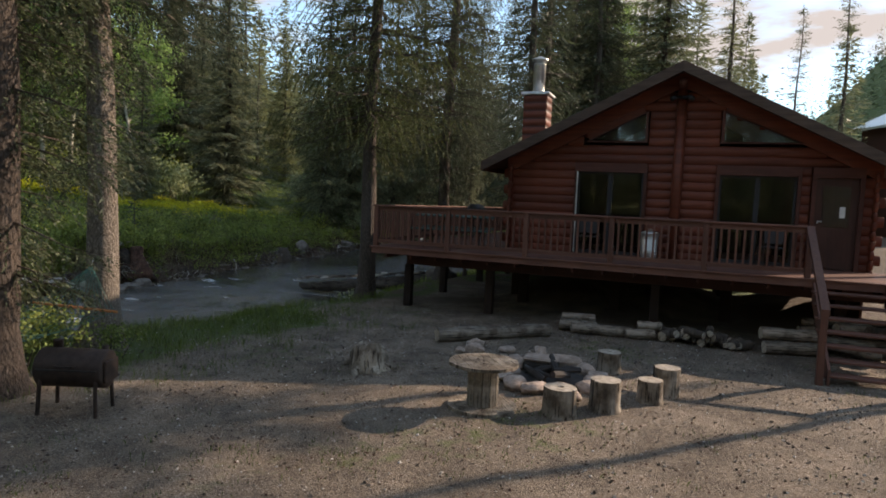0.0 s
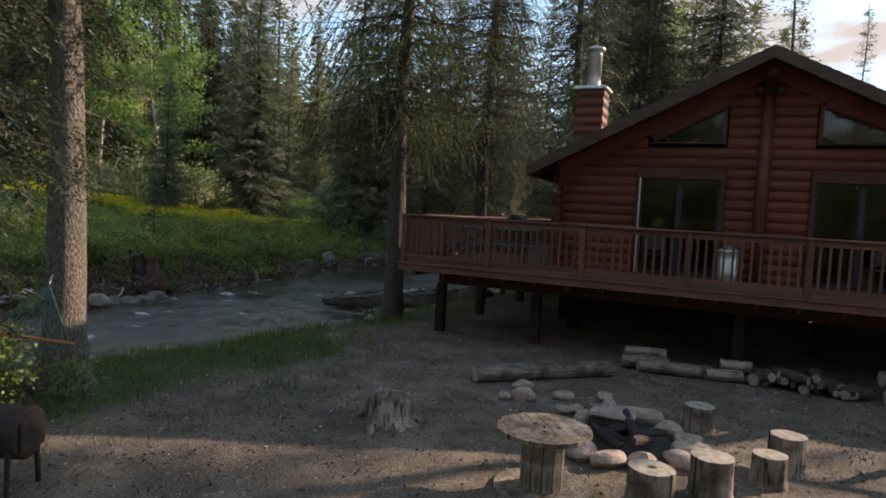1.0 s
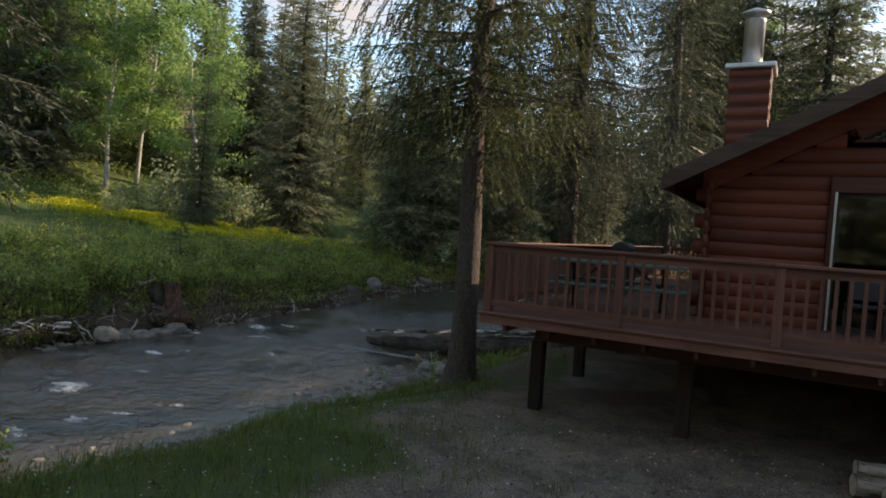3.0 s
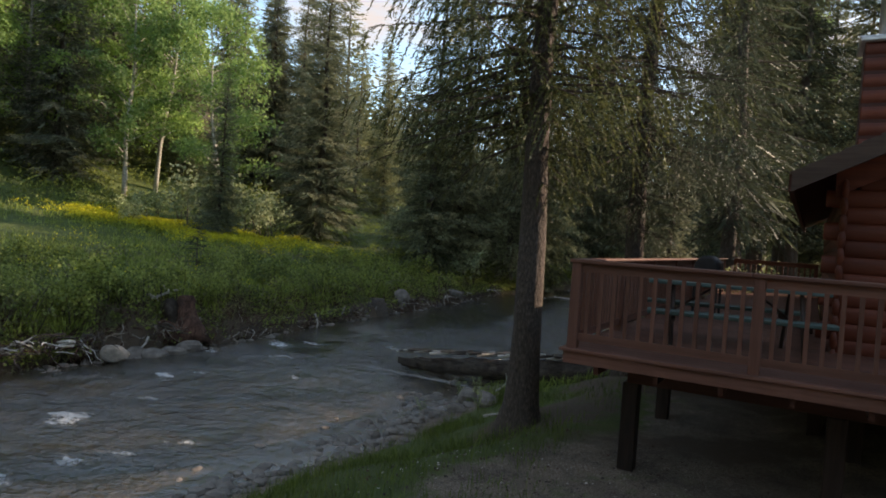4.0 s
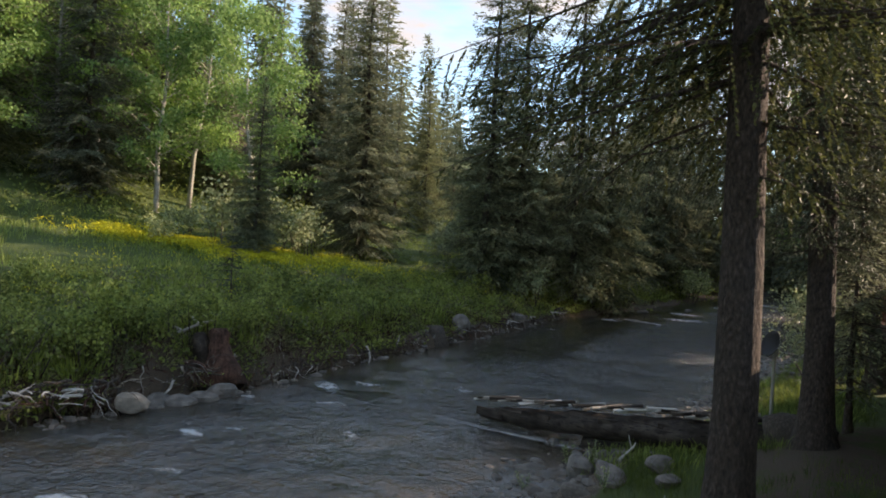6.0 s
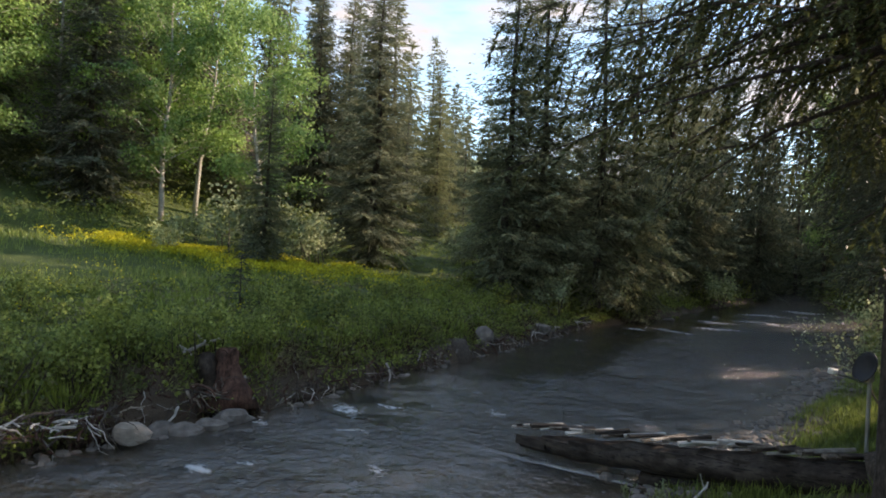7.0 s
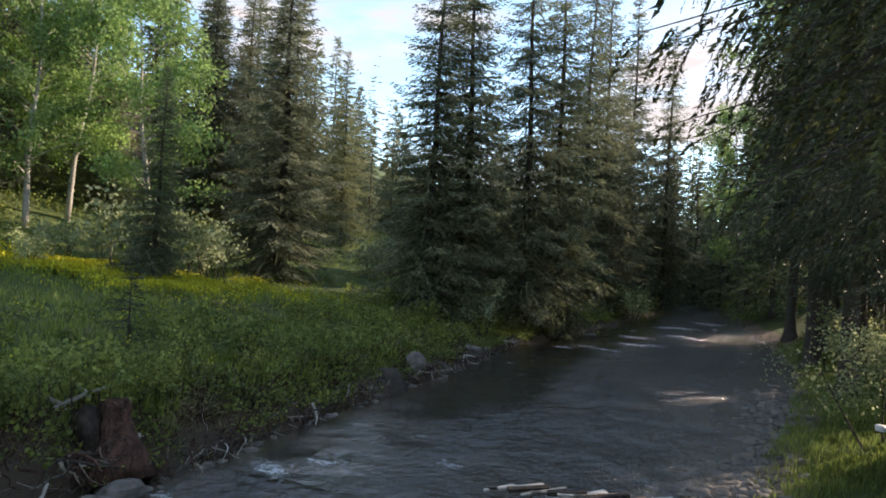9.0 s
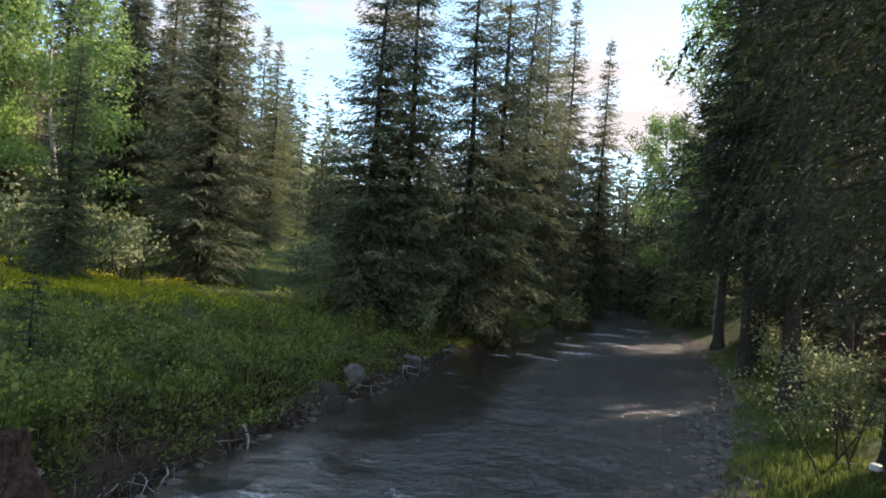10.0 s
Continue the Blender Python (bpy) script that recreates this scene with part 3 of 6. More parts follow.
def spruce(height, radius, low, whorls, per, seed, trunk_r, droop=0.5, lean=(0, 0), dead=0.0, skip=None, node=0.14, step=0.068, blade=0.165, width=0.062, hang=0.42, limbs=True, near=0.0, extra=()):
    """A spruce: tapered trunk, boughs in tiers, each a flat fan of side twigs set with short needle sprays. Returns two meshes."""
    rng = np.random.default_rng(seed)
    wood = Shape()
    pyr = random.Random(seed)
    bend = lambda z: np.array([lean[0] * z / height + 0.05 * math.sin(z * 0.7 + seed), lean[1] * z / height + 0.05 * math.cos(z * 0.6 + seed), z])
    hs = np.concatenate([[-0.4, 0.0, 0.15, 0.4, 0.8], np.linspace(0, height, 14)[1:]])
    rad = [trunk_r * (1 - 0.93 * max(z, 0) / height) * (1 + 0.75 * math.exp(-max(z, 0) / 0.35)) for z in hs]
    wood.tube([bend(z) for z in hs], rad, 16 if near else 10 if limbs else 6, True, 0.05, pyr)
    crown = []
    s = np.linspace(0, 1, 6)

    def bough(d, sd, ln, u, curve, reach=1.0):
        if limbs:
            wood.tube(curve[[0, 2, 3, 5]] if near else curve[[0, 3]], [0.009 + 0.007 * ln, 0.006 + 0.004 * ln, 0.004 + 0.002 * ln, 0.003], 4 if near else 3, False)
        if reach == 1.0 and rng.uniform() < dead * (1.2 - u):
            return
        m = max(4, int(ln / node))
        t = np.repeat((np.arange(m) + 0.7) / m, 2)
        t = np.clip(t + rng.uniform(-0.4, 0.4, 2 * m) / m, 0.06, 1.0)
        sign = np.tile([-1.0, 1.0], m)
        base = np.stack([np.interp(t, s, curve[:, c]) for c in range(3)], 1)
        sag = hang * (1.1 - u) * rng.uniform(0.3, 1.6, 2 * m)
        way = d[None] * rng.uniform(0.45, 0.9, 2 * m)[:, None] + sd[None] * (sign * rng.uniform(0.5, 1.0, 2 * m))[:, None]
        way[:, 2] -= sag
        way = unit(way)
        tl = (0.12 + 0.40 * ln * (1.02 - t) ** 0.7 * np.minimum(1, 0.35 + 2.2 * t)) * rng.uniform(0.55, 1.15, 2 * m)
        tl = np.minimum(tl * reach, 1.0)
        kk = max(2, int(math.ceil(tl.max() / step)))
        q = (np.arange(kk)[None] + rng.uniform(0.0, 0.9, (2 * m, kk))) * step
        keep = q < tl[:, None]
        qq = q[keep]
        row = np.repeat(np.arange(2 * m), kk).reshape(2 * m, kk)[keep]
        b = base[row] + way[row] * qq[:, None]
        b[:, 2] -= hang * 0.6 * qq * qq / np.maximum(tl[row], 0.1)
        n = len(b)
        across = unit(np.cross(way[row], np.array([0, 0, 1.0])))
        w = unit(way[row] + across * rng.choice([-0.75, 0.75], n)[:, None] * rng.uniform(0.2, 1.0, n)[:, None] + rng.normal(size=(n, 3)) * 0.24 + np.array([0, 0, 0.05]))
        side = unit(np.cross(w, unit(rng.normal(size=(n, 3)) * 0.6 + np.array([0, 0, 1.0])))) * (width * 0.5 * rng.uniform(0.7, 1.3, n))[:, None]
        size = (blade * rng.uniform(0.6, 1.2, n))[:, None]
        crown.append(np.stack([b - side, b + side, b + w * size], 1))

    for k in range(whorls):
        u = min(max((k + rng.uniform(-0.4, 0.4)) / whorls, 0.0), 0.99)
        z = low + (height - low) * u
        if near and z > near:
            break
        span = radius * (1 - u) ** 0.9 * (0.62 + 0.38 * smooth(0, 0.15, u)) + 0.14
        a0 = rng.uniform(0, 6.28)
        for j in range(per):
            a = a0 + 6.283 * j / per + rng.uniform(-0.4, 0.4)
            zz = z + rng.uniform(-0.3, 0.3)
            ln = span * rng.uniform(0.68, 1.14)
            cut = skip(a, zz) if skip else 1.0
            if cut < 0.05:
                continue
            ln *= cut
            d = np.array([math.cos(a), math.sin(a), 0.0])
            sd = np.array([-d[1], d[0], 0.0])
            curve = bend(zz)[None] + d[None] * (ln * s)[:, None]
            curve[1:] += np.cumsum(rng.normal(size=(5, 3)), 0) * 0.022 * ln
            curve[:, 2] += ln * (0.42 * (u - 0.3) * s - droop * (1 - 0.8 * u) * s * s + 0.24 * s ** 4)
            bough(d, sd, ln, u, curve)
    for z0, a, ln, z1 in extra:
        a = math.radians(a)
        d = np.array([math.cos(a), math.sin(a), 0.0])
        curve = bend(z0)[None] + d[None] * (ln * s)[:, None]
        curve[1:, :2] += np.cumsum(rng.normal(size=(5, 2)), 0) * 0.03 * ln
        curve[:, 2] += (z1 - z0) * s ** 1.4
        bough(d, np.array([-d[1], d[0], 0.0]), ln, 0.3, curve, 0.55)
    if not near:
        m = int(whorls * per * (2.2 if limbs else 1.2))
        uu = rng.uniform(0.0, 0.93, m)
        aa = rng.uniform(0, 6.283, m)
        rr_ = radius * (1 - uu) ** 0.9 * rng.uniform(0.0, 0.5, m)
        cb = np.stack([np.cos(aa) * rr_, np.sin(aa) * rr_, low + (height - low) * uu], 1)
        cb[:, :2] += np.array(lean)[None] * (cb[:, 2:] / height)
        cw = unit(np.stack([np.cos(aa), np.sin(aa), rng.uniform(-1.2, -0.2, m)], 1))
        crown.append(blades(cb, cw, 0.32 * radius * (1.05 - uu) + 0.14, (0.022 * radius * (1.1 - uu) + 0.02) * rng.uniform(0.7, 1.3, m), rng)[:, [0, 1, 2]])
        tip = bend(height)[None] - np.array([[0, 0, 1.0]]) * rng.uniform(0, 1.0, (26, 1)) * height * 0.05
        tw = unit(np.concatenate([rng.normal(size=(26, 2)) * 0.6, np.ones((26, 1))], 1))
        crown.append(blades(tip, tw, np.full(26, blade * 1.1), np.full(26, width * 0.7), rng)[:, [0, 1, 2]])
    return wood.mesh("trunk", True), quads("crown", np.concatenate(crown))


def broadleaf(height, radius, low, limbs, leaves, seed, trunk_r, leaf=0.11, spread=0.55, lean=(0, 0), stems=1, clump=0.0):
    """A tree or shrub with forking limbs and many small leaves in loose clumps."""
    rng = np.random.default_rng(seed)
    pyr = random.Random(seed)
    wood = Shape()
    ends = []
    for q in range(stems):
        off = rng.normal(size=2) * 0.25 * (stems > 1)
        tilt = rng.normal(size=2) * (0.25 if stems > 1 else 0.02) + np.array(lean) / height
        line = lambda z: np.array([off[0] + tilt[0] * z + 0.08 * math.sin(z * 0.8 + seed + q), off[1] + tilt[1] * z + 0.08 * math.cos(z * 0.7 + seed), z])
        hs = np.linspace(-0.3, height * 0.96, 9)
        wood.tube([line(z) for z in hs], [trunk_r * (1 - 0.9 * max(z, 0) / height) for z in hs], 8, True, 0.05, pyr)
        for k in range(limbs // stems):
            u = (k + 0.5) / (limbs / stems)
            z = low + (height * 0.95 - low) * u
            a = rng.uniform(0, 6.283)
            ln = radius * (0.5 + 0.7 * math.sin(math.pi * min(0.92, u * 0.8 + 0.2))) * rng.uniform(0.6, 1.1)
            d = np.array([math.cos(a), math.sin(a), spread + 0.5 * u])
            p0 = line(z)
            p1 = p0 + d * ln * 0.55 + np.array([0, 0, 0.05])
            p2 = p0 + d * ln + np.array([0, 0, -0.18 * ln])
            wood.tube([p0, p1, p2], [trunk_r * 0.3 * (1.1 - u), trunk_r * 0.18 * (1.1 - u), 0.006], 4, False)
            for w in np.linspace(0.35, 1.05, 5):
                ends.append(p0 + (p1 - p0) * min(1, w * 2) + (p2 - p1) * max(0, w * 2 - 1))
    ends = np.array(ends)
    pick = rng.integers(0, len(ends), leaves)
    spread_r = clump if clump else radius * 0.13 + 0.05
    base = ends[pick] + rng.normal(size=(leaves, 3)) * np.array([1, 1, 1.1]) * spread_r
    way = unit(rng.normal(size=(leaves, 3)) + np.array([0, 0, -0.4]))
    size = leaf * rng.uniform(0.6, 1.3, leaves)
    return wood.mesh("trunk", True), quads("crown", blades(base, way, size, size * 0.42, rng, 0.3))


def plant_tree(name, meshes, mats, x, y, label, category="tree", group="", turn=0.0, scale=1.0, sink=0.0, tilt=(0, 0), width=1.0):
    tree = new(name)
    tree.matrix_basis = pose(x, y, lz(x, y) - sink, tilt[0], tilt[1], turn) @ Matrix.Diagonal((scale * width, scale * width, scale, 1))
    tagged(tree, label, category, group)
    put("trunk", meshes[0], mats[0], tree)
    put("crown", meshes[1], mats[1], tree)
    return tree


# the four large trunks close to the walk
LONG_BOUGHS = ((5.1, 188, 2.9, 4.1), (4.9, 194, 3.0, 4.1), (4.7, 207, 2.9, 3.55), (5.3, 198, 2.5, 4.5), (5.0, 172, 2.4, 4.0), (4.7, 180, 2.3, 3.75), (5.6, 181, 2.6, 4.8), (5.5, 168, 2.6, 4.6), (5.9, 176, 2.3, 5.2), (5.2, 186, 2.2, 4.6), (4.4, 165, 2.2, 3.3), (4.9, 158, 2.4, 3.9))     # height, way, reach, height of the tip
near_spruces = [
    (-6.75, 3.0, 15, 1.75, 1.5, 0.25, 11, (0, 0), "old spruce with rough brown trunk beside the barrel grill", lambda a, z: 0.0 if z < 6.0 and math.cos(a + 0.56) > 0.78 else 1.0),
    (-7.58, 5.16, 17, 3.3, 2.4, 0.24, 12, (-0.5, 0.3), "tall spruce with pale scaly bark holding the hammock", lambda a, z: 0.0 if (z < 5.4 and math.cos(a + 0.72) > 0.45) else 0.30 if z < 4.6 else 0.55 if z < 5.6 and math.cos(a - 0.8) > 0 else 1.0),
    (-7.48, 13.51, 19, 3.4, 3.8, 0.222, 13, (0.1, 0.4), "tall spruce with sunlit bark beside the deck corner", lambda a, z: 0.0 if z < 4.9 and math.cos(a + 2.4) > -0.1 else 0.55 if z < 4.8 else 1.0),
    (-6.95, 17.85, 20, 4.1, 3.0, 0.21, 14, (0.2, 0), "tall dark spruce behind the deck railing", lambda a, z: 0.42 if z < 4.6 else 0.75 if math.cos(a) > 0.2 else 1.0),
]
for x, y, h, r, low, tr, seed, lean, label, skip in near_spruces:
    plant_tree("spruce_tree", spruce(h, r, low, 44 if y > 10 else 34, 6 if y == 13.51 else 8, seed, tr, 0.40, lean, 0.06 if y > 10 else 0.0, skip, 0.15 if y == 17.85 else 0.25 if y > 10 else 0.10, 0.013 if y == 17.85 else 0.0105 if y > 10 else 0.024, 0.05 if y == 17.85 else 0.058 if y > 10 else 0.075, 0.018 if y == 17.85 else 0.026 if y > 10 else 0.024, 0.9 if y > 10 else 0.7, True, 10.2 if y > 10 else 7.4, LONG_BOUGHS if y == 13.51 else ()), ("pale_bark" if y == 5.16 else "bark", "needles_near" if y == 13.51 else "needles_shaded"), x, y, label, "tree", "near spruces", 0)

SPRUCES = [spruce(18, 3.5, 0.8, 46, 7, 21, 0.20, 0.40), spruce(18, 3.0, 0.5, 46, 7, 22, 0.19, 0.45, (0.3, 0)),
           spruce(18, 3.1, 4.2, 38, 6, 23, 0.22, 0.42, (0, -0.3), 0.12), spruce(18, 2.8, 1.0, 46, 7, 24, 0.18, 0.5, (-0.2, 0.2), 0.08),
           spruce(18, 2.6, 8.0, 34, 6, 25, 0.2, 0.4),
           spruce(18, 2.9, 3.2, 34, 6, 26, 0.22, 0.40, (0.1, -0.2), 0.15, node=0.15, step=0.045, blade=0.11, width=0.036, hang=0.6)]
FAR_SPRUCES = [spruce(18, 2.9, 0.8, 30, 5, 31, 0.18, 0.45, node=0.42, step=0.30, blade=0.62, width=0.20, limbs=False), spruce(18, 2.5, 0.6, 30, 5, 32, 0.18, 0.6, node=0.42, step=0.30, blade=0.60, width=0.19, limbs=False)]
BARE_SPRUCE = spruce(18, 2.3, 1.0, 36, 6, 41, 0.17, 0.3, (0, 0), 0.14, node=0.2, step=0.10)
ASPENS = [broadleaf(15, 3.0, 2.4, 44, 13500, 51, 0.17, 0.17, 0.55, (0, 0), 1, 0.27), broadleaf(14, 3.3, 2.8, 40, 13500, 52, 0.16, 0.17, 0.4, (1.5, 0), 1, 0.30)]

# spruces that stand apart: x, y, height, width, kind
single = [
    (-30.8, 36.0, 18, 1.2, 0), (-30.2, 27.6, 8.6, 1.15, 1), (-40.0, 56.0, 16.5, 1.1, 1), (-43.5, 47.5, 20, 1.1, 3), (-38.5, 45, 18.5, 1.0, 1), (-45.2, 46, 19, 1.1, 0), (-45.5, 28.0, 18, 1.2, 0), (-46.5, 38.5, 16, 1.0, 1), (-48.5, 24.0, 18, 1.1, 1),
    (-20.9, 36.4, 20, 0.95, 0), (-21.9, 34.6, 18.5, 1.05, 1), (-18.7, 38.6, 21, 0.95, 3), (-17.6, 40.6, 22.5, 0.8, 1), (-17.1, 60.0, 24.5, 0.9, 3),
    (-18.5, 50.0, 24, 0.9, 1), (-17.8, 53.5, 23, 0.9, 0),
    (-5.9, 24.5, 20, 1.0, 5), (-6.0, 28.0, 23, 0.75, 5), (-4.5, 33.0, 20, 1.1, 5), (-4.9, 37.0, 19, 1.0, 2), (-5.5, 43, 18, 1.0, 2), 
    (-1.2, 36.0, 24, 1.0, 1), (-2.2, 43, 20, 1.0, 3),
    (8.2, 17.0, 18, 0.85, 4), (10.6, 16.0, 22, 0.55, 4), (14.0, 17.0, 24, 0.45, 4),
    (-5.9, 34.0, 20, 1.1, 5), (-6.2, 40.0, 21, 1.1, 2), (-6.9, 46.0, 20, 1.0, 2), (-3.6, 47, 20, 1.2, 1), (-6.6, 31.0, 21, 0.95, 5), (-6.9, 37.5, 21, 1.0, 2),
]
# cabin-side bank trees take the darker needles, as if in shade
for k, (x, y, h, w, v) in enumerate(single):
    plant_tree("spruce_tree", SPRUCES[v], ("dark_bark", "needles_shaded" if -8 < x < -2.5 and y < 46.5 else "needles_blue" if k % 3 == 0 else "needles"), x, y, "dark green spruce on the river bank" if x > -25 and y > 34 and x < -8 else "dark green spruce at the meadow's edge" if x < -25 else "tall dark green spruce beside the cabin", "tree", "single spruces", (k * 77) % 360, h / 18, 0.05, (0, 0), w)
plant_tree("spruce_tree", SPRUCES[3], ("dark_bark", "needles"), -14.6, 61.5, "thin leaning spruce over the river", "tree", "single spruces", 40, 22 / 18, 0.1, (0, 2), 0.9)
for x, y, h in [(2.0, 40.0, 19.5), (6.4, 47.0, 15.5), (9.4, 49.0, 18.5)]:
    plant_tree("spruce_tree", BARE_SPRUCE, ("dark_bark", "needles"), x, y, "sparse spruce with bare limbs behind the roof", "tree", "sparse spruces", (x * 50) % 360, h / 18)
for x, y, h, v, t in [(-42.6, 30.7, 15, 0, 0), (-37.5, 34.0, 15, 1, 200), (-47, 27, 16, 0, 100), (-46, 22, 13, 1, 0), (-50, 31, 17, 0, 10), (-49, 20, 15, 1, 80), (-44, 34, 16, 1, 30)]:
    plant_tree("aspen_tree", ASPENS[v], ("aspen_bark", "aspen_leaf"), x, y, "aspen with white trunk and bright green leaves", "tree", "aspens", t, h / 15)

for x, y, h, v, t in [(-6.6, 51.0, 20, 0, 60), (-8.9, 60.0, 16, 1, 150), (-5.2, 46.0, 17, 1, 210)]:
    plant_tree("cottonwood_tree", ASPENS[v], ("dark_bark", "dark_leaf"), x, y, "dark-limbed leafy cottonwood leaning over the river bend", "tree", "cottonwoods", t, h / 15, 0.1, (0, 0), 0.8)

# the forest on the hillside and up the valley
rng = np.random.default_rng(5)
count = 0
for x, y, h in [(-7.4, 54, 15), (-8.6, 59.5, 15), (-10.4, 65, 13), (-12.6, 70, 13), (-14.8, 72, 14), (-10.6, 74, 14), (-16.8, 69, 15), (-8.2, 68, 13), (-18.8, 75, 17), (-13.0, 80, 15), (-5.0, 59, 17), (-5.4, 74, 17), (-17.4, 57, 15), (-20, 62, 15), (-24, 66, 15), (-51, 22, 17), (-54, 27, 18), (-49, 35, 17), (-56, 19, 18), (-52, 40, 18), (-46.5, 17, 15), (-58, 34, 19), (-55, 15, 19), (-60, 24, 20), (-53, 31, 20), (-56, 38, 20), (-61, 42, 20), (-50, 45, 18), (-63, 30, 21), (-59, 14, 20)] + [(-20 + 3.1 * k + 1.2 * math.sin(k * 2.3), 66 + 3 * (k % 3) + 9 * (k % 2), 3 + 0.18 * (60 + 9 * (k % 2)) + 1.5 * math.sin(k * 1.7)) for k in range(7)] + [(-21 + 2.4 * k, 84 + 5 * (k % 3), 15.5 + 1.5 * math.sin(k * 3.1)) for k in range(9)] + [(-10 + 2.6 * k, -15 - 3 * (k % 2) - 2 * math.sin(k * 2.7), 21 + 2 * math.sin(k * 1.9)) for k in range(11)]:
    plant_tree("spruce_tree", FAR_SPRUCES[count % 2], ("dark_bark", "needles"), x, y, "dark spruce at the back of the yard" if y < 0 else "dark spruce closing the river bend" if x > -30 else "dark spruce among the hillside aspens", "tree", "river bend spruces" if x > -30 else "slope spruces", x * 60 % 360, h / 18, 0.1, (0, 0), 1.3)
    count += 1
while count < 156:
    zone = rng.uniform()
    if zone < 0.60:
        x, y = -43 - 34 * rng.uniform() ** 1.3, rng.uniform(8, 105)
    elif zone < 0.82:
        x, y = rng.uniform(-42, 8), rng.uniform(62, 100)
    elif zone < 0.90:
        x, y = rng.uniform(-4, 14), rng.uniform(42, 85)
    else:
        x, y = rng.uniform(-12, 20), rng.uniform(-34, -20)
    dn, df = x - np.interp(y, nb_y, nb_x), np.interp(y, fb_y, fb_x) - x
    if (dn < 3 and df < 3) or (0 < df < 20 and y < 56) or (-54 < x < -40 and 18 < y < 38 and rng.uniform() < 0.5) or (x > 1 and y < 55):
        continue
    h = rng.uniform(12, 21)
    lie, way_off = (x + 10.86) / max(y - 9.85, 1), math.hypot(x + 10.86, y - 9.85)
    h = min(h, 0.18 * way_off + 3) if -0.13 < lie < 0.07 and y > 20 else min(h, 0.2 * way_off) if -0.66 < lie < -0.40 and y > 20 else h
    count += 1
    plant_tree("spruce_tree", FAR_SPRUCES[count % 2], ("dark_bark", "needles_blue" if rng.uniform() < 0.3 else "needles"), x, y, "dark spruce in the hillside forest", "tree", "forest spruces", rng.uniform(0, 360), h / 18, 0.1, (0, 0), rng.uniform(0.9, 1.4))


def far_woods(n, seed, zones):
    """Woods too far off to tell the trees apart: cones of ragged boughs."""
    r = np.random.default_rng(seed)
    out = []
    while len(out) < n:
        x0, x1, y0, y1 = zones[r.integers(len(zones))]
        x, y = r.uniform(x0, x1), r.uniform(y0, y1)
        h, w = r.uniform(11, 20), r.uniform(1.7, 2.6)
        m = 50
        u = r.uniform(0, 1, m)
        a = r.uniform(0, 6.283, m)
        base = np.stack([np.full(m, x), np.full(m, y), lz(x, y) + 0.4 + h * u], 1)
        way = unit(np.stack([np.cos(a), np.sin(a), -0.35 + 0.5 * (u - 0.4)], 1))
        out.append(blades(base, way, w * (1.03 - u) ** 0.9 * r.uniform(0.7, 1.2, m) + 0.3, np.full(m, 0.4) * (1.2 - u), r, 1.0))
    return quads("far_woods", np.concatenate(out))


woods = put("far_woods", far_woods(1500, 8, [(-75, -22, 70, 98), (-45, 12, 82, 130), (-45, 12, 82, 130), (-150, -80, -20, 150), (-70, 40, 98, 180), (30, 120, 60, 330), (60, 190, 180, 380), (20, 80, -50, 30), (-50, 40, -70, -28)]), "needles")
tagged(woods, "dark evergreen woods on the far slopes", "woods", kind="stuff")


# ---- the cabin ----
WALL_Y, BACK_Y, WEST, EAST, RIDGE_X = 13.6, 25.6, -3.47, 4.21, 0.37
FLOOR, ROOF_TOP, SLOPE = 1.45, 5.73, 0.503
cabin = thing("cabin", (0, 0, 0), "red-brown stained log cabin with gabled roof on posts", "cabin")


def roof_z(x):
    return ROOF_TOP - SLOPE * abs(x - RIDGE_X)


openings = [(-1.86, -0.35, 1.45, 3.40), (1.26, 2.80, 1.45, 3.40), (3.13, 3.97, 1.45, 3.42)]
COURSE = 0.2


def log_mesh(x0, x1, r=0.112):
    s = Shape().tube([(x0, 0, 0), (x0 + 0.02, 0, 0), (x1 - 0.02, 0, 0), (x1, 0, 0)], [r * 0.9, r, r, r * 0.9], 12)
    s.v = [(x, y * 0.36, z) for x, y, z in s.v]
    return s.mesh("log", True)



def spans(z, lo, hi):
    """Stretches of the front wall at height z that no opening breaks."""
    cuts = [(a - 0.07, b + 0.07) for a, b, c, d in openings if c - 0.03 < z < d + 0.12]
    if 4.06 < z < 4.80:
        k = (4.80 - z) / 0.70
        cuts += [(-0.36 - 1.36 * k - 0.06, -0.30), (1.21, 1.27 + 1.62 * k + 0.02)]
    out, at = [], lo
    for a, b in sorted(cuts):
        if a > at:
            out.append((at, a))
        at = max(at, b)
    if hi > at:
        out.append((at, hi))
    return [(a, b) for a, b in out if b - a > 0.06]


wall_front = thing("wall_front", (0, 0, 0), "", "")
wall_front.parent = cabin
backing = Shape()
z = 1.30
row = 0
while z < ROOF_TOP - 0.45:
    half = (ROOF_TOP - 0.36 - z) / SLOPE
    lo, hi = max(WEST - 0.22 * (row % 2 == 0), RIDGE_X - half), min(EAST + 0.22 * (row % 2 == 0), RIDGE_X + half)
    for a, b in spans(z, lo, hi):
        put("log", log_mesh(a, b), "log_wall", wall_front, "", pose(0, WALL_Y + 0.02, z))
        backing.box(max(a, WEST + 0.05), WALL_Y + 0.05, z - COURSE / 2 - 0.02, min(b, EAST - 0.05), WALL_Y + 0.14, z + COURSE / 2 + 0.02)
    z += COURSE
    row += 1
part("wall_lining", backing, "trim", cabin, "dark boards behind the logs")
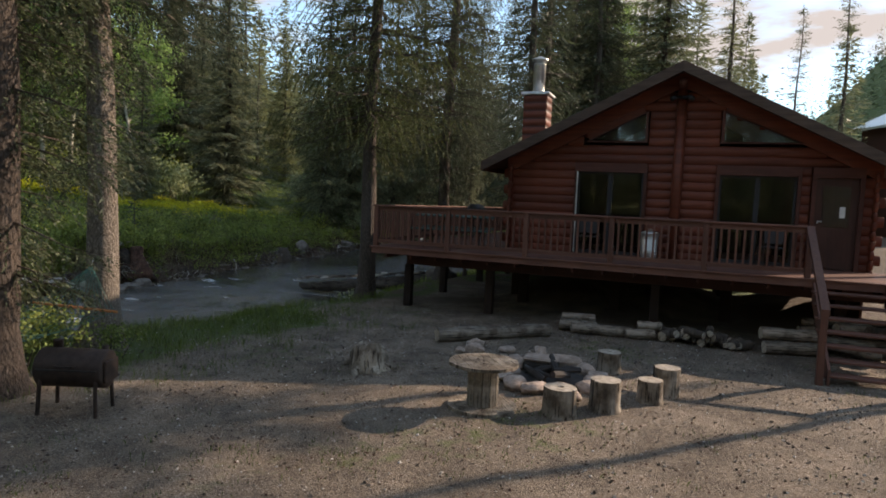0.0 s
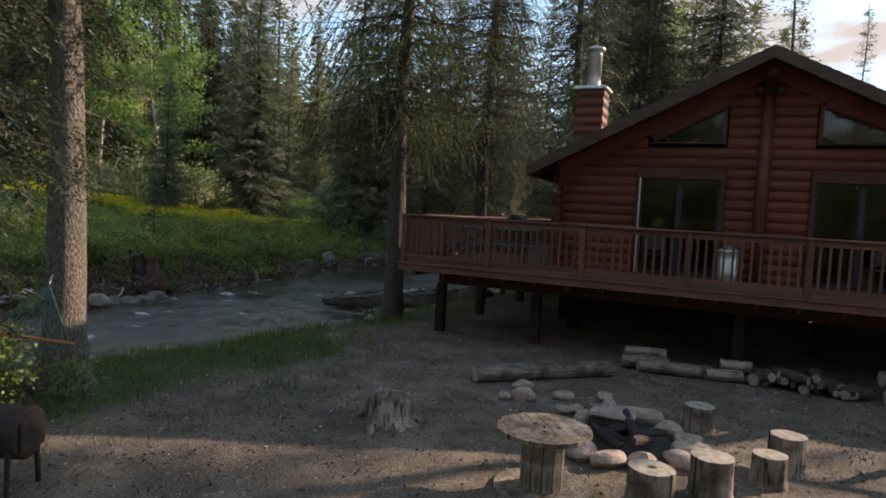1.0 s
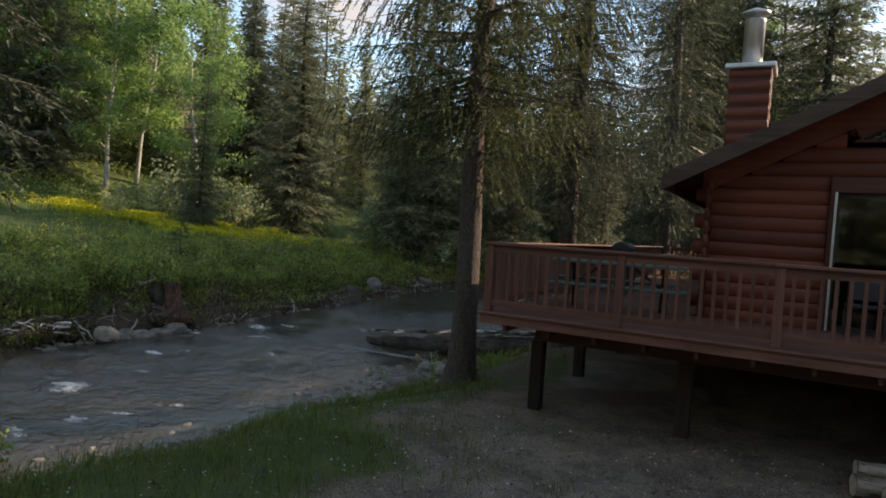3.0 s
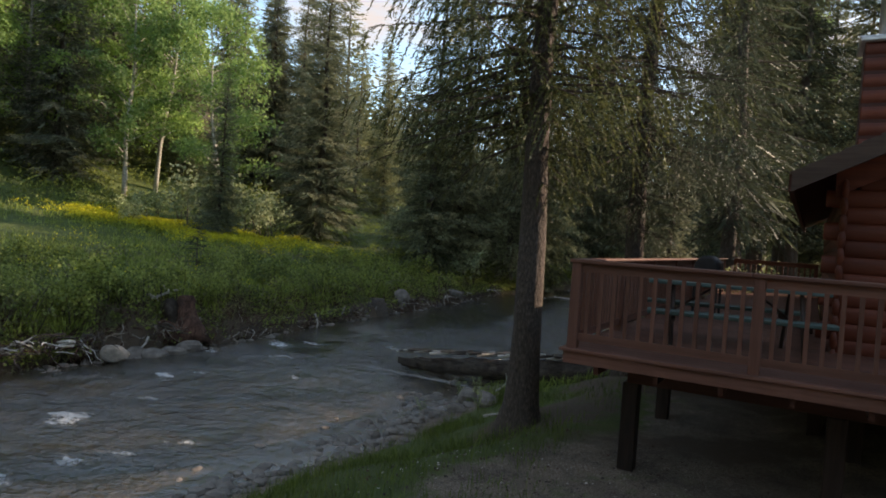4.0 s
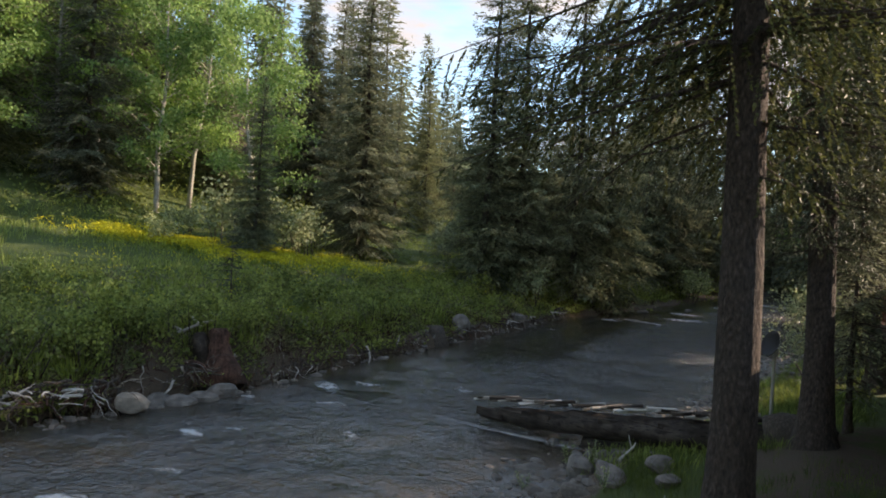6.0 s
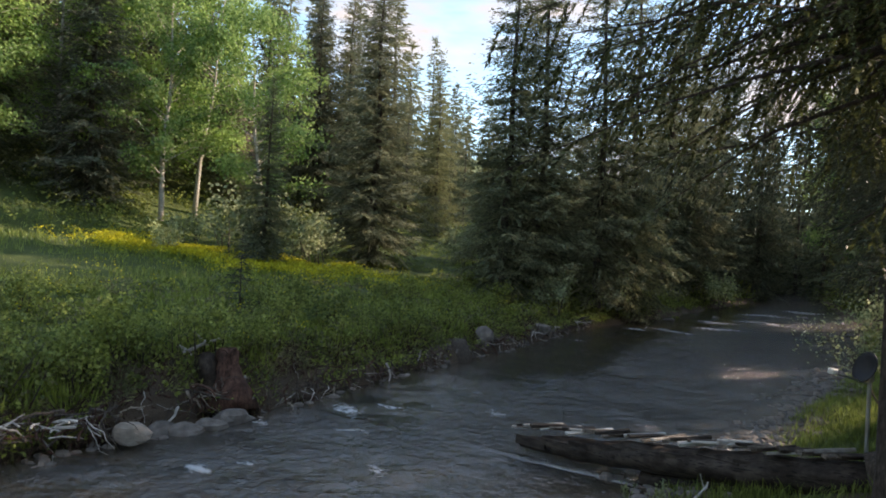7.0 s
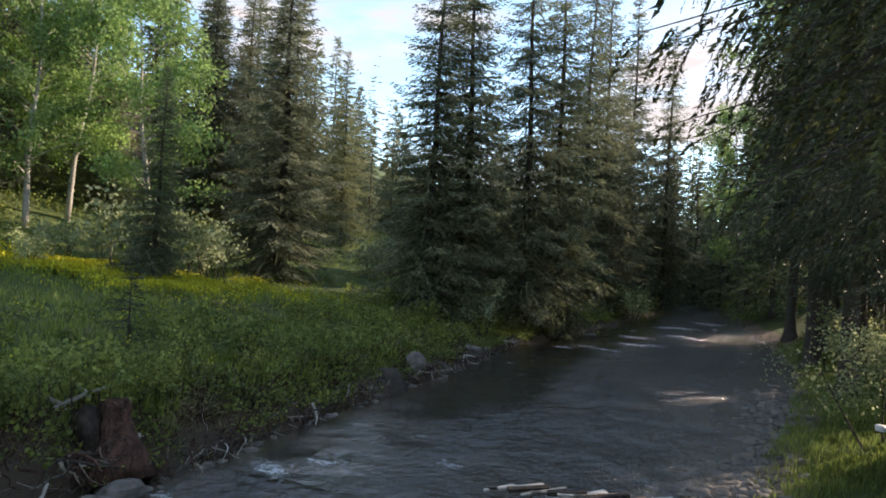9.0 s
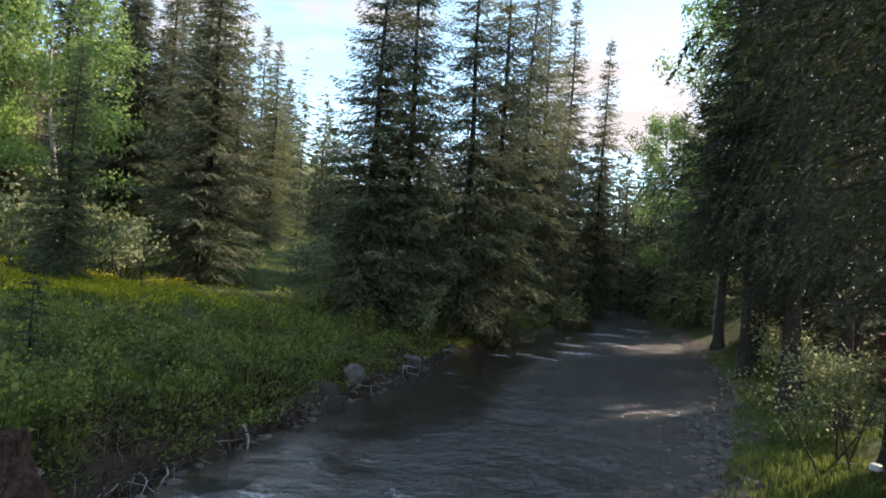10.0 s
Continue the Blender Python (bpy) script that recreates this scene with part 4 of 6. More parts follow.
for side, xs in (("west", WEST), ("east", EAST)):
    wall = thing("wall_" + side, (0, 0, 0), "", "")
    wall.parent = cabin
    body = Shape().box(xs - 0.06, WALL_Y + 0.14, 1.2, xs + 0.06, BACK_Y, roof_z(xs) - 0.25)
    part("wall_lining", body, "trim", cabin)
    z, row = 1.40, 0
    while z < roof_z(xs) - 0.3:
        put("log", log_mesh(-0.20, BACK_Y - WALL_Y + 0.2), "log_wall", wall, "", pose(xs + (-0.03 if side == "west" else 0.03), WALL_Y, z, 0, 0, 90))
        z += COURSE
part("wall_back", Shape().prism([(WEST, 1.2), (EAST, 1.2), (EAST, roof_z(EAST) - 0.3), (RIDGE_X, ROOF_TOP - 0.3), (WEST, roof_z(WEST) - 0.3)], BACK_Y - 0.1, BACK_Y), "log_wall", cabin)
part("cabin_floor", Shape().box(WEST, WALL_Y, 1.12, EAST, BACK_Y, 1.40), "trim", cabin)
# unseen sheet added across the room so the windows look dark
part("dark_backdrop", Shape().prism([(WEST + 0.1, 1.4), (EAST - 0.1, 1.4), (EAST - 0.1, roof_z(EAST) - 0.2), (RIDGE_X, ROOF_TOP - 0.12), (WEST + 0.1, roof_z(WEST) - 0.2)], WALL_Y + 5.0, WALL_Y + 5.1), "dim_backing", cabin)
# added out of view to block low sun from the east under the floor
part("skirting", Shape().box(EAST - 0.02, WALL_Y + 0.2, -0.1, EAST + 0.03, WALL_Y + 3.2, 1.12), "trim", cabin, "added unseen boards that keep the sun out of the crawl space")
part("ridge_post", Shape().tube([(0.37, WALL_Y - 0.09, 1.2), (0.37, WALL_Y - 0.09, 5.25)], [0.12, 0.11], 12), "log_wall", cabin, "upright log under the ridge", None, True)
part("ridge_beam", Shape().tube([(0.37, 12.98, 5.33), (0.37, WALL_Y + 0.5, 5.33)], [0.085, 0.085], 12), "trim", cabin, "round log end under the ridge", None, True)
flood = new("flood_lamp")
flood.parent = cabin
tagged(flood, "small dark twin-headed flood lamp under the gable")
part("lamp_box", Shape().box(0.30, WALL_Y - 0.28, 5.02, 0.44, WALL_Y - 0.20, 5.10, 0.01), "black", flood)
for x in (0.22, 0.52):
    part("lamp_head", Shape().tube([(0.37, WALL_Y - 0.27, 5.06), (x, WALL_Y - 0.34, 5.05), (x + (x - 0.37) * 0.4, WALL_Y - 0.42, 5.0)], [0.02, 0.045, 0.062], 10), "black", flood, "", None, True)
# roof: two slopes with a barge board and shingle courses
EAVE, FRONT, REAR = 4.42, 12.80, 26.4
roof = thing("roof", (0, 0, 0), "", "")
roof.parent = cabin
for s in (-1, 1):
    ex = RIDGE_X + s * EAVE
    deck_roof = Shape().prism([(RIDGE_X, ROOF_TOP), (ex, ROOF_TOP - SLOPE * EAVE), (ex, ROOF_TOP - SLOPE * EAVE - 0.10), (RIDGE_X, ROOF_TOP - 0.10)][::s], FRONT + 0.03, REAR)
    part("roof_slope", deck_roof, "trim", roof)
    barge = Shape().prism([(RIDGE_X, ROOF_TOP + 0.015), (ex, ROOF_TOP + 0.015 - SLOPE * EAVE), (ex, ROOF_TOP - 0.21 - SLOPE * EAVE), (RIDGE_X, ROOF_TOP - 0.21)][::s], FRONT - 0.03, FRONT + 0.03)
    part("barge_board", barge, "barge", roof, "weathered brown board along the gable edge")
    part("gable_trim", Shape().prism([(RIDGE_X, ROOF_TOP - 0.102), (ex - s * 0.45, ROOF_TOP - 0.102 - SLOPE * (EAVE - 0.45)), (ex - s * 0.45, ROOF_TOP - 0.42 - SLOPE * (EAVE - 0.45)), (RIDGE_X, ROOF_TOP - 0.42)][::s], WALL_Y - 0.085, WALL_Y - 0.04), "log_wall", roof)
    n = 26
    for k in range(n):
        d0, d1 = EAVE * k / n, EAVE * (k + 1) / n + 0.03
        x0, x1 = RIDGE_X + s * d0, RIDGE_X + s * d1
        z0, z1 = ROOF_TOP - SLOPE * d0, ROOF_TOP - SLOPE * d1
        part("shingle_course", Shape().prism([(x0, z0 + 0.012), (x1, z1 + 0.03), (x1, z1 + 0.004), (x0, z0 + 0.002)][::s], FRONT - 0.02, REAR), "shingle", roof)
    part("eave_board", Shape().box(ex - 0.03, FRONT + 0.035, ROOF_TOP - SLOPE * EAVE - 0.20, ex + 0.03, REAR, ROOF_TOP - SLOPE * EAVE - 0.005), "trim", roof)


def glazed(name, a, b, c, d, parent, panes, label):
    """A framed opening with panes."""
    w = new(name)
    w.parent = parent
    tagged(w, label)
    f = 0.07
    y0, y1 = WALL_Y - 0.10, WALL_Y + 0.10
    for n, sh in (("jamb", Shape().box(a - f, y0, c, a, y1, d)), ("jamb", Shape().box(b, y0, c, b + f, y1, d)), ("head", Shape().box(a - f, y0, d, b + f, y1 - 0.03, d + 0.215)), ("sill", Shape().box(a - f, y0, c - 0.06, b + f, y1, c))):
        part(n, sh, "trim", w)
    step = (b - a) / panes
    for k in range(panes):
        x0, x1 = a + k * step, a + (k + 1) * step
        yy = WALL_Y + 0.0 + 0.03 * k
        sash = Shape()
        sash.box(x0, yy, c, x0 + 0.05, yy + 0.03, d).box(x1 - 0.05, yy, c, x1, yy + 0.03, d).box(x0 + 0.05, yy, d - 0.05, x1 - 0.05, yy + 0.03, d).box(x0 + 0.05, yy, c, x1 - 0.05, yy + 0.03, c + 0.07)
        part("sash", sash, "black", w)
        g = part("pane", Shape().box(x0 + 0.045, yy + 0.012, c + 0.06, x1 - 0.045, yy + 0.018, d - 0.045), "glass", w)
        g.visible_shadow = False
    return w


glazed("patio_door", -1.86, -0.35, 1.46, 3.38, cabin, 2, "dark sliding glass door in a red-brown frame")
part("track_strip", Shape().box(-1.875, WALL_Y - 0.125, 1.46, -1.845, WALL_Y - 0.102, 3.38), "galv", cabin, "bright metal edge of the sliding door")
glazed("patio_window", 1.26, 2.80, 1.46, 3.38, cabin, 2, "dark glass patio door with dim room behind")
door = new("front_door")
door.parent = cabin
tagged(door, "dark brown wooden entrance door with a glass light")
part("door_leaf", Shape().box(3.15, WALL_Y - 0.01, 1.46, 3.95, WALL_Y + 0.04, 3.38), "door_paint", door)
for x0, x1 in ((3.07, 3.15), (3.95, 4.03)):
    part("jamb", Shape().box(x0, WALL_Y - 0.10, 1.4, x1, WALL_Y + 0.1, 3.38), "trim", door)
part("head", Shape().box(3.07, WALL_Y - 0.10, 3.38, 4.03, WALL_Y + 0.07, 3.595), "trim", door)
g = part("pane", Shape().box(3.30, WALL_Y - 0.03, 2.35, 3.80, WALL_Y - 0.012, 3.20), "glass", door)
g.visible_shadow = False
part("notice", Shape().box(3.62, WALL_Y - 0.036, 2.55, 3.72, WALL_Y - 0.031, 2.78), "white_pvc", door, "small white paper note on the glass")
part("handle", Shape().tube([(3.22, WALL_Y - 0.06, 2.42), (3.22, WALL_Y - 0.07, 2.46), (3.30, WALL_Y - 0.07, 2.46)], [0.015, 0.015, 0.012], 8), "galv", door)
for name, tri in (("gable_window", [(-1.62, 4.10), (-0.38, 4.10), (-0.38, 4.74)]), ("gable_window", [(1.29, 4.10), (2.78, 4.10), (1.29, 4.74)])):
    w = new(name)
    w.parent = cabin
    tagged(w, "triangular dark gable window")
    g = part("pane", Shape().prism(tri, WALL_Y + 0.02, WALL_Y + 0.03), "glass", w)
    g.visible_shadow = False
    cx, cz = sum(p[0] for p in tri) / 3, sum(p[1] for p in tri) / 3
    for i in range(3):
        (x0, z0), (x1, z1) = tri[i], tri[(i + 1) % 3]
        grow = lambda x, z, k: (cx + (x - cx) * k, cz + (z - cz) * k)
        part("frame", Shape().prism([(x0, z0), (x1, z1), grow(x1, z1, 1.13), grow(x0, z0, 1.13)], WALL_Y - 0.10, WALL_Y + 0.08), "trim", w)
    (x0, z0), (x1, z1) = (tri[2], tri[0]) if tri[0][0] < 0 else (tri[1], tri[2])
    out = Vector((z1 - z0, x0 - x1)).normalized()
    out = out if out.y > 0 else -out
    part("casing", Shape().prism([(x0 + out.x * 0.03, z0 + out.y * 0.03), (x1 + out.x * 0.03, z1 + out.y * 0.03), (x1 + out.x * 0.24, z1 + out.y * 0.24), (x0 + out.x * 0.24, z0 + out.y * 0.24)], WALL_Y - 0.075, WALL_Y + 0.06), "log_wall", w)
# chimney chase with its flue
chimney = new("chimney")
chimney.parent = cabin
tagged(chimney, "log-sided chimney chase with shiny metal flue pipe")
cz0, cz1 = 3.9, 5.32
part("chase", Shape().box(-3.40, 14.0, cz0, -2.82, 14.6, cz1 - 0.05), "trim", chimney)
for k in range(7):
    z = cz0 + 0.1 + k * 0.2
    for nm, m in (("log", pose(-3.42, 14.02, z)), ("log", pose(-2.84, 13.98, z, 0, 0, 90))):
        put(nm, log_mesh(0.02, 0.60, 0.098), "log_wall", chimney, "", m)
part("cap_plate", Shape().box(-3.47, 13.93, cz1 - 0.05, -2.75, 14.67, cz1 + 0.03, 0.02), "galv", chimney)
part("flue", lathe([(0.15, cz1), (0.15, cz1 + 0.75), (0.155, cz1 + 0.76)], 20), "galv", chimney, "bright steel flue pipe", pose(-3.11, 14.3, 0), True)
part("flue_cap", lathe([(0.13, cz1 + 0.76), (0.13, cz1 + 0.84), (0.2, cz1 + 0.84), (0.21, cz1 + 0.88), (0.05, cz1 + 0.95)], 20), "galv", chimney, "", pose(-3.11, 14.3, 0), True)
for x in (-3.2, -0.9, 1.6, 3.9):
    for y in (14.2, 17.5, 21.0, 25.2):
        part("pier", Shape().box(x - 0.12, y - 0.12, lz(x, y) - 0.2, x + 0.12, y + 0.12, 1.14), "shaded_post", cabin)
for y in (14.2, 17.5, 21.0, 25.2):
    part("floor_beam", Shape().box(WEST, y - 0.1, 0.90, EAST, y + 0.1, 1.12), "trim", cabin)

# ---- the deck ----
RAIL_Y, DW, DE = 11.09, -5.97, 5.2
RAIL = 2.385
deck = thing("deck", (0, 0, 0), "raised brown wooden deck with balustrade round the cabin", "deck")
yy = 10.975
while yy < WALL_Y - 0.12:
    part("board", Shape().box(DW - 0.06, yy, FLOOR - 0.035, DE, yy + 0.135, FLOOR, 0.006), "deck_wood", deck)
    yy += 0.142
DECK_BACK = 26.0
while yy < DECK_BACK:
    part("board", Shape().box(DW - 0.06, yy, FLOOR - 0.035, WEST - 0.12, yy + 0.135, FLOOR, 0.006), "deck_wood", deck)
    yy += 0.142
part("rim_board", Shape().box(DW - 0.02, 11.01, 1.295, DE - 0.02, 11.06, 1.41), "deck_wood", deck)
part("rim_board", Shape().box(DW - 0.02, 11.061, 1.295, DW + 0.03, DECK_BACK - 0.05, 1.41), "deck_side", deck)
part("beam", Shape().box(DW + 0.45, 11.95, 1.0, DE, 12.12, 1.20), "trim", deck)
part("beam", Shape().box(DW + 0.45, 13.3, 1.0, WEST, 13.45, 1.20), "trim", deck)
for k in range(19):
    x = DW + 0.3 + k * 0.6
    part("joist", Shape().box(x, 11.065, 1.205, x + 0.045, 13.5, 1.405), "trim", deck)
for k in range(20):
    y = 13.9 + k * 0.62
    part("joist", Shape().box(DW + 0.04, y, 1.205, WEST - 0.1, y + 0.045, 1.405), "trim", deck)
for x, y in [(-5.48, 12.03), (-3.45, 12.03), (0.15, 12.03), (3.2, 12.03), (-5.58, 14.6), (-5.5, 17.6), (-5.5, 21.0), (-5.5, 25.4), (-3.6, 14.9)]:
    part("support_post", Shape().box(x - 0.09, y - 0.09, lz(x, y) - 0.3, x + 0.09, y + 0.09, 1.0, 0.01), "shaded_post", deck, "wooden post under the deck, its shade put into the colour")
bal = Shape().box(-0.019, -0.019, FLOOR + 0.12, 0.019, 0.019, RAIL - 0.09).mesh("baluster")
post = Shape().box(-0.05, -0.05, FLOOR, 0.05, 0.05, RAIL - 0.04, 0.006).mesh("post")


def balustrade(p, q, bays, n):
    """Posts, balusters and rails from p to q."""
    p, q = Vector(p), Vector(q)
    d = (q - p) / bays
    turn = math.degrees(math.atan2(d.y, d.x))
    for k in range(bays + 1):
        o = p + d * k
        put("post", post, "deck_side", deck, "", pose(o.x, o.y, 0, 0, 0, turn))
    for k in range(bays):
        a = p + d * k
        ln = d.length
        m = pose(a.x, a.y, 0, 0, 0, turn)
        part("cap_rail", Shape().box(-0.06, -0.075, RAIL - 0.04, ln + 0.06 if k == bays - 1 else ln - 0.062, 0.075, RAIL, 0.008), "deck_wood", deck, "", m)
        part("top_rail", Shape().box(0.052, -0.02, RAIL - 0.13, ln - 0.052, 0.02, RAIL - 0.042), "deck_wood", deck, "", m)
        part("bottom_rail", Shape().box(0.052, -0.02, FLOOR + 0.08, ln - 0.052, 0.02, FLOOR + 0.16), "deck_wood", deck, "", m)
        for j in range(1, n + 1):
            o = a + d * (j / (n + 1))
            put("baluster", bal, "deck_side", deck, "", pose(o.x, o.y, 0, 0, 0, turn))


balustrade((-5.92, RAIL_Y, 0), (2.77, RAIL_Y, 0), 5, 12)
balustrade((-5.92, DECK_BACK - 0.1, 0), (-5.92, RAIL_Y + 0.01, 0), 8, 13)
balustrade((WEST - 0.2, DECK_BACK - 0.1, 0), (-5.80, DECK_BACK - 0.1, 0), 1, 14)

# the stair down to the yard
stair = thing("stair", (2.83, 11.0, 0), "brown wooden stair from the deck to the yard", "stairs")
for x in (0.05, 1.15):
    part("stringer", Shape().add([(x + d, y, z) for d in (-0.02, 0.02) for y, z in ((0.0, 1.40), (0.0, 1.05), (-1.95, -0.02), (-1.95, 0.25))], [(0, 1, 2, 3), (7, 6, 5, 4), (0, 4, 5, 1), (1, 5, 6, 2), (2, 6, 7, 3), (3, 7, 4, 0)]), "deck_side", stair)
for k in range(7):
    part("tread", Shape().box(0.0, -0.30 - k * 0.26, 1.21 - k * 0.185, 1.2, -0.02 - k * 0.26, 1.25 - k * 0.185, 0.008), "deck_wood", stair)
for x in (-0.08, 1.28):
    part("newel", Shape().box(x - 0.05, -2.02, -0.25, x + 0.05, -1.92, 1.16, 0.008), "deck_side", stair)
    part("handrail", Shape().add([(x + d, y, z) for d in (-0.06, 0.06) for y, z in ((0.0, 2.37), (0.0, 2.26), (-2.05, 1.06), (-2.05, 1.17))], [(0, 1, 2, 3), (7, 6, 5, 4), (0, 4, 5, 1), (1, 5, 6, 2), (2, 6, 7, 3), (3, 7, 4, 0)]), "deck_side", stair)


# ---- loose things in the yard ----
def rock_mesh(seed, n=16, m=9, planes=11, edge=9.0):
    """A worn, faceted boulder of about one metre; fewer planes and a higher edge make it angular."""
    r = np.random.default_rng(seed)
    nk = unit(r.normal(size=(planes, 3)))
    hk = r.uniform(0.34, 0.50, planes)
    v, f = [], []
    for i in range(m + 1):
        t = math.pi * i / m
        for j in range(n):
            a = 2 * math.pi * j / n
            d = np.array([math.sin(t) * math.cos(a), math.sin(t) * math.sin(a), math.cos(t)])
            q = np.maximum(nk @ d, 0.02)
            q = float(np.sum((hk / q) ** -edge) ** (-1 / edge))
            v.append(tuple(d * min(q, 0.58) * (1 + r.uniform(-0.02, 0.02))))
    for i in range(m):
        for j in range(n):
            f.append((i * n + j, (i + 1) * n + j, (i + 1) * n + (j + 1) % n, i * n + (j + 1) % n))
    return Shape().add(v, f).mesh("rock", False)


ROCKS = [rock_mesh(s) for s in range(60, 68)]
SLABS = [rock_mesh(s, 20, 12, 9, 30.0) for s in range(160, 166)]


def rock(x, y, sx, sy, sz, k, mat="rock", label="grey rounded river boulder at the water's edge", group="river boulders", turn=0.0, sink=0.25, z=None):
    me = SLABS[k % 6] if mat == "fire_rock" else ROCKS[k % 8]
    if mat != "rock":
        me = me.copy()
        me.materials.clear()
    ob = put("boulder", me, mat)
    sx, sy, sz = (sx * 0.8, sy * 0.8, sz * 0.75) if mat == "rock" else (sx, sy, sz)
    ob.matrix_basis = pose(x, y, (lz(x, y) if z is None else z) + sz * (0.5 - sink), 0, 0, turn) @ Matrix.Diagonal((sx, sy, sz, 1))
    return tagged(ob, label, "rock", group)


def stump(x, y, r, h, seed, label, rough=0.04, hole=False):
    rr = random.Random(seed)
    t = thing("log_stump", (x, y, lz(x, y) - 0.02), label, "stump", "log seats", rr.uniform(0, 360))
    n = 20
    prof = [1.12, 1.0, 0.97, 0.97]
    zs = [0.0, 0.08, h * 0.6, h]
    lump = [1 + rr.uniform(-rough, rough) for _ in range(n)]
    v = [(r * prof[k] * lump[i] * math.cos(6.283 * i / n), r * prof[k] * lump[i] * math.sin(6.283 * i / n), zs[k] + (0.02 * math.sin(i) if k == 3 and rough > 0.08 else 0)) for k in range(4) for i in range(n)]
    f = [(k * n + i, k * n + (i + 1) % n, k * n + n + (i + 1) % n, k * n + n + i) for k in range(3) for i in range(n)]
    part("wood", Shape().add(v, f), "old_wood", t, "", None, True)
    tv = [(r * 0.97 * lump[i] * math.cos(6.283 * i / n), r * 0.97 * lump[i] * math.sin(6.283 * i / n), h + (0.02 * math.sin(i) if rough > 0.08 else 0)) for i in range(n)] + [(r * 0.5 * math.cos(6.283 * i / n), r * 0.5 * math.sin(6.283 * i / n), h + 0.006) for i in range(n)] + [(0, 0, h - (0.10 if hole else 0.0))] + [(r * 0.22 * math.cos(6.283 * i / n) * lump[i], r * 0.22 * math.sin(6.283 * i / n), h + 0.004) for i in range(n)]
    tf = [(i, (i + 1) % n, n + (i + 1) % n, n + i) for i in range(n)] + [(n + i, n + (i + 1) % n, 2 * n + 1 + (i + 1) % n, 2 * n + 1 + i) for i in range(n)] + [(2 * n + 1 + i, 2 * n + 1 + (i + 1) % n, 2 * n) for i in range(n)]
    part("cut_top", Shape().add(tv, tf), "end_grain", t, "pale sawn end grain")
    a = rr.uniform(3.4, 5.6)
    crack = Shape().box(r * 0.9, -0.008, 0.05, r * 1.02, 0.008, h + 0.004, 0, pose(0, 0, 0, 0, 0, math.degrees(a) - 0))
    part("crack", crack, "soot", t, "dark drying crack")
    return t


stump(-0.55, 5.66, 0.205, 0.37, 71, "pale sawn log seat with a hollow top", 0.05, True)
stump(-0.07, 6.14, 0.195, 0.40, 72, "pale sawn log seat with a deep dark crack")
stump(0.43, 6.76, 0.165, 0.32, 73, "small grey sawn log seat")
stump(0.62, 7.27, 0.18, 0.42, 74, "tall grey sawn log seat")
stump(-0.27, 8.18, 0.185, 0.34, 75, "grey sawn log seat with hollow middle", 0.05, True)
ragged = thing("tree_stump", (-3.52, 6.30, lz(-3.52, 6.30)), "ragged split old tree stump rooted in the yard", "stump")
rr0 = random.Random(76)
part("wood", Shape().tube([(0.02, 0, -0.1), (0, 0, 0.05), (0.0, 0.02, 0.2), (0.02, 0.0, 0.31), (0.03, 0.02, 0.36)], [0.36, 0.29, 0.26, 0.24, 0.15], 16, True, 0.16, rr0), "old_wood", ragged, "", None, True)
part("split_block", Shape().tube([(0.12, -0.10, 0.0), (0.13, -0.11, 0.25), (0.12, -0.08, 0.40)], [0.17, 0.15, 0.10], 8, True, 0.22, rr0), "old_wood", ragged, "pale split wedge of the stump")
for a0 in (0.4, 1.9, 3.1, 4.6, 5.5):
    part("root", Shape().tube([(0.2 * math.cos(a0), 0.2 * math.sin(a0), 0.08), (0.36 * math.cos(a0), 0.36 * math.sin(a0), 0.02), (0.55 * math.cos(a0 + 0.2), 0.55 * math.sin(a0 + 0.2), -0.06)], [0.09, 0.06, 0.03], 7, True, 0.15, rr0), "old_wood", ragged)

# cable spool used as a table
spool = thing("cable_spool_table", (-1.48, 5.45, lz(-1.48, 5.45)), "weathered grey wooden cable spool used as a table", "table")
R = 0.43


def plank_disc(z, th):
    w = 0.0985
    k = -4
    while k <= 4:
        x0, x1 = k * w - w / 2 + 0.002, k * w + w / 2 - 0.002
        s = Shape()
        top = []
        for x in (x0, (x0 + x1) / 2, x1):
            top.append((x, math.sqrt(max(R * R - x * x, 0.0))))
        out = [(x, y) for x, y in top] + [(x, -y) for x, y in reversed(top)]
        n = len(out)
        s.add([(x, y, z) for x, y in out] + [(x, y, z + th) for x, y in out], [tuple(range(n)), tuple(reversed(range(n, 2 * n)))] + [(i, i + n, (i + 1) % n + n, (i + 1) % n) for i in range(n)])
        part("plank", s, "old_wood", spool, "", pose(0, 0, 0, 0, 0, 35))
        k += 1


plank_disc(0.005, 0.04)
plank_disc(0.545, 0.04)
for k in range(12):
    a = 30 * k
    part("stave", Shape().box(0.165, -0.044, 0.045, 0.19, 0.044, 0.545, 0.004), "old_wood", spool, "", pose(0, 0, 0, 0, 0, a))
for x, y in ((0.0, 0.0), (0.12, 0.05), (-0.1, 0.08), (0.04, -0.12)):
    part("bolt", lathe([(0.014, 0.586), (0.014, 0.592), (0.006, 0.595)], 8), "black_iron", spool, "rusty bolt head", pose(x, y, 0))

# fire ring
rr = random.Random(9)
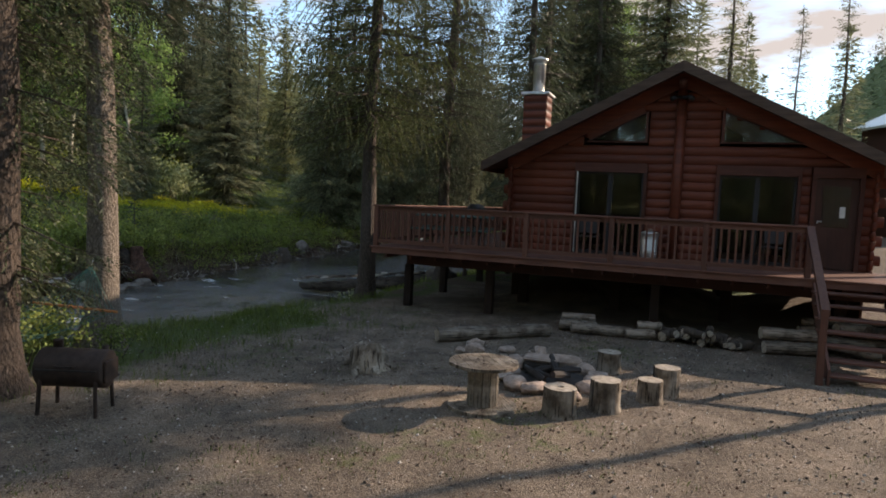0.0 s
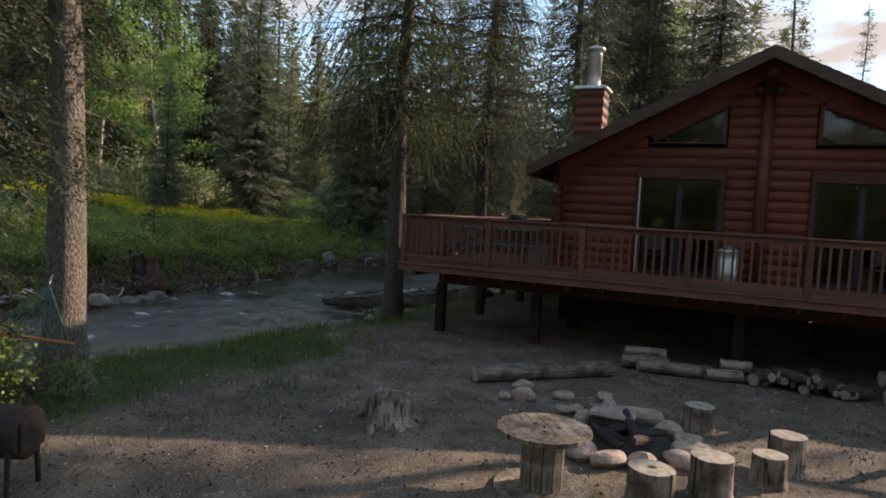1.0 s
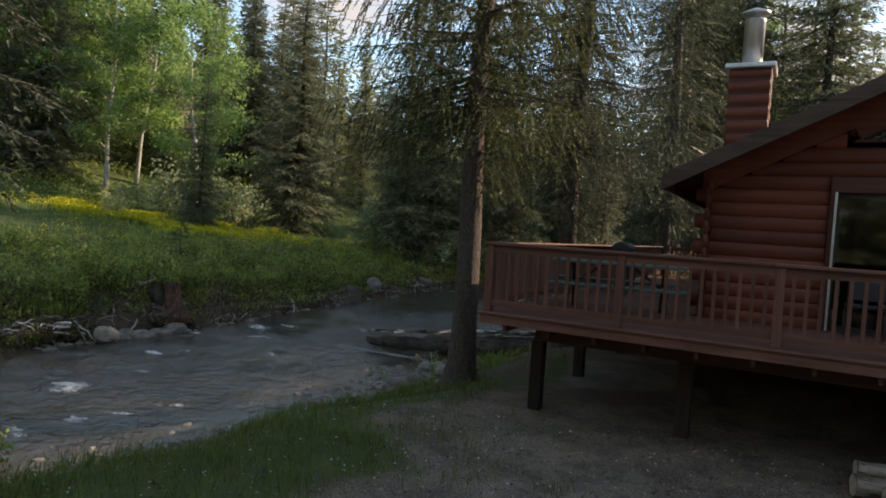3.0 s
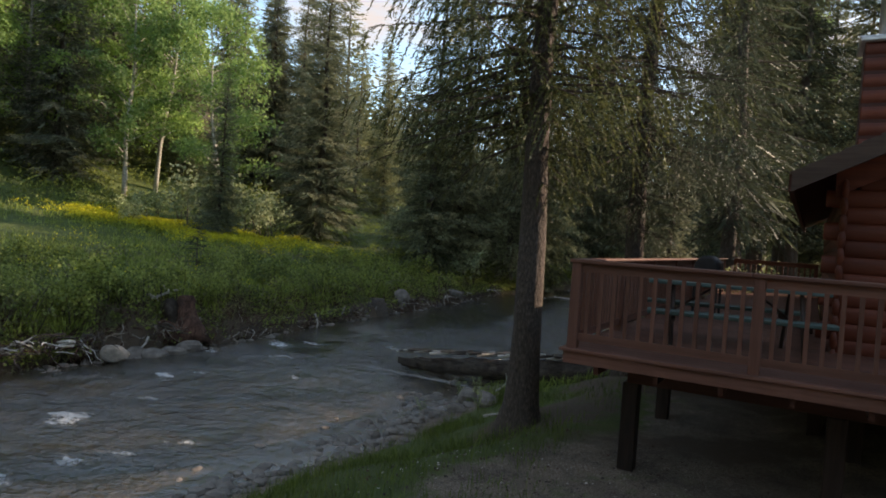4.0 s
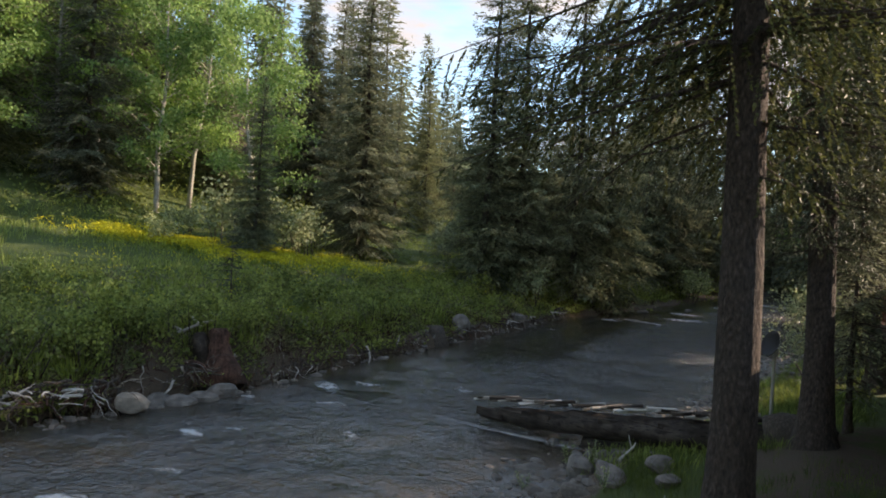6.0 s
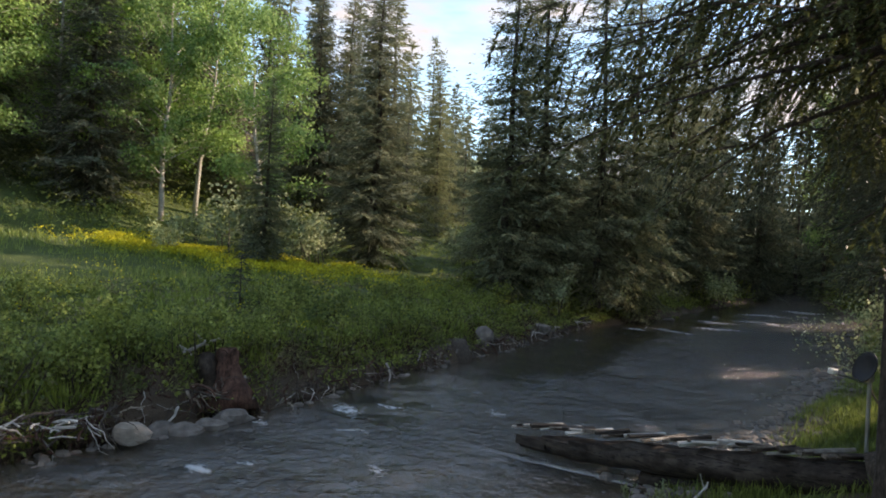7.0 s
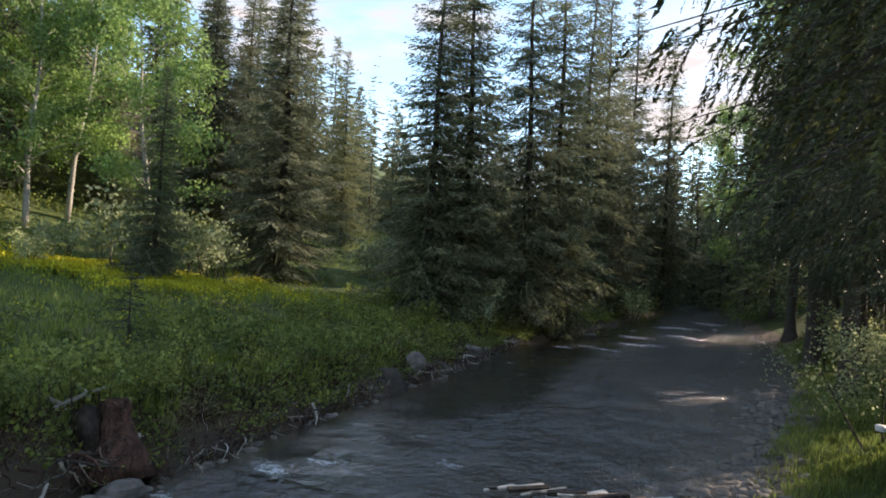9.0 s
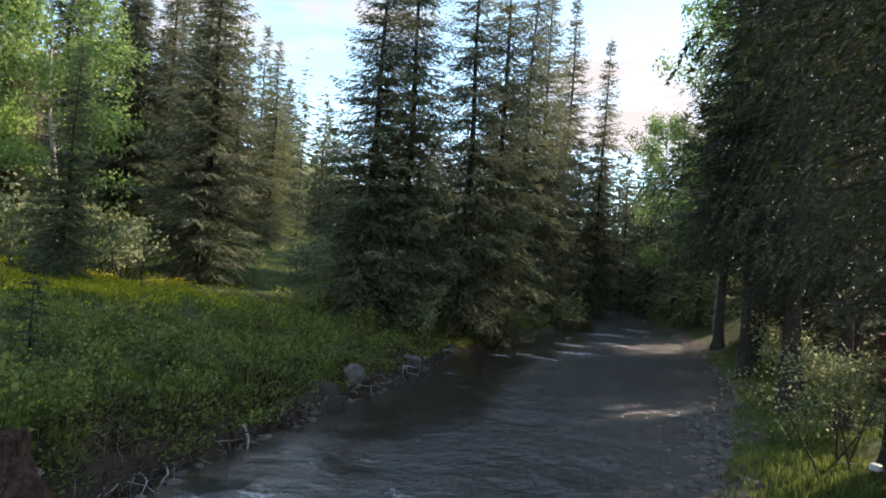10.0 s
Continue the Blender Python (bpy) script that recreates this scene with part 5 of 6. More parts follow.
ring = [(-1.36, 6.55, .34, .24, .2), (-1.05, 6.42, .30, .26, .19), (-0.72, 6.55, .24, .2, .16), (-0.40, 6.82, .30, .22, .16), (-0.28, 7.15, .3, .24, .2), (-0.34, 7.45, .34, .25, .2), (-0.6, 7.75, .26, .24, .2), (-0.95, 8.0, .48, .22, .26), (-1.3, 7.9, .28, .2, .3), (-1.55, 7.6, .24, .2, .18), (-1.62, 7.2, .26, .22, .16), (-1.6, 6.85, .26, .2, .15), (-0.55, 6.45, .3, .16, .12), (-1.75, 7.95, .22, .16, .14), (-0.25, 6.72, .22, .14, .1)]
for k, (x, y, a, b, c) in enumerate(ring):
    rock(x, y, a * 1.3, b * 1.2, c * 1.15, k, "fire_rock", "reddish angular stone of the fire ring", "fire ring stones", rr.uniform(0, 180))
grate = thing("fire_grate", (-1.18, 7.42, lz(-1.2, 7.4)), "sooty black stone slab propped over the fire pit", "fire pit")
part("slab", Shape().box(-0.25, -0.17, 0.04, 0.25, 0.17, 0.21, 0.04), "soot", grate)
part("slab_cap", Shape().box(-0.26, -0.18, 0.214, 0.26, 0.19, 0.27, 0.025), "fire_rock", grate, "pale flat stone")
ash = put("ash_bed", lathe([(0.62, 0.0), (0.5, 0.03), (0.2, 0.05), (0.05, 0.05)], 20).mesh("ash_bed", True), "soot")
ash.matrix_basis = pose(-0.93, 7.15, lz(-0.93, 7.15) - 0.005)
tagged(ash, "black ash and charcoal inside the fire ring", "ash")
for k in range(7):
    a = rr.uniform(0, 180)
    c = put("charred_log", Shape().tube([(-0.22, 0, 0), (0, 0.02, 0.01), (0.22, 0, 0)], [0.045, 0.055, 0.04], 8, True, 0.15, rr).mesh("charred_log"), "soot")
    c.matrix_basis = pose(-0.85 + rr.uniform(-0.3, 0.3), 7.1 + rr.uniform(-0.3, 0.3), lz(-0.85, 7.1) + 0.09 + 0.02 * k, 0, rr.uniform(-20, 20), a)
    tagged(c, "charred piece of firewood in the fire pit", "firewood", "charred logs")
for k, (x, y, s) in enumerate([(-2.45, 8.1, .26), (-2.0, 8.45, .2), (-1.5, 8.75, .2), (-1.9, 7.9, .16), (-2.7, 8.0, .15)]):
    rock(x, y, s * 1.3, s, s * 0.8, k + 3, "fire_rock", "loose flat stone lying on the gravel", "loose stones", 40 * k)


def log_between(p, q, r, label, group, seed, mat="old_wood_x", name="log", category="log"):
    """A round log with knots and sawn ends."""
    p, q = Vector(p), Vector(q)
    d = q - p
    rr = random.Random(seed)
    ln = d.length
    s = Shape().tube([(ln * k / 9, rr.uniform(-0.012, 0.012), rr.uniform(-0.01, 0.01)) for k in range(10)], [r * rr.uniform(0.93, 1.05) for _ in range(10)], 12, False, 0.045, rr)
    o = thing(name, p, label, category, group)
    o.matrix_basis = Matrix.Translation(p) @ d.to_track_quat("X", "Z").to_matrix().to_4x4()
    part("bark", s, mat, o, "", None, True)
    for x, n in ((0, "sawn_end"), (ln, "sawn_end")):
        c = Shape()
        c.add([(x, r * 0.96 * math.cos(6.283 * i / 12), r * 0.96 * math.sin(6.283 * i / 12)) for i in range(12)] + [(x + (0.012 if x else -0.012), 0, 0)], [(i, (i + 1) % 12, 12) for i in range(12)])
        part(n, c, "end_grain", o)
    return o


g0 = lz(-2.4, 9.3)
log_between((-3.32, 8.50, g0 + 0.13), (-1.66, 10.18, g0 + 0.12), 0.125, "weathered grey log bench lying on the gravel", "bench logs", 1)
rock(-2.62, 8.62, 0.34, 0.24, 0.20, 5, "fire_rock", "pale stone lying against the bench log", "loose stones", 40)
for k, (x0, y0, x1, y1, z, r) in enumerate([(-1.62, 11.0, -0.9, 11.15, 0.13, .12), (-1.35, 10.85, -0.25, 11.1, 0.11, .11), (-1.6, 11.12, -0.95, 11.24, 0.28, .085), (-0.3, 11.0, 0.25, 11.05, 0.1, .1), (-0.1, 11.15, 0.35, 11.1, 0.26, .09), (2.15, 10.9, 3.1, 11.25, 0.12, .12), (2.1, 11.15, 3.1, 11.45, 0.33, .12)]):
    log_between((x0, y0, lz(x0, y0) + z), (x1, y1, lz(x1, y1) + z), r, "grey split log stacked under the deck edge", "stacked logs", k + 10)
for k in range(30):
    x = 0.30 + 1.45 * rr.random()
    y = 10.92 + rr.uniform(-0.16, 0.16)
    z = lz(x, y) + 0.08 + 0.30 * rr.random() * (1 - abs(x - 0.95) / 0.85)
    a, r = rr.uniform(-1.1, 1.1), rr.uniform(0.055, 0.105)
    ln = rr.uniform(0.24, 0.38)
    log_between((x, y, z), (x + ln * math.sin(a), y + ln * math.cos(a), z + rr.uniform(-0.06, 0.06)), r, "dark round of firewood heaped under the deck", "firewood rounds", 30 + k, "dark_bark", "firewood")

for k in range(26):
    x, y = rr.uniform(3.3, 5.0), rr.uniform(11.4, 12.7)
    z = lz(x, y) + 0.09 + 0.55 * rr.random() * (1 - abs(y - 12.1) / 1.0)
    a, r, ln = rr.uniform(-0.5, 0.5), rr.uniform(0.05, 0.11), rr.uniform(0.7, 1.5)
    log_between((x - ln / 2 * math.cos(a), y - ln / 2 * math.sin(a), z), (x + ln / 2 * math.cos(a), y + ln / 2 * math.sin(a), z + rr.uniform(-0.08, 0.08)), r, "grey weathered log heaped beside the stair", "stair logs", 80 + k, "old_wood_x" if k % 3 else "dark_bark")
# barrel grill on four legs
bbq = thing("barrel_grill", (-5.47, 3.02, lz(-5.4, 3.0)), "rusty black barrel grill on four iron legs", "grill", "", 22)
part("barrel", Shape().tube([(-0.37, 0, 0.49), (-0.355, 0, 0.49), (0.355, 0, 0.49), (0.37, 0, 0.49)], [0.19, 0.215, 0.215, 0.19], 24), "black_iron", bbq, "", None, True)
part("lid_seam", Shape().box(-0.33, -0.226, 0.50, 0.33, -0.205, 0.515), "soot", bbq)
part("lid_handle", Shape().tube([(-0.1, -0.21, 0.56), (-0.1, -0.26, 0.56), (0.1, -0.26, 0.56), (0.1, -0.21, 0.56)], [0.01] * 4, 6), "black_iron", bbq)
part("fire_door", Shape().box(0.372, -0.15, 0.36, 0.40, 0.15, 0.60, 0.01), "black_iron", bbq, "square iron plate on the barrel's end")
part("chimney_stub", lathe([(0.05, 0.66), (0.05, 0.77), (0.055, 0.78)], 12), "black_iron", bbq, "", pose(-0.24, 0.08, 0), True)
part("vent_stub", lathe([(0.035, 0.66), (0.035, 0.74)], 10), "black_iron", bbq, "", pose(0.30, 0.05, 0), True)
for x in (-0.30, 0.30):
    for y in (-0.17, 0.17):
        part("leg", Shape().tube([(x, y, 0.45), (x * 1.06, y * 1.15, -0.08)], [0.022, 0.022], 8), "black_iron", bbq)

# hammock slung from the pale spruce
ham = thing("hammock", (-7.58, 5.16, 0.0), "green rope hammock with orange wooden spreader bar", "hammock")
bar_l, bar_r = Vector((-0.35, -0.82, 0.82)), Vector((0.80, -0.40, 0.74))
hook = Vector((0.06, -0.20, 1.34))
part("spreader_bar", Shape().tube([bar_l, (bar_l + bar_r) / 2, bar_r], [0.019, 0.021, 0.019], 8), "orange_wood", ham)
axis_d = Vector((-0.45, -1.0, 0)).normalized()
for k in range(14):
    t = k / 13
    b = bar_l.lerp(bar_r, 0.04 + 0.92 * t)
    part("cord", Shape().tube([hook, hook.lerp(b, 0.5) - Vector((0, 0, 0.03)), b], [0.004] * 3, 4), "net", ham)
net = Shape()
rows, cols = 14, 12
grid_p = []
for i in range(rows):
    s = i / (rows - 1)
    for j in range(cols):
        t = j / (cols - 1)
        b = bar_l.lerp(bar_r, 0.04 + 0.92 * t)
        grid_p.append(b + axis_d * (1.9 * s) + Vector((0, 0, -0.42 * math.sin(math.pi * s) * (0.55 + 0.45 * math.sin(math.pi * t)))))
for i in range(rows):
    net.tube([grid_p[i * cols + j] for j in range(cols)], [0.0045] * cols, 4, False)
for j in range(cols):
    net.tube([grid_p[i * cols + j] for i in range(rows)], [0.0045] * rows, 4, False)
part("net", net, "net", ham, "green knotted rope bed")
part("far_bar", Shape().tube([bar_l + axis_d * 1.9, bar_r + axis_d * 1.9], [0.02, 0.02], 8), "orange_wood", ham)
far_hook = Vector((0.35, -2.0, 1.35)) + axis_d * 0.9
for k in range(14):
    b = bar_l.lerp(bar_r, 0.04 + 0.92 * k / 13) + axis_d * 1.9
    part("cord", Shape().tube([b, far_hook], [0.004] * 2, 4), "net", ham)
part("rope", Shape().tube([hook, hook + Vector((-0.02, 0.05, 0.10)), (-0.02, 0.02, 1.48)], [0.008] * 3, 6), "white_pvc", ham, "pale knotted rope round the trunk")

# ---- on the deck ----
table = thing("picnic_table", (-4.55, 12.55, FLOOR), "dark green slatted picnic table with benches on the deck", "table", "", 12)
for k in range(5):
    y = -0.34 + k * 0.17
    part("top_slat", Shape().box(-0.92, y - 0.075, 0.71, 0.92, y + 0.075, 0.75, 0.006), "green_paint", table)
for s in (-1, 1):
    for k in range(2):
        y = s * 0.72 + (k - 0.5) * 0.15
        part("bench_slat", Shape().box(-0.92, y - 0.07, 0.41, 0.92, y + 0.07, 0.45, 0.006), "green_paint", table)
for x in (-0.65, 0.65):
    part("cross_bar", Shape().box(x - 0.02, -0.80, 0.35, x + 0.02, 0.80, 0.41), "black_iron", table)
    for s in (-1, 1):
        part("leg", Shape().tube([(x, s * 0.30, 0.71), (x, s * 0.62, 0.0)], [0.022, 0.022], 8), "black_iron", table)
    part("brace", Shape().tube([(x, 0, 0.38), (x * 0.3, 0, 0.70)], [0.014, 0.014], 6), "black_iron", table)
kettle = thing("gas_grill", (-5.30, 16.3, FLOOR), "black covered barbecue on the side deck", "grill", "", 90)
part("lid", Shape().tube([(-0.34, 0, 0.84), (-0.33, 0, 0.84), (0.33, 0, 0.84), (0.34, 0, 0.84)], [0.14, 0.19, 0.19, 0.14], 16), "black", kettle, "rounded black lid", None, True)
part("firebox", Shape().box(-0.34, -0.2, 0.58, 0.34, 0.2, 0.82, 0.03), "black", kettle)
part("side_shelf", Shape().box(0.36, -0.18, 0.76, 0.66, 0.18, 0.79, 0.008), "black", kettle)
for x in (-0.3, 0.3):
    for y in (-0.17, 0.17):
        part("leg", Shape().box(x - 0.02, y - 0.02, 0, x + 0.02, y + 0.02, 0.58), "black", kettle)
can = thing("metal_can", (-0.12, 13.22, FLOOR), "dull galvanised metal can standing against the log wall", "bin")
part("body", lathe([(0.17, 0), (0.18, 0.02), (0.19, 0.2), (0.185, 0.21), (0.195, 0.4), (0.19, 0.41), (0.20, 0.55), (0.205, 0.56)], 24), "galv", can, "", None, True)
part("lid", lathe([(0.21, 0.55), (0.21, 0.575), (0.12, 0.61), (0.03, 0.63)], 24), "galv", can, "", None, True)
part("lid_handle", Shape().tube([(-0.05, 0, 0.62), (-0.04, 0, 0.66), (0.04, 0, 0.66), (0.05, 0, 0.62)], [0.006] * 4, 6), "galv", can)
for k, (x, y) in enumerate([(-1.45, 13.15), (2.35, 13.2)]):
    ch = thing("deck_chair", (x, y, FLOOR), "dark folding chair on the deck by the glass door", "chair", "deck chairs", 180 + 14 * k)
    part("seat", Shape().box(-0.22, -0.22, 0.40, 0.22, 0.22, 0.43, 0.01), "black", ch)
    part("backrest", Shape().box(-0.22, 0.20, 0.50, 0.22, 0.225, 0.82, 0.01), "black", ch)
    for sx in (-0.21, 0.21):
        for y0 in (-0.19, 0.2):
            part("leg", Shape().tube([(sx, y0, 0), (sx, y0 * 0.95, 0.42 if y0 < 0 else 0.82)], [0.012, 0.012], 6), "black_iron", ch)

# ---- by the river ----
jetty = thing("log_jetty", (0, 0, 0), "old dark log groyne with pale driftwood slats on top", "log groyne")
a, b = Vector((-13.25, 19.35, -0.98)), Vector((-7.55, 18.55, -0.22))
d = b - a
nrm = Vector((d.y, -d.x, 0)).normalized()
for off, drop, r, t0 in ((0.0, -0.05, 0.22, 0.0), (0.36, -0.06, 0.17, 0.04), (0.10, -0.42, 0.20, 0.42)):
    o = nrm * off
    ks = [t0 + (1 - t0) * k / 18 for k in range(19)]
    part("long_log", Shape().tube([a + d * t - o + Vector((0, 0, drop + rr.uniform(-0.02, 0.02) - 0.05 * math.sin(3.1 * t))) for t in ks], [r * (0.45 + 0.6 * min(1, 2.2 * (t - t0) + 0.15) + 0.12 * t) * rr.uniform(0.9, 1.08) for t in ks], 16, True, 0.12, rr), "wet_wood", jetty, "", None, True)
for k in range(34):
    u = 0.0 + 0.0295 * k + rr.uniform(-0.012, 0.012)
    pale = k in (0, 2, 5, 8, 9, 14, 17, 20, 22, 23, 28, 31)
    c = a.lerp(b, u) + Vector((0, 0, 0.25)) - nrm * rr.uniform(-0.08, 0.16)
    w, hl, th = rr.uniform(0.03, 0.065), rr.uniform(0.28, 0.48), rr.uniform(0.016, 0.034)
    m = Matrix.Translation(c + Vector((0, 0, 0.014 * (k % 4)))) @ pose(0, 0, 0, rr.uniform(-22, 22), rr.uniform(-9, 3), rr.uniform(16, 56))
    part("slat", Shape().box(-hl, -w, -th, hl, w, th, 0.008, m), "drift" if pale else "wet_wood" if k % 2 else "old_wood_x", jetty, "pale bleached driftwood slat" if pale else "")
for k in range(9):
    c = a.lerp(b, 0.05 + 0.1 * k) + Vector((0, 0, 0.02)) + nrm * 0.16
    m = Matrix.Translation(c) @ pose(0, 0, 0, rr.uniform(-8, 8), rr.uniform(-3, 3), rr.uniform(-14, -2))
    part("split_plank", Shape().box(-0.34, -0.02, -rr.uniform(0.05, 0.12), 0.34, 0.02, 0.06, 0.008, m), "wet_wood", jetty, "dark split plank on the log's side")
butt = thing("rotten_stump", (-7.15, 18.45, lz(-7.15, 18.45)), "dark rotten log butt at the groyne's landward end", "stump")
part("wood", Shape().tube([(-0.45, 0, 0.05), (-0.2, 0, 0.1), (0.2, 0.03, 0.12), (0.5, 0, 0.05)], [0.28, 0.33, 0.3, 0.22], 12, True, 0.14, rr), "dark_bark", butt, "", None, True)

dish = thing("satellite_dish", (-7.62, 19.3, -0.25), "dark grey satellite dish on a thin pole by the river", "satellite dish", "", 135)
part("pole", Shape().tube([(0, 0, -0.6), (0, 0, 1.35)], [0.028, 0.028], 10), "galv", dish)
bowl = Shape()
nseg = 20
v = [(0.20 * q * math.cos(6.283 * i / nseg), 0.08 * q * q, 0.24 * q * math.sin(6.283 * i / nseg)) for q in (0.25, 0.5, 0.75, 1.0) for i in range(nseg)] + [(0, 0, 0)]
v2 = [(x * 1.01, y - 0.012, z * 1.01) for x, y, z in v]
f = [(k * nseg + i, k * nseg + (i + 1) % nseg, (k + 1) * nseg + (i + 1) % nseg, (k + 1) * nseg + i) for k in range(3) for i in range(nseg)] + [(i, 4 * nseg, (i + 1) % nseg) for i in range(nseg)]
n0 = len(v)
bowl.add(v, f)
bowl.add(v2, [tuple(reversed(q)) for q in f])
bowl.f += [(3 * nseg + i, 3 * nseg + (i + 1) % nseg, n0 + 3 * nseg + (i + 1) % nseg, n0 + 3 * nseg + i) for i in range(nseg)]
part("reflector", bowl, "black", dish, "", pose(0, 0.03, 1.44, 22, 0, 0), True)
part("arm", Shape().tube([(0, 0.03, 1.22), (0, 0.62, 1.38)], [0.014, 0.012], 8), "galv", dish)
part("receiver", Shape().box(-0.06, 0.60, 1.36, 0.06, 0.70, 1.44, 0.015), "white_pvc", dish, "pale receiver head")
part("bracket", Shape().box(-0.04, -0.05, 1.25, 0.04, 0.03, 1.40, 0.01), "galv", dish)

river_rocks = [(-19.62, 15.75, .9, .8), (-19.22, 16.1, .85, .75), (-19.08, 16.6, .75, .78), (-19.2, 17.25, .95, .7), (-19.75, 16.3, .4, .36), (-19.5, 16.75, .36, .3), (-20.0, 14.6, .4, .25), (-20.1, 13.7, .5, .26), (-20.4, 12.4, .5, .3),
               (-18.75, 27.6, .8, .9), (-18.4, 31.6, .8, .45), (-18.3, 32.6, .5, .4), (-18.8, 26.2, .4, .3), (-19.2, 22.4, .4, .3),
               (-9.75, 17.25, 1.0, .6), (-10.4, 17.7, .8, .5), (-11.2, 17.5, .8, .4), (-9.0, 17.6, .7, .4), (-8.7, 16.9, .6, .4), (-10.0, 16.5, .5, .35), (-9.45, 24.9, .55, .25), (-9.3, 26.0, .6, .25), (-9.1, 27.6, .7, .3), (-8.9, 28.2, .5, .3), (-9.6, 23.6, .45, .2), (-9.8, 22.4, .5, .22), (-8.6, 31.5, .5, .3), (-8.3, 33.8, .6, .3), (-14.5, 45.8, .7, .3), (-16.2, 42.5, .8, .4), (-10.5, 50, .6, .3), (-9.2, 38.5, .6, .25)]
for k, (x, y, s, h) in enumerate(river_rocks):
    rock(x, y, s * 1.15, s * rr.uniform(0.6, 0.95), h * rr.uniform(0.75, 1.15), k, "rock", "grey rounded river boulder at the water's edge", "river boulders", rr.uniform(0, 180), 0.3, max(lz(x, y), float(water_z(y)) - 0.1))


rock(-19.38, 15.02, 0.66, 0.50, 0.46, 3, "pale_rock", "large pale smooth boulder at the water's edge", "river boulders", 60, 0.3, -1.22)


def root_tangle(x, y, z, turn, seed, scale=1.0, label="pale tangle of dead roots on the cut bank"):
    r = random.Random(seed)
    t = thing("root_tangle", (x, y, z), label, "driftwood", "bank roots", turn)
    for k in range(24):
        p = [Vector((r.uniform(-0.7, 0.7), r.uniform(-0.12, 0.12), r.uniform(0.05, 0.45)))]
        d = Vector((r.uniform(-1, 1), r.uniform(-0.7, 0.1), r.uniform(-0.9, 0.3))).normalized()
        for q in range(5):
            d = (d + Vector((r.uniform(-0.9, 0.9), r.uniform(-0.35, 0.35), r.uniform(-0.55, 0.35)))).normalized()
            p.append(p[-1] + d * r.uniform(0.06, 0.15) * scale)
        w = (0.005 + 0.022 * r.random() ** 2.2) * scale
        part("root", Shape().tube(p, [w, w * 0.9, w * 0.75, w * 0.55, w * 0.35, 0.003], 5), ("old_wood", "dark_bark", "rot_wood", "dark_bark", "drift", "rot_wood", "dark_bark")[k % 7], t)
    return t


for k in range(22):
    y = 18.4 + 0.85 * k + 0.25 * math.sin(k * 2.3)
    root_tangle(float(np.interp(y, fb_y, fb_x)) + 0.02, y, float(water_z(y)) + 0.04, 90 + rr.uniform(-16, 16), 200 + k, 1.0 + 0.25 * (k % 3))
for x, y, z, turn, sc in ((-19.75, 15.9, -0.95, 70, 1.5), (-19.6, 16.9, -0.85, 100, 1.6), (-19.85, 14.4, -1.05, 80, 1.7), (-20.1, 13.2, -1.1, 110, 1.6), (-19.6, 17.8, -0.9, 90, 1.5)):
    root_tangle(x, y, z, turn, int(900 + 10 * y), sc, "bleached twisted roots among the boulders")
for x, y, seed in ((-19.95, 13.9, 1), (-20.25, 12.7, 2)):
    heap = thing("driftwood_heap", (x, y, -1.12), "heap of bleached broken sticks washed onto the bank", "driftwood", "driftwood heaps", 60)
    q = random.Random(seed)
    for k in range(26):
        ln, a, up = q.uniform(0.35, 1.0), q.uniform(0, 180), q.uniform(-18, 22)
        m = pose(q.uniform(-0.55, 0.55), q.uniform(-0.25, 0.25), 0.03 + 0.3 * q.random(), 0, up, a)
        w = q.uniform(0.012, 0.032)
        part("stick", Shape().tube([m @ Vector((-ln / 2, 0, 0)), m @ Vector((-ln / 6, 0.04 * ln, 0.03)), m @ Vector((ln / 5, -0.03 * ln, 0.02)), m @ Vector((ln / 2, 0.05 * ln, 0.0))], [w, w * 1.05, w * 0.85, w * 0.5], 6), ("drift", "old_wood", "drift", "dark_bark", "rot_wood")[k % 5], heap)
old = thing("tree_stump", (-19.86, 17.52, -0.95), "broken red-brown stump with bleached branches on the cut bank", "stump")
part("wood", Shape().tube([(0.22, -0.1, -0.25), (0.12, -0.05, 0.15), (0.03, 0, 0.5), (0, 0, 0.8), (0, 0.02, 1.06)], [0.62, 0.50, 0.33, 0.24, 0.22], 18, True, 0.2, rr), "rot_wood", old, "", None, True)
part("torn_rim", Shape().tube([(-0.02, 0.02, 1.03), (-0.02, 0.02, 1.12)], [0.21, 0.17], 18, True, 0.3, rr), "rot_wood", old, "pale torn top of the stump")
part("side_slab", Shape().tube([(-0.22, -0.30, 0.25), (-0.26, -0.32, 0.75), (-0.32, -0.30, 0.98), (-0.33, -0.30, 1.03)], [0.36, 0.24, 0.17, 0.07], 12, True, 0.3, rr), "wet_wood", old, "grey weathered slab leaning on the stump", None, True)
for p, q in (((-0.75, -0.62, 0.98), (-0.28, 0.1, 1.32)), ((-0.95, -0.15, 1.36), (-0.45, -0.18, 1.14)), ((-1.05, -0.55, 1.1), (-0.75, -0.35, 0.9))):
    part("branch", Shape().tube([p, Vector(p).lerp(Vector(q), 0.5) + Vector((0, 0, 0.03)), q], [0.045, 0.04, 0.03], 8), "drift", old, "bleached dead branch")
stp = thing("tree_stump", (-18.85, 25.9, float(water_z(25.9)) + 0.12), "dark mossy stump overhanging the water", "stump")
part("wood", Shape().tube([(0.2, 0, -0.5), (0.1, 0, 0.0), (0, 0, 0.4), (0, 0, 0.55)], [0.5, 0.42, 0.38, 0.3], 12, True, 0.16, rr), "dark_bark", stp, "", None, True)

# the neighbour's roof beyond the cabin
hut = thing("neighbour_house", (17.5, 58.0, lz(17.5, 58.0) - 2.4), "distant house with pale metal roof among trees", "house", "", 20)
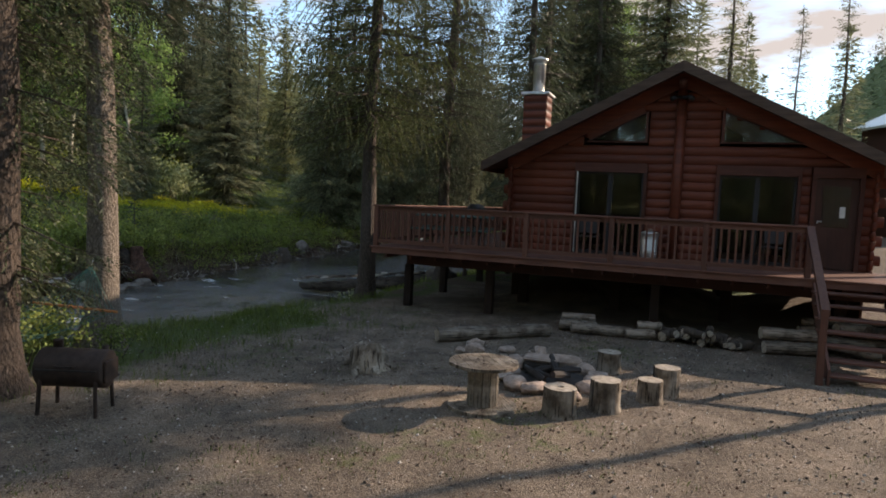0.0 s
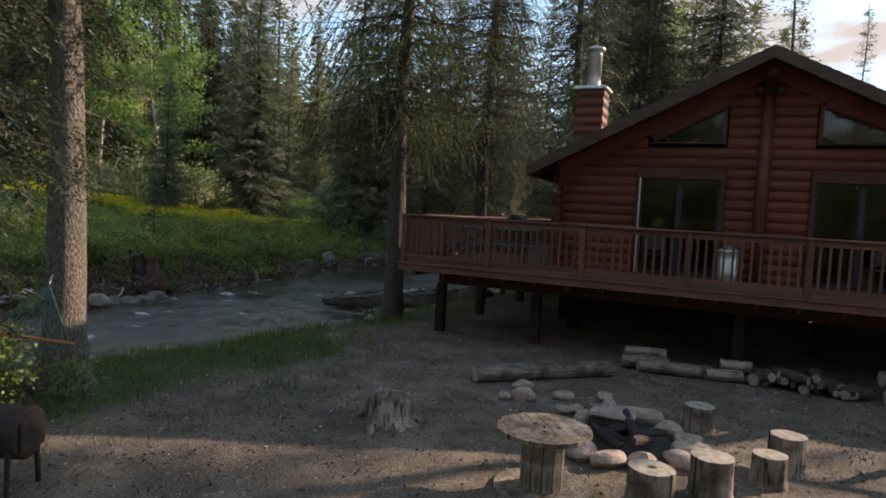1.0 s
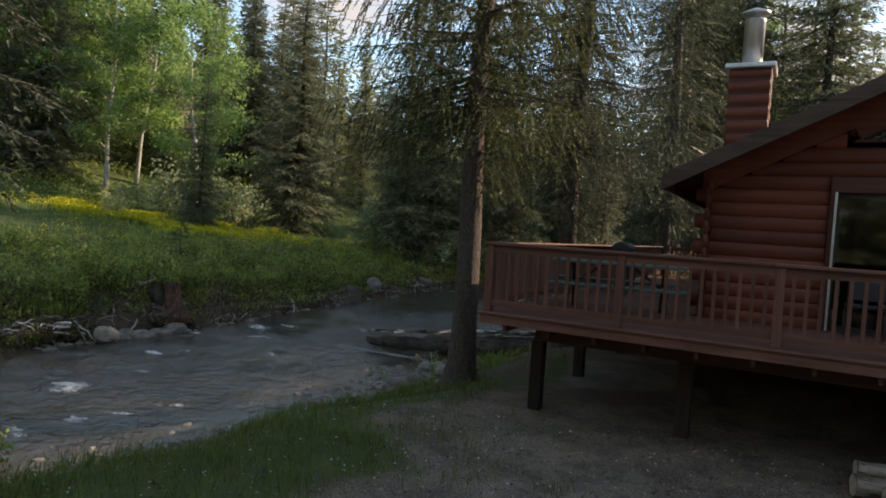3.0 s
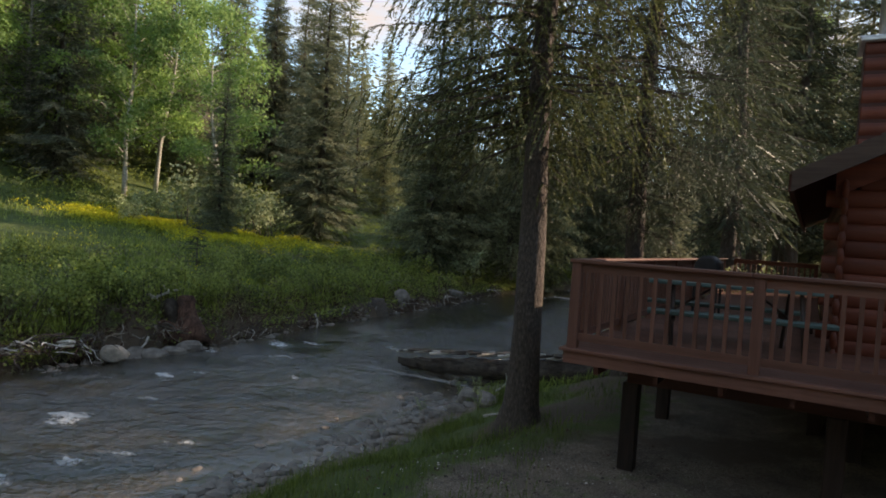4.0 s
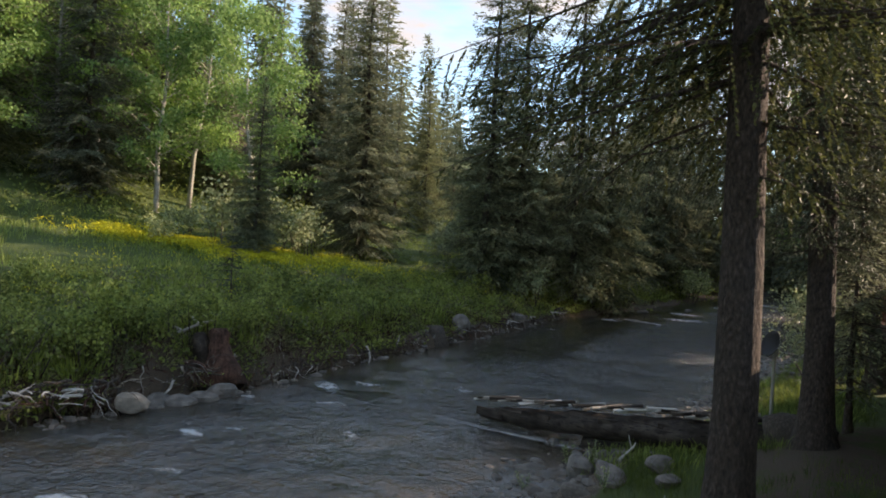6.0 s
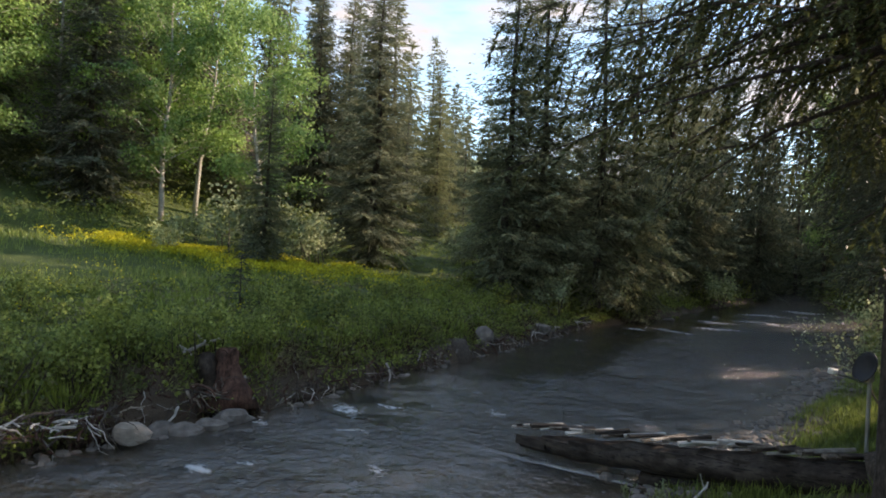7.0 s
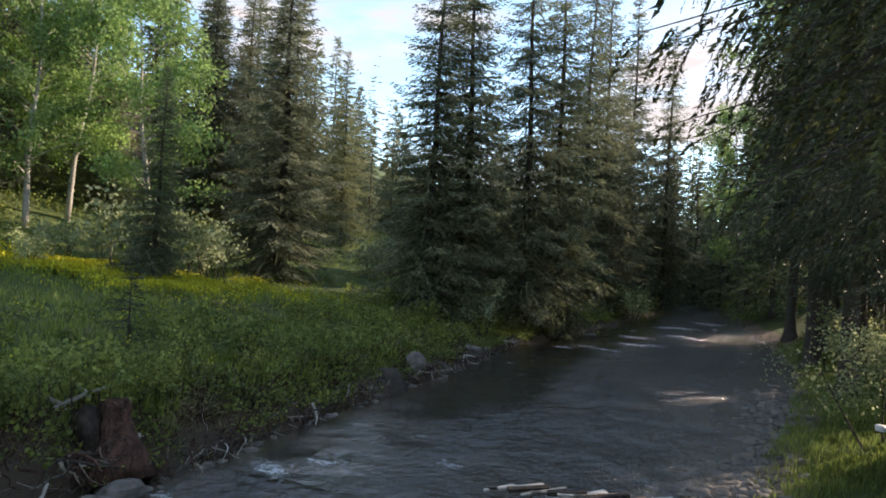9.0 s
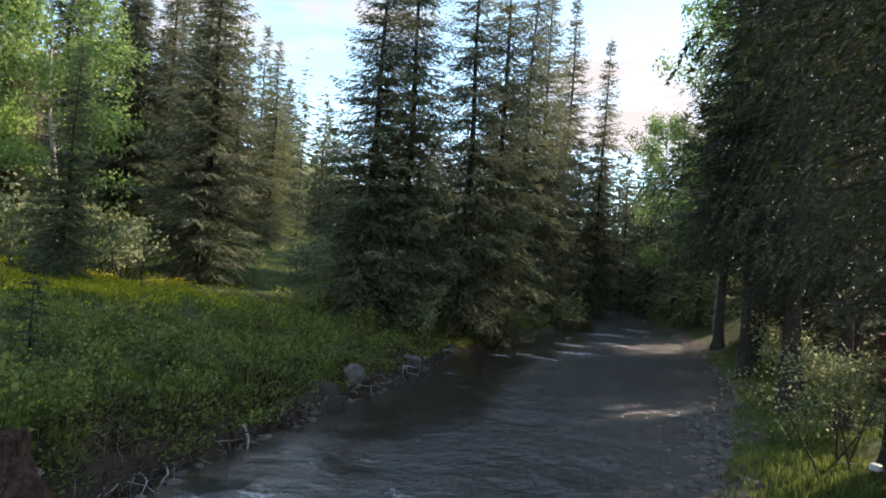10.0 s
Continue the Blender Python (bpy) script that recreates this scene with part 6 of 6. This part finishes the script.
part("wall", Shape().box(-4, -3, -1, 4, 3, 10.6), "trim", hut)
part("roof", Shape().prism([(-4.8, 10.4), (0, 12.9), (4.8, 10.4), (4.8, 10.2), (0, 12.7), (-4.8, 10.2)], -3.6, 3.6), "galv", hut, "pale grey metal roof")


# sprigs and sticks on the shore
def weed(x, y, h, seed):
    r = np.random.default_rng(seed)
    w = thing("weed", (x, y, lz(x, y) - 0.02), "thin shore weed with small whitish flower heads", "plant", "shore weeds")
    for k in range(4):
        a, lean = r.uniform(0, 6.28), r.uniform(0.1, 0.45)
        pts = [Vector((math.cos(a) * lean * h * u * u, math.sin(a) * lean * h * u * u, h * u * (1 - 0.1 * u))) for u in (0, 0.35, 0.7, 1.0)]
        stem = part("stem", Shape().tube(pts, [0.006, 0.005, 0.004, 0.002], 5), "grass", w)
        t = r.uniform(0.25, 1.0, 26)
        base = np.array([pts[0].lerp(pts[3], float(u)) for u in t]) + r.normal(size=(26, 3)) * 0.012
        put("leaves", quads("leaves", blades(base, unit(r.normal(size=(26, 3)) + np.array([0, 0, 0.4])), r.uniform(0.03, 0.07, 26), np.full(26, 0.011), r, 0.3)), "pale_leaf", w)


def stick(x, y, z, turn, length, tilt, label):
    s = thing("driftwood_stick", (x, y, z), label, "driftwood", "loose sticks", turn)
    part("stem", Shape().tube([(-length / 2, 0, 0), (-length / 6, 0.03, 0.03), (length / 4, -0.02, 0.05 + tilt * 0.6), (length / 2, 0.03, 0.02 + tilt)], [0.028, 0.026, 0.02, 0.01], 7, True, 0.1, rr), "drift", s, "", None, True)
    part("twig", Shape().tube([(length / 5, 0, 0.05 + tilt * 0.5), (length / 3, 0.12, 0.14 + tilt)], [0.012, 0.005], 5), "drift", s)


for x, y, h, seed in ((-10.7, 17.9, 0.5, 301), (-10.2, 17.7, 0.6, 302), (-9.6, 16.6, 0.45, 303), (-10.9, 16.6, 0.4, 304)):
    weed(x, y, h, seed)
for x, y, turn, length, tilt in ((-9.68, 18.05, 70, 0.5, 0.2), (-8.63, 15.61, 40, 0.7, 0.03), (-6.45, 24.8, -30, 0.9, 0.12)):
    stick(x, y, max(lz(x, y), float(water_z(y))) + 0.04, turn, length, tilt, "bleached driftwood stick lying on the shore stones")


# ---- low growth, stones and litter ----
def near_d(x, y):
    return x - np.interp(y, nb_y, nb_x)


def far_d(x, y):
    return np.interp(y, fb_y, fb_x) - x


def tufts(name, xs, ys, heights, widths, per, spread, seed, mat, label, category, droop=0.5):
    """Grass: bent blades standing in tufts."""
    r = np.random.default_rng(seed)
    x = np.repeat(xs, per) + r.normal(size=len(xs) * per) * spread
    y = np.repeat(ys, per) + r.normal(size=len(xs) * per) * spread
    z = land(x, y) - 0.02
    h = np.repeat(heights, per) * r.uniform(0.5, 1.15, len(x))
    w = np.repeat(widths, per)
    a = r.uniform(0, 6.283, len(x))
    tilt = r.uniform(0.05, droop, len(x))
    lean_v = np.stack([np.cos(a) * tilt, np.sin(a) * tilt, np.ones(len(x))], 1)
    side = np.stack([-np.sin(a + 0.6), np.cos(a + 0.6), np.zeros(len(x))], 1) * w[:, None]
    base = np.stack([x, y, z], 1)
    mid = base + lean_v * (h * 0.55)[:, None]
    tip = base + lean_v * h[:, None] + np.stack([np.cos(a), np.sin(a), -0.4 * np.ones(len(x))], 1) * (h * tilt * 0.7)[:, None]
    v = np.stack([base - side * 0.6, mid - side, tip, mid + side], 1)
    ob = put(name, quads(name, v), mat)
    return tagged(ob, label, category, kind="stuff")


r = np.random.default_rng(77)
# long grass down the slope on the cabin's side
x, y = r.uniform(-13, -4, 9000), r.uniform(-2, 30, 9000)
d = near_d(x, y)
dens = smooth(0.9, 1.7, d) * (1 - smooth(2.8, 6.8, d - 1.0 * (y < 9.5) + 0.6 * wave(x, y, 0.9, 2))) * (0.45 + 0.55 * smooth(-0.5, 0.3, wave(x, y, 1.4, 1))) * (1 - 0.8 * smooth(11.5, 13.5, y) * smooth(-0.35, 0.25, wave(x, y, 1.2, 6)))
keep = (r.uniform(0, 1, 9000) < dens) & ~((x > -6.2) & (y > 10.8))
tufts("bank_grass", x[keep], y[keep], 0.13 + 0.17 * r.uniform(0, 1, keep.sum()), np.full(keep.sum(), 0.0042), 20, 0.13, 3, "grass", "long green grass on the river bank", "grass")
y = r.uniform(17.5, 44, 1800)
x = np.interp(y, nb_y, nb_x) + r.uniform(0.45, 3.6, 1800)
keep = ~((x > -6.3) & (y < 26.3))
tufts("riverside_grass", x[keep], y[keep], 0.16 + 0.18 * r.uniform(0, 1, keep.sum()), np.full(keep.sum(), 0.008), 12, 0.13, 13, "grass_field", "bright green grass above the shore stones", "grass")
# thin grass in the yard
x, y = r.uniform(-8, 5, 2600), r.uniform(-1, 11, 2600)
keep = (r.uniform(0, 1, 2600) < 0.75 * smooth(0.3, 0.9, wave(x, y, 0.8, 4)) + 0.04) & (near_d(x, y) > 3.8)
tufts("yard_grass", x[keep], y[keep], 0.05 + 0.06 * r.uniform(0, 1, keep.sum()), np.full(keep.sum(), 0.004), 8, 0.09, 4, "grass", "thin short grass growing through the gravel", "grass")
# the meadow
x, y = r.uniform(-48, -18, 13000), r.uniform(2, 60, 13000)
d = far_d(x, y)
keep = (d > 1.3) & (d < 25) & (r.uniform(0, 1, 13000) < np.clip(1.25 - d / 30, 0, 1))
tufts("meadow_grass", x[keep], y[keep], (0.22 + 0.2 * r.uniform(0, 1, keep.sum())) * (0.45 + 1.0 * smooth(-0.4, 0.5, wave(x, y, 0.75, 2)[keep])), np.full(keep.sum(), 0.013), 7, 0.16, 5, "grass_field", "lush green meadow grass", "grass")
# yellow flowers in a drift across the meadow
t = r.uniform(0, 1, 3400)
x = np.interp(t, [0, 0.2, 0.42, 0.7, 1.0], [-26.4, -28.3, -30.2, -33.2, -37.0]) + r.normal(size=3400) * 1.3
y = np.interp(t, [0, 0.2, 0.42, 0.7, 1.0], [31.4, 28.6, 27.0, 25.5, 24.3]) + r.normal(size=3400) * 1.1
keep = r.uniform(0, 1, 3400) < 0.12 + 0.88 * smooth(-0.2, 0.5, wave(x, y, 1.3, 3))
x, y = x[keep], y[keep]
tufts("flower_stems", x, y, np.full(len(x), 0.42), np.full(len(x), 0.02), 4, 0.08, 6, "grass_field", "green stems and leaves of meadow flowers", "flowers", 0.3)
n = len(x) * 8
fx, fy = np.repeat(x, 8) + r.normal(size=n) * 0.16, np.repeat(y, 8) + r.normal(size=n) * 0.16
base = np.stack([fx, fy, land(fx, fy) + r.uniform(0.28, 0.5, n)], 1)
way = unit(r.normal(size=(n, 3)) + np.array([0, 0, 0.8]))
fl = put("meadow_flowers", quads("meadow_flowers", blades(base, way, r.uniform(0.07, 0.12, n), np.full(n, 0.034), r, 0.2)), "flower")
tagged(fl, "drift of yellow meadow flowers", "flowers", kind="stuff")
# scattered yellow heads nearer the bank
m = 900
x, y = r.uniform(-34, -19.5, m), r.uniform(10, 46, m)
keep = (far_d(x, y) > 1.2) & (far_d(x, y) < 16) & (r.uniform(0, 1, m) < smooth(-0.2, 0.6, wave(x, y, 0.5, 6)))
x, y = x[keep], y[keep]
n = len(x) * 4
fx, fy = np.repeat(x, 4) + r.normal(size=n) * 0.12, np.repeat(y, 4) + r.normal(size=n) * 0.12
base = np.stack([fx, fy, land(fx, fy) + r.uniform(0.25, 0.55, n)], 1)
fl2 = put("bank_flowers", quads("bank_flowers", blades(base, unit(r.normal(size=(n, 3)) + np.array([0, 0, 0.8])), r.uniform(0.05, 0.09, n), np.full(n, 0.022), r, 0.2)), "flower")
tagged(fl2, "scattered small yellow flowers above the bank", "flowers", kind="stuff")

# leafy undergrowth that covers the meadow's bank
y = r.uniform(4, 52, 3000)
x = np.interp(y, fb_y, fb_x) - 0.75 - 8.0 * r.uniform(0, 1, 3000) ** 1.4
kind_of = wave(x, y, 0.9, 5) + r.normal(size=len(x)) * 0.4
for name, mat, lo, hi, per, slim, label in (("bank_undergrowth", "bush_leaf", -9, 0.1, 58, 0.34, "leafy green mounds of undergrowth on the river bank"), ("bank_sage", "sage_leaf", 0.1, 0.8, 52, 0.26, "grey-green sage-like herbs on the river bank"), ("bank_tall_grass", "grass_field", 0.8, 9, 34, 0.05, "tall light green grass on the river bank")):
    pick = (kind_of > lo) & (kind_of <= hi)
    if slim > 0.1:
        pick &= r.uniform(0, 1, len(x)) < 0.66
    n = pick.sum() * per
    rad = np.repeat(0.16 + 0.42 * r.uniform(0, 1, pick.sum()) ** 1.8, per)
    d3 = unit(r.normal(size=(n, 3)))
    d3[:, 2] = np.abs(d3[:, 2])
    if slim > 0.1:
        off = d3 * (rad * r.uniform(0.6, 1.08, n))[:, None]
        size = r.uniform(0.06, 0.15, n)
        way = unit(d3 * 0.8 + r.normal(size=(n, 3)) * 0.6)
    else:
        off = d3 * np.array([1, 1, 0.1]) * (rad * 0.8)[:, None]
        size = r.uniform(0.2, 0.5, n)
        way = unit(d3 * np.array([0.35, 0.35, 0]) + r.normal(size=(n, 3)) * 0.12 + np.array([0, 0, 1.0]))
    cx, cy = np.repeat(x[pick], per) + off[:, 0], np.repeat(y[pick], per) + off[:, 1]
    und = put(name, quads(name, blades(np.stack([cx, cy, land(cx, cy) + off[:, 2]], 1), way, size, np.maximum(size * slim, 0.012), r, 0.5)), mat)
    tagged(und, label, "undergrowth", kind="stuff")
y = r.uniform(6, 48, 1250)
x = np.interp(y, fb_y, fb_x) - r.uniform(0.12, 1.1, 1250)
keep = wave(x, y, 1.1, 3) > -0.45
x, y = x[keep], y[keep]
n = len(x) * 26
cx, cy = np.repeat(x, 26) + r.normal(size=n) * 0.13, np.repeat(y, 26) + r.normal(size=n) * 0.2
cz = np.maximum(land(cx, cy), water_z(cy) + 0.28) + r.uniform(-0.08, 0.24, n)
size = r.uniform(0.06, 0.12, n)
und3 = put("bank_fringe", quads("bank_fringe", blades(np.stack([cx, cy, cz], 1), unit(r.normal(size=(n, 3)) + np.array([0.3, 0, -0.2])), size, size * 0.3, r, 0.5)), "bush_leaf")
tagged(und3, "leaves and grass hanging over the cut bank", "undergrowth", kind="stuff")
# dry stalks and low herbs on the face of the cut bank
y = r.uniform(8, 46, 1500)
x = np.interp(y, fb_y, fb_x) - 0.1 - 1.7 * r.uniform(0, 1, 1500)
for name, mat, part_of, label in (("bank_dry_stalks", "rot_wood", slice(0, 800), "dry brown stalks and rootlets on the cut bank"), ("bank_herbs", "sage_leaf", slice(800, 1500), "low grey-green herbs on the cut bank")):
    n = len(x[part_of]) * 24
    cx, cy = np.repeat(x[part_of], 24) + r.normal(size=n) * 0.12, np.repeat(y[part_of], 24) + r.normal(size=n) * 0.16
    size = r.uniform(0.08, 0.26, n)
    brush = put(name, quads(name, blades(np.stack([cx, cy, land(cx, cy) + r.uniform(-0.02, 0.10, n)], 1), unit(r.normal(size=(n, 3)) * 0.7 + np.array([0.35, 0, 0.5])), size, np.maximum(size * 0.07, 0.009), r, 0.5)), mat)
    tagged(brush, label, "undergrowth", kind="stuff")
# undergrowth below the hillside forest
x, y = r.uniform(-58, -38, 800), r.uniform(12, 70, 800)
d = far_d(x, y)
keep = (d > 18) & (d < 38)
x, y = x[keep], y[keep]
y2 = r.uniform(54, 78, 380)
x2 = np.interp(y2, nb_y, nb_x) + 0.6 + 7 * r.uniform(0, 1, 380) ** 1.2
y3 = r.uniform(44, 70, 160)
x3 = np.interp(y3, fb_y, fb_x) - 0.3 - 5 * r.uniform(0, 1, 160)
x, y = np.concatenate([x, x2, x3]), np.concatenate([y, y2, y3])
n = len(x) * 30
hgt = np.repeat(0.4 + 0.9 * r.uniform(0, 1, len(x)), 30)
cx, cy = np.repeat(x, 30) + r.normal(size=n) * 0.5, np.repeat(y, 30) + r.normal(size=n) * 0.5
cz = land(cx, cy) + hgt * r.uniform(0.05, 1.1, n)
size = r.uniform(0.12, 0.24, n)
und2 = put("forest_undergrowth", quads("forest_undergrowth", blades(np.stack([cx, cy, cz], 1), unit(r.normal(size=(n, 3)) + np.array([0, 0, 0.3])), size, size * 0.36, r, 0.5)), "bush_leaf")
tagged(und2, "green bushes under the hillside trees", "undergrowth", kind="stuff")

# single bushes
BUSHES = [broadleaf(1.0, 0.6, 0.1, 20, 600, 81, 0.02, 0.11, 0.8, (0, 0), 6), broadleaf(1.0, 0.7, 0.1, 20, 560, 82, 0.02, 0.10, 0.6, (0, 0), 5), broadleaf(1.0, 0.5, 0.15, 18, 520, 83, 0.018, 0.10, 0.9, (0, 0), 5)]
q = random.Random(31)
for k in range(48):
    y = q.uniform(8, 47)
    d = 0.8 + 5.0 * q.random() ** 1.5
    x = float(np.interp(y, fb_y, fb_x)) - d
    plant_tree("bush", BUSHES[k % 3], ("dark_bark", "bush_leaf"), x, y, "low leafy green bush on the meadow bank", "bush", "bank bushes", q.uniform(0, 360), q.uniform(0.5, 0.9))
for k in range(12):
    y = 12.5 + 1.05 * k + q.uniform(-0.3, 0.3)
    x = float(np.interp(y, fb_y, fb_x)) - q.uniform(0.9, 2.6)
    plant_tree("bush", BUSHES[k % 3], ("dark_bark", "bush_leaf" if k % 3 else "sage_leaf"), x, y, "low leafy bush above the cut bank", "bush", "bank bushes", q.uniform(0, 360), q.uniform(0.6, 1.0))
WILLOW = broadleaf(1.0, 0.62, 0.15, 22, 950, 84, 0.02, 0.10, 0.9, (0, 0), 6)
for x, y, s in [(-31.8, 30.2, 2.0), (-30.4, 31.4, 1.7), (-32.5, 28.4, 2.2), (-29.8, 44.5, 1.8), (-28.6, 45.6, 1.7), (-26.8, 44.0, 1.3), (-33.6, 34.5, 1.4), (-24.2, 42, 1.2), (-37.5, 29, 1.2), (-34, 25, 1.0), (-22, 38.2, 1.3), (-19.4, 35.0, 1.2), (-18.6, 39.5, 1.4), (-6.2, 36, 1.5), (-15.6, 50.5, 1.6)]:
    plant_tree("willow_shrub", WILLOW, ("dark_bark", "pale_leaf"), x, y, "pale grey-green willow shrub", "shrub", "willow shrubs", (x * 37) % 360, s)
SHRUB = broadleaf(2.0, 1.15, 0.8, 30, 6000, 85, 0.025, 0.062, 0.35, (0, 0), 5)
plant_tree("riverside_shrub", SHRUB, ("dark_bark", "pale_leaf"), -7.0, 25.0, "small many-stemmed shrub with pale sunlit leaves", "shrub")
plant_tree("young_spruce", spruce(5.2, 0.85, 0.9, 24, 6, 92, 0.05, 0.25, node=0.11, step=0.04, blade=0.09, width=0.03), ("dark_bark", "needles_blue"), -6.45, 19.0, "young blue-green spruce beside the tall trunk", "tree")
plant_tree("young_spruce", spruce(2.5, 0.55, 0.45, 11, 4, 91, 0.028, 0.15, (0, 0), 0.1, None, 0.10, 0.06, 0.11, 0.026, 0.1), ("dark_bark", "needles_shaded"), -23.3, 20.75, "tiny thin young spruce on the meadow", "tree")
for k, (x, y, s) in enumerate([(-7.9, 4.3, 0.55), (-7.2, 4.0, 0.5), (-8.3, 4.9, 0.6), (-6.9, 4.9, 0.4), (-8.6, 3.6, 0.5), (-9.2, 6.4, 0.5)]):
    plant_tree("bush", BUSHES[k % 3], ("dark_bark", "bush_leaf"), x, y, "low leafy bush at the foot of the spruce", "bush", "yard bushes", 60 * k, s)


def pebbles(name, x, y, size, seed, mat, label, category, lift=0.25, z=None):
    """Small six-cornered stones or cones, all different."""
    rg = np.random.default_rng(seed)
    n = len(x)
    k = np.array([(1, 0, 0), (0, 1, 0), (-1, 0, 0), (0, -1, 0), (0, 0, 1), (0, 0, -1)], float)
    p = k[None] * rg.uniform(0.6, 1.3, (n, 6, 1)) * np.array([1, 0.8, 0.6])
    a = rg.uniform(0, 6.28, n)
    c, s = np.cos(a)[:, None], np.sin(a)[:, None]
    p = np.stack([p[..., 0] * c - p[..., 1] * s + 0.25 * p[..., 2], p[..., 0] * s + p[..., 1] * c, p[..., 2]], -1) * size[:, None, None]
    zz = land(x, y) if z is None else z
    p = p + np.stack([x, y, zz + size * lift], 1)[:, None]
    f = np.array([(0, 1, 4), (1, 2, 4), (2, 3, 4), (3, 0, 4), (1, 0, 5), (2, 1, 5), (3, 2, 5), (0, 3, 5)])
    me = bpy.data.meshes.new(name)
    me.from_pydata(p.reshape(-1, 3).tolist(), [], (f[None] + 6 * np.arange(n)[:, None, None]).reshape(-1, 3).tolist())
    me.update()
    ob = put(name, me, mat)
    return tagged(ob, label, category, kind="stuff")


n = 11500
x, y = r.uniform(-9, 6, n), r.uniform(-1.5, 12, n)
keep = near_d(x, y) > 3.6
pebbles("yard_gravel", x[keep], y[keep], 0.007 + 0.018 * r.uniform(0, 1, keep.sum()) ** 3, 9, "gravel", "scattered grey gravel in the yard", "gravel")
n = 5200
x, y = r.uniform(-8.5, 5, n), r.uniform(0.5, 13, n)
keep = near_d(x, y) > 2.8
pebbles("bark_litter", x[keep], y[keep], 0.008 + 0.014 * r.uniform(0, 1, keep.sum()) ** 2, 19, "rot_wood", "brown bark chips and needle litter on the yard", "litter", 0.2)
n = 2300
x, y = r.uniform(-8, 4, n), r.uniform(1, 12, n)
keep = (near_d(x, y) > 3.2)
pebbles("pine_cones", x[keep], y[keep], np.full(keep.sum(), 0.019) * r.uniform(0.5, 1.4, keep.sum()), 10, "dark_bark", "small dark spruce cones scattered over the ground", "cones", 0.5)
n = 5200
y = r.uniform(2, 50, n)
side = r.uniform(0, 1, n) < 0.82
x = np.where(side, np.interp(y, nb_y, nb_x) + r.normal(size=n) * 0.5 + 0.1, np.interp(y, fb_y, fb_x) + r.normal(size=n) * 0.16 + 0.1)
s = 0.03 + 0.13 * r.uniform(0, 1, n) ** 2.5
small = s < 0.062
pebbles("shore_stones", x[small], y[small], s[small], 12, "rock", "wet grey and brown stones along the shore", "stones", 0.2, np.maximum(land(x, y), water_z(y) - 0.05)[small])


def cobbles(name, x, y, size, z, seed, mat, label):
    """Rounded stones, each its own shape and turn, lying as one spread."""
    rg = np.random.default_rng(seed)
    forms = [rock_mesh(k, 7, 4) for k in range(500, 506)]
    v, f, at = [], [], 0
    for k in range(len(x)):
        me = forms[k % 6]
        p = np.array([q.co for q in me.vertices]) * np.array([1.5, 1.5 * rg.uniform(0.6, 1.0), 0.9 * rg.uniform(0.6, 1.0)]) * size[k] * 1.5
        a = rg.uniform(0, 6.28)
        p = np.stack([p[:, 0] * math.cos(a) - p[:, 1] * math.sin(a) + x[k], p[:, 0] * math.sin(a) + p[:, 1] * math.cos(a) + y[k], p[:, 2] + z[k] + size[k] * 0.25], 1)
        v += p.tolist()
        f += [tuple(i + at for i in poly.vertices) for poly in me.polygons]
        at += len(p)
    me = bpy.data.meshes.new(name)
    me.from_pydata(v, [], f)
    me.update()
    return tagged(put(name, me, mat), label, "stones", kind="stuff")


big = ~small & (y < 33)
cobbles("shore_cobbles", x[big], y[big], s[big], np.maximum(land(x, y), water_z(y) - 0.06)[big], 13, "rock", "rounded grey cobbles along the water's edge")
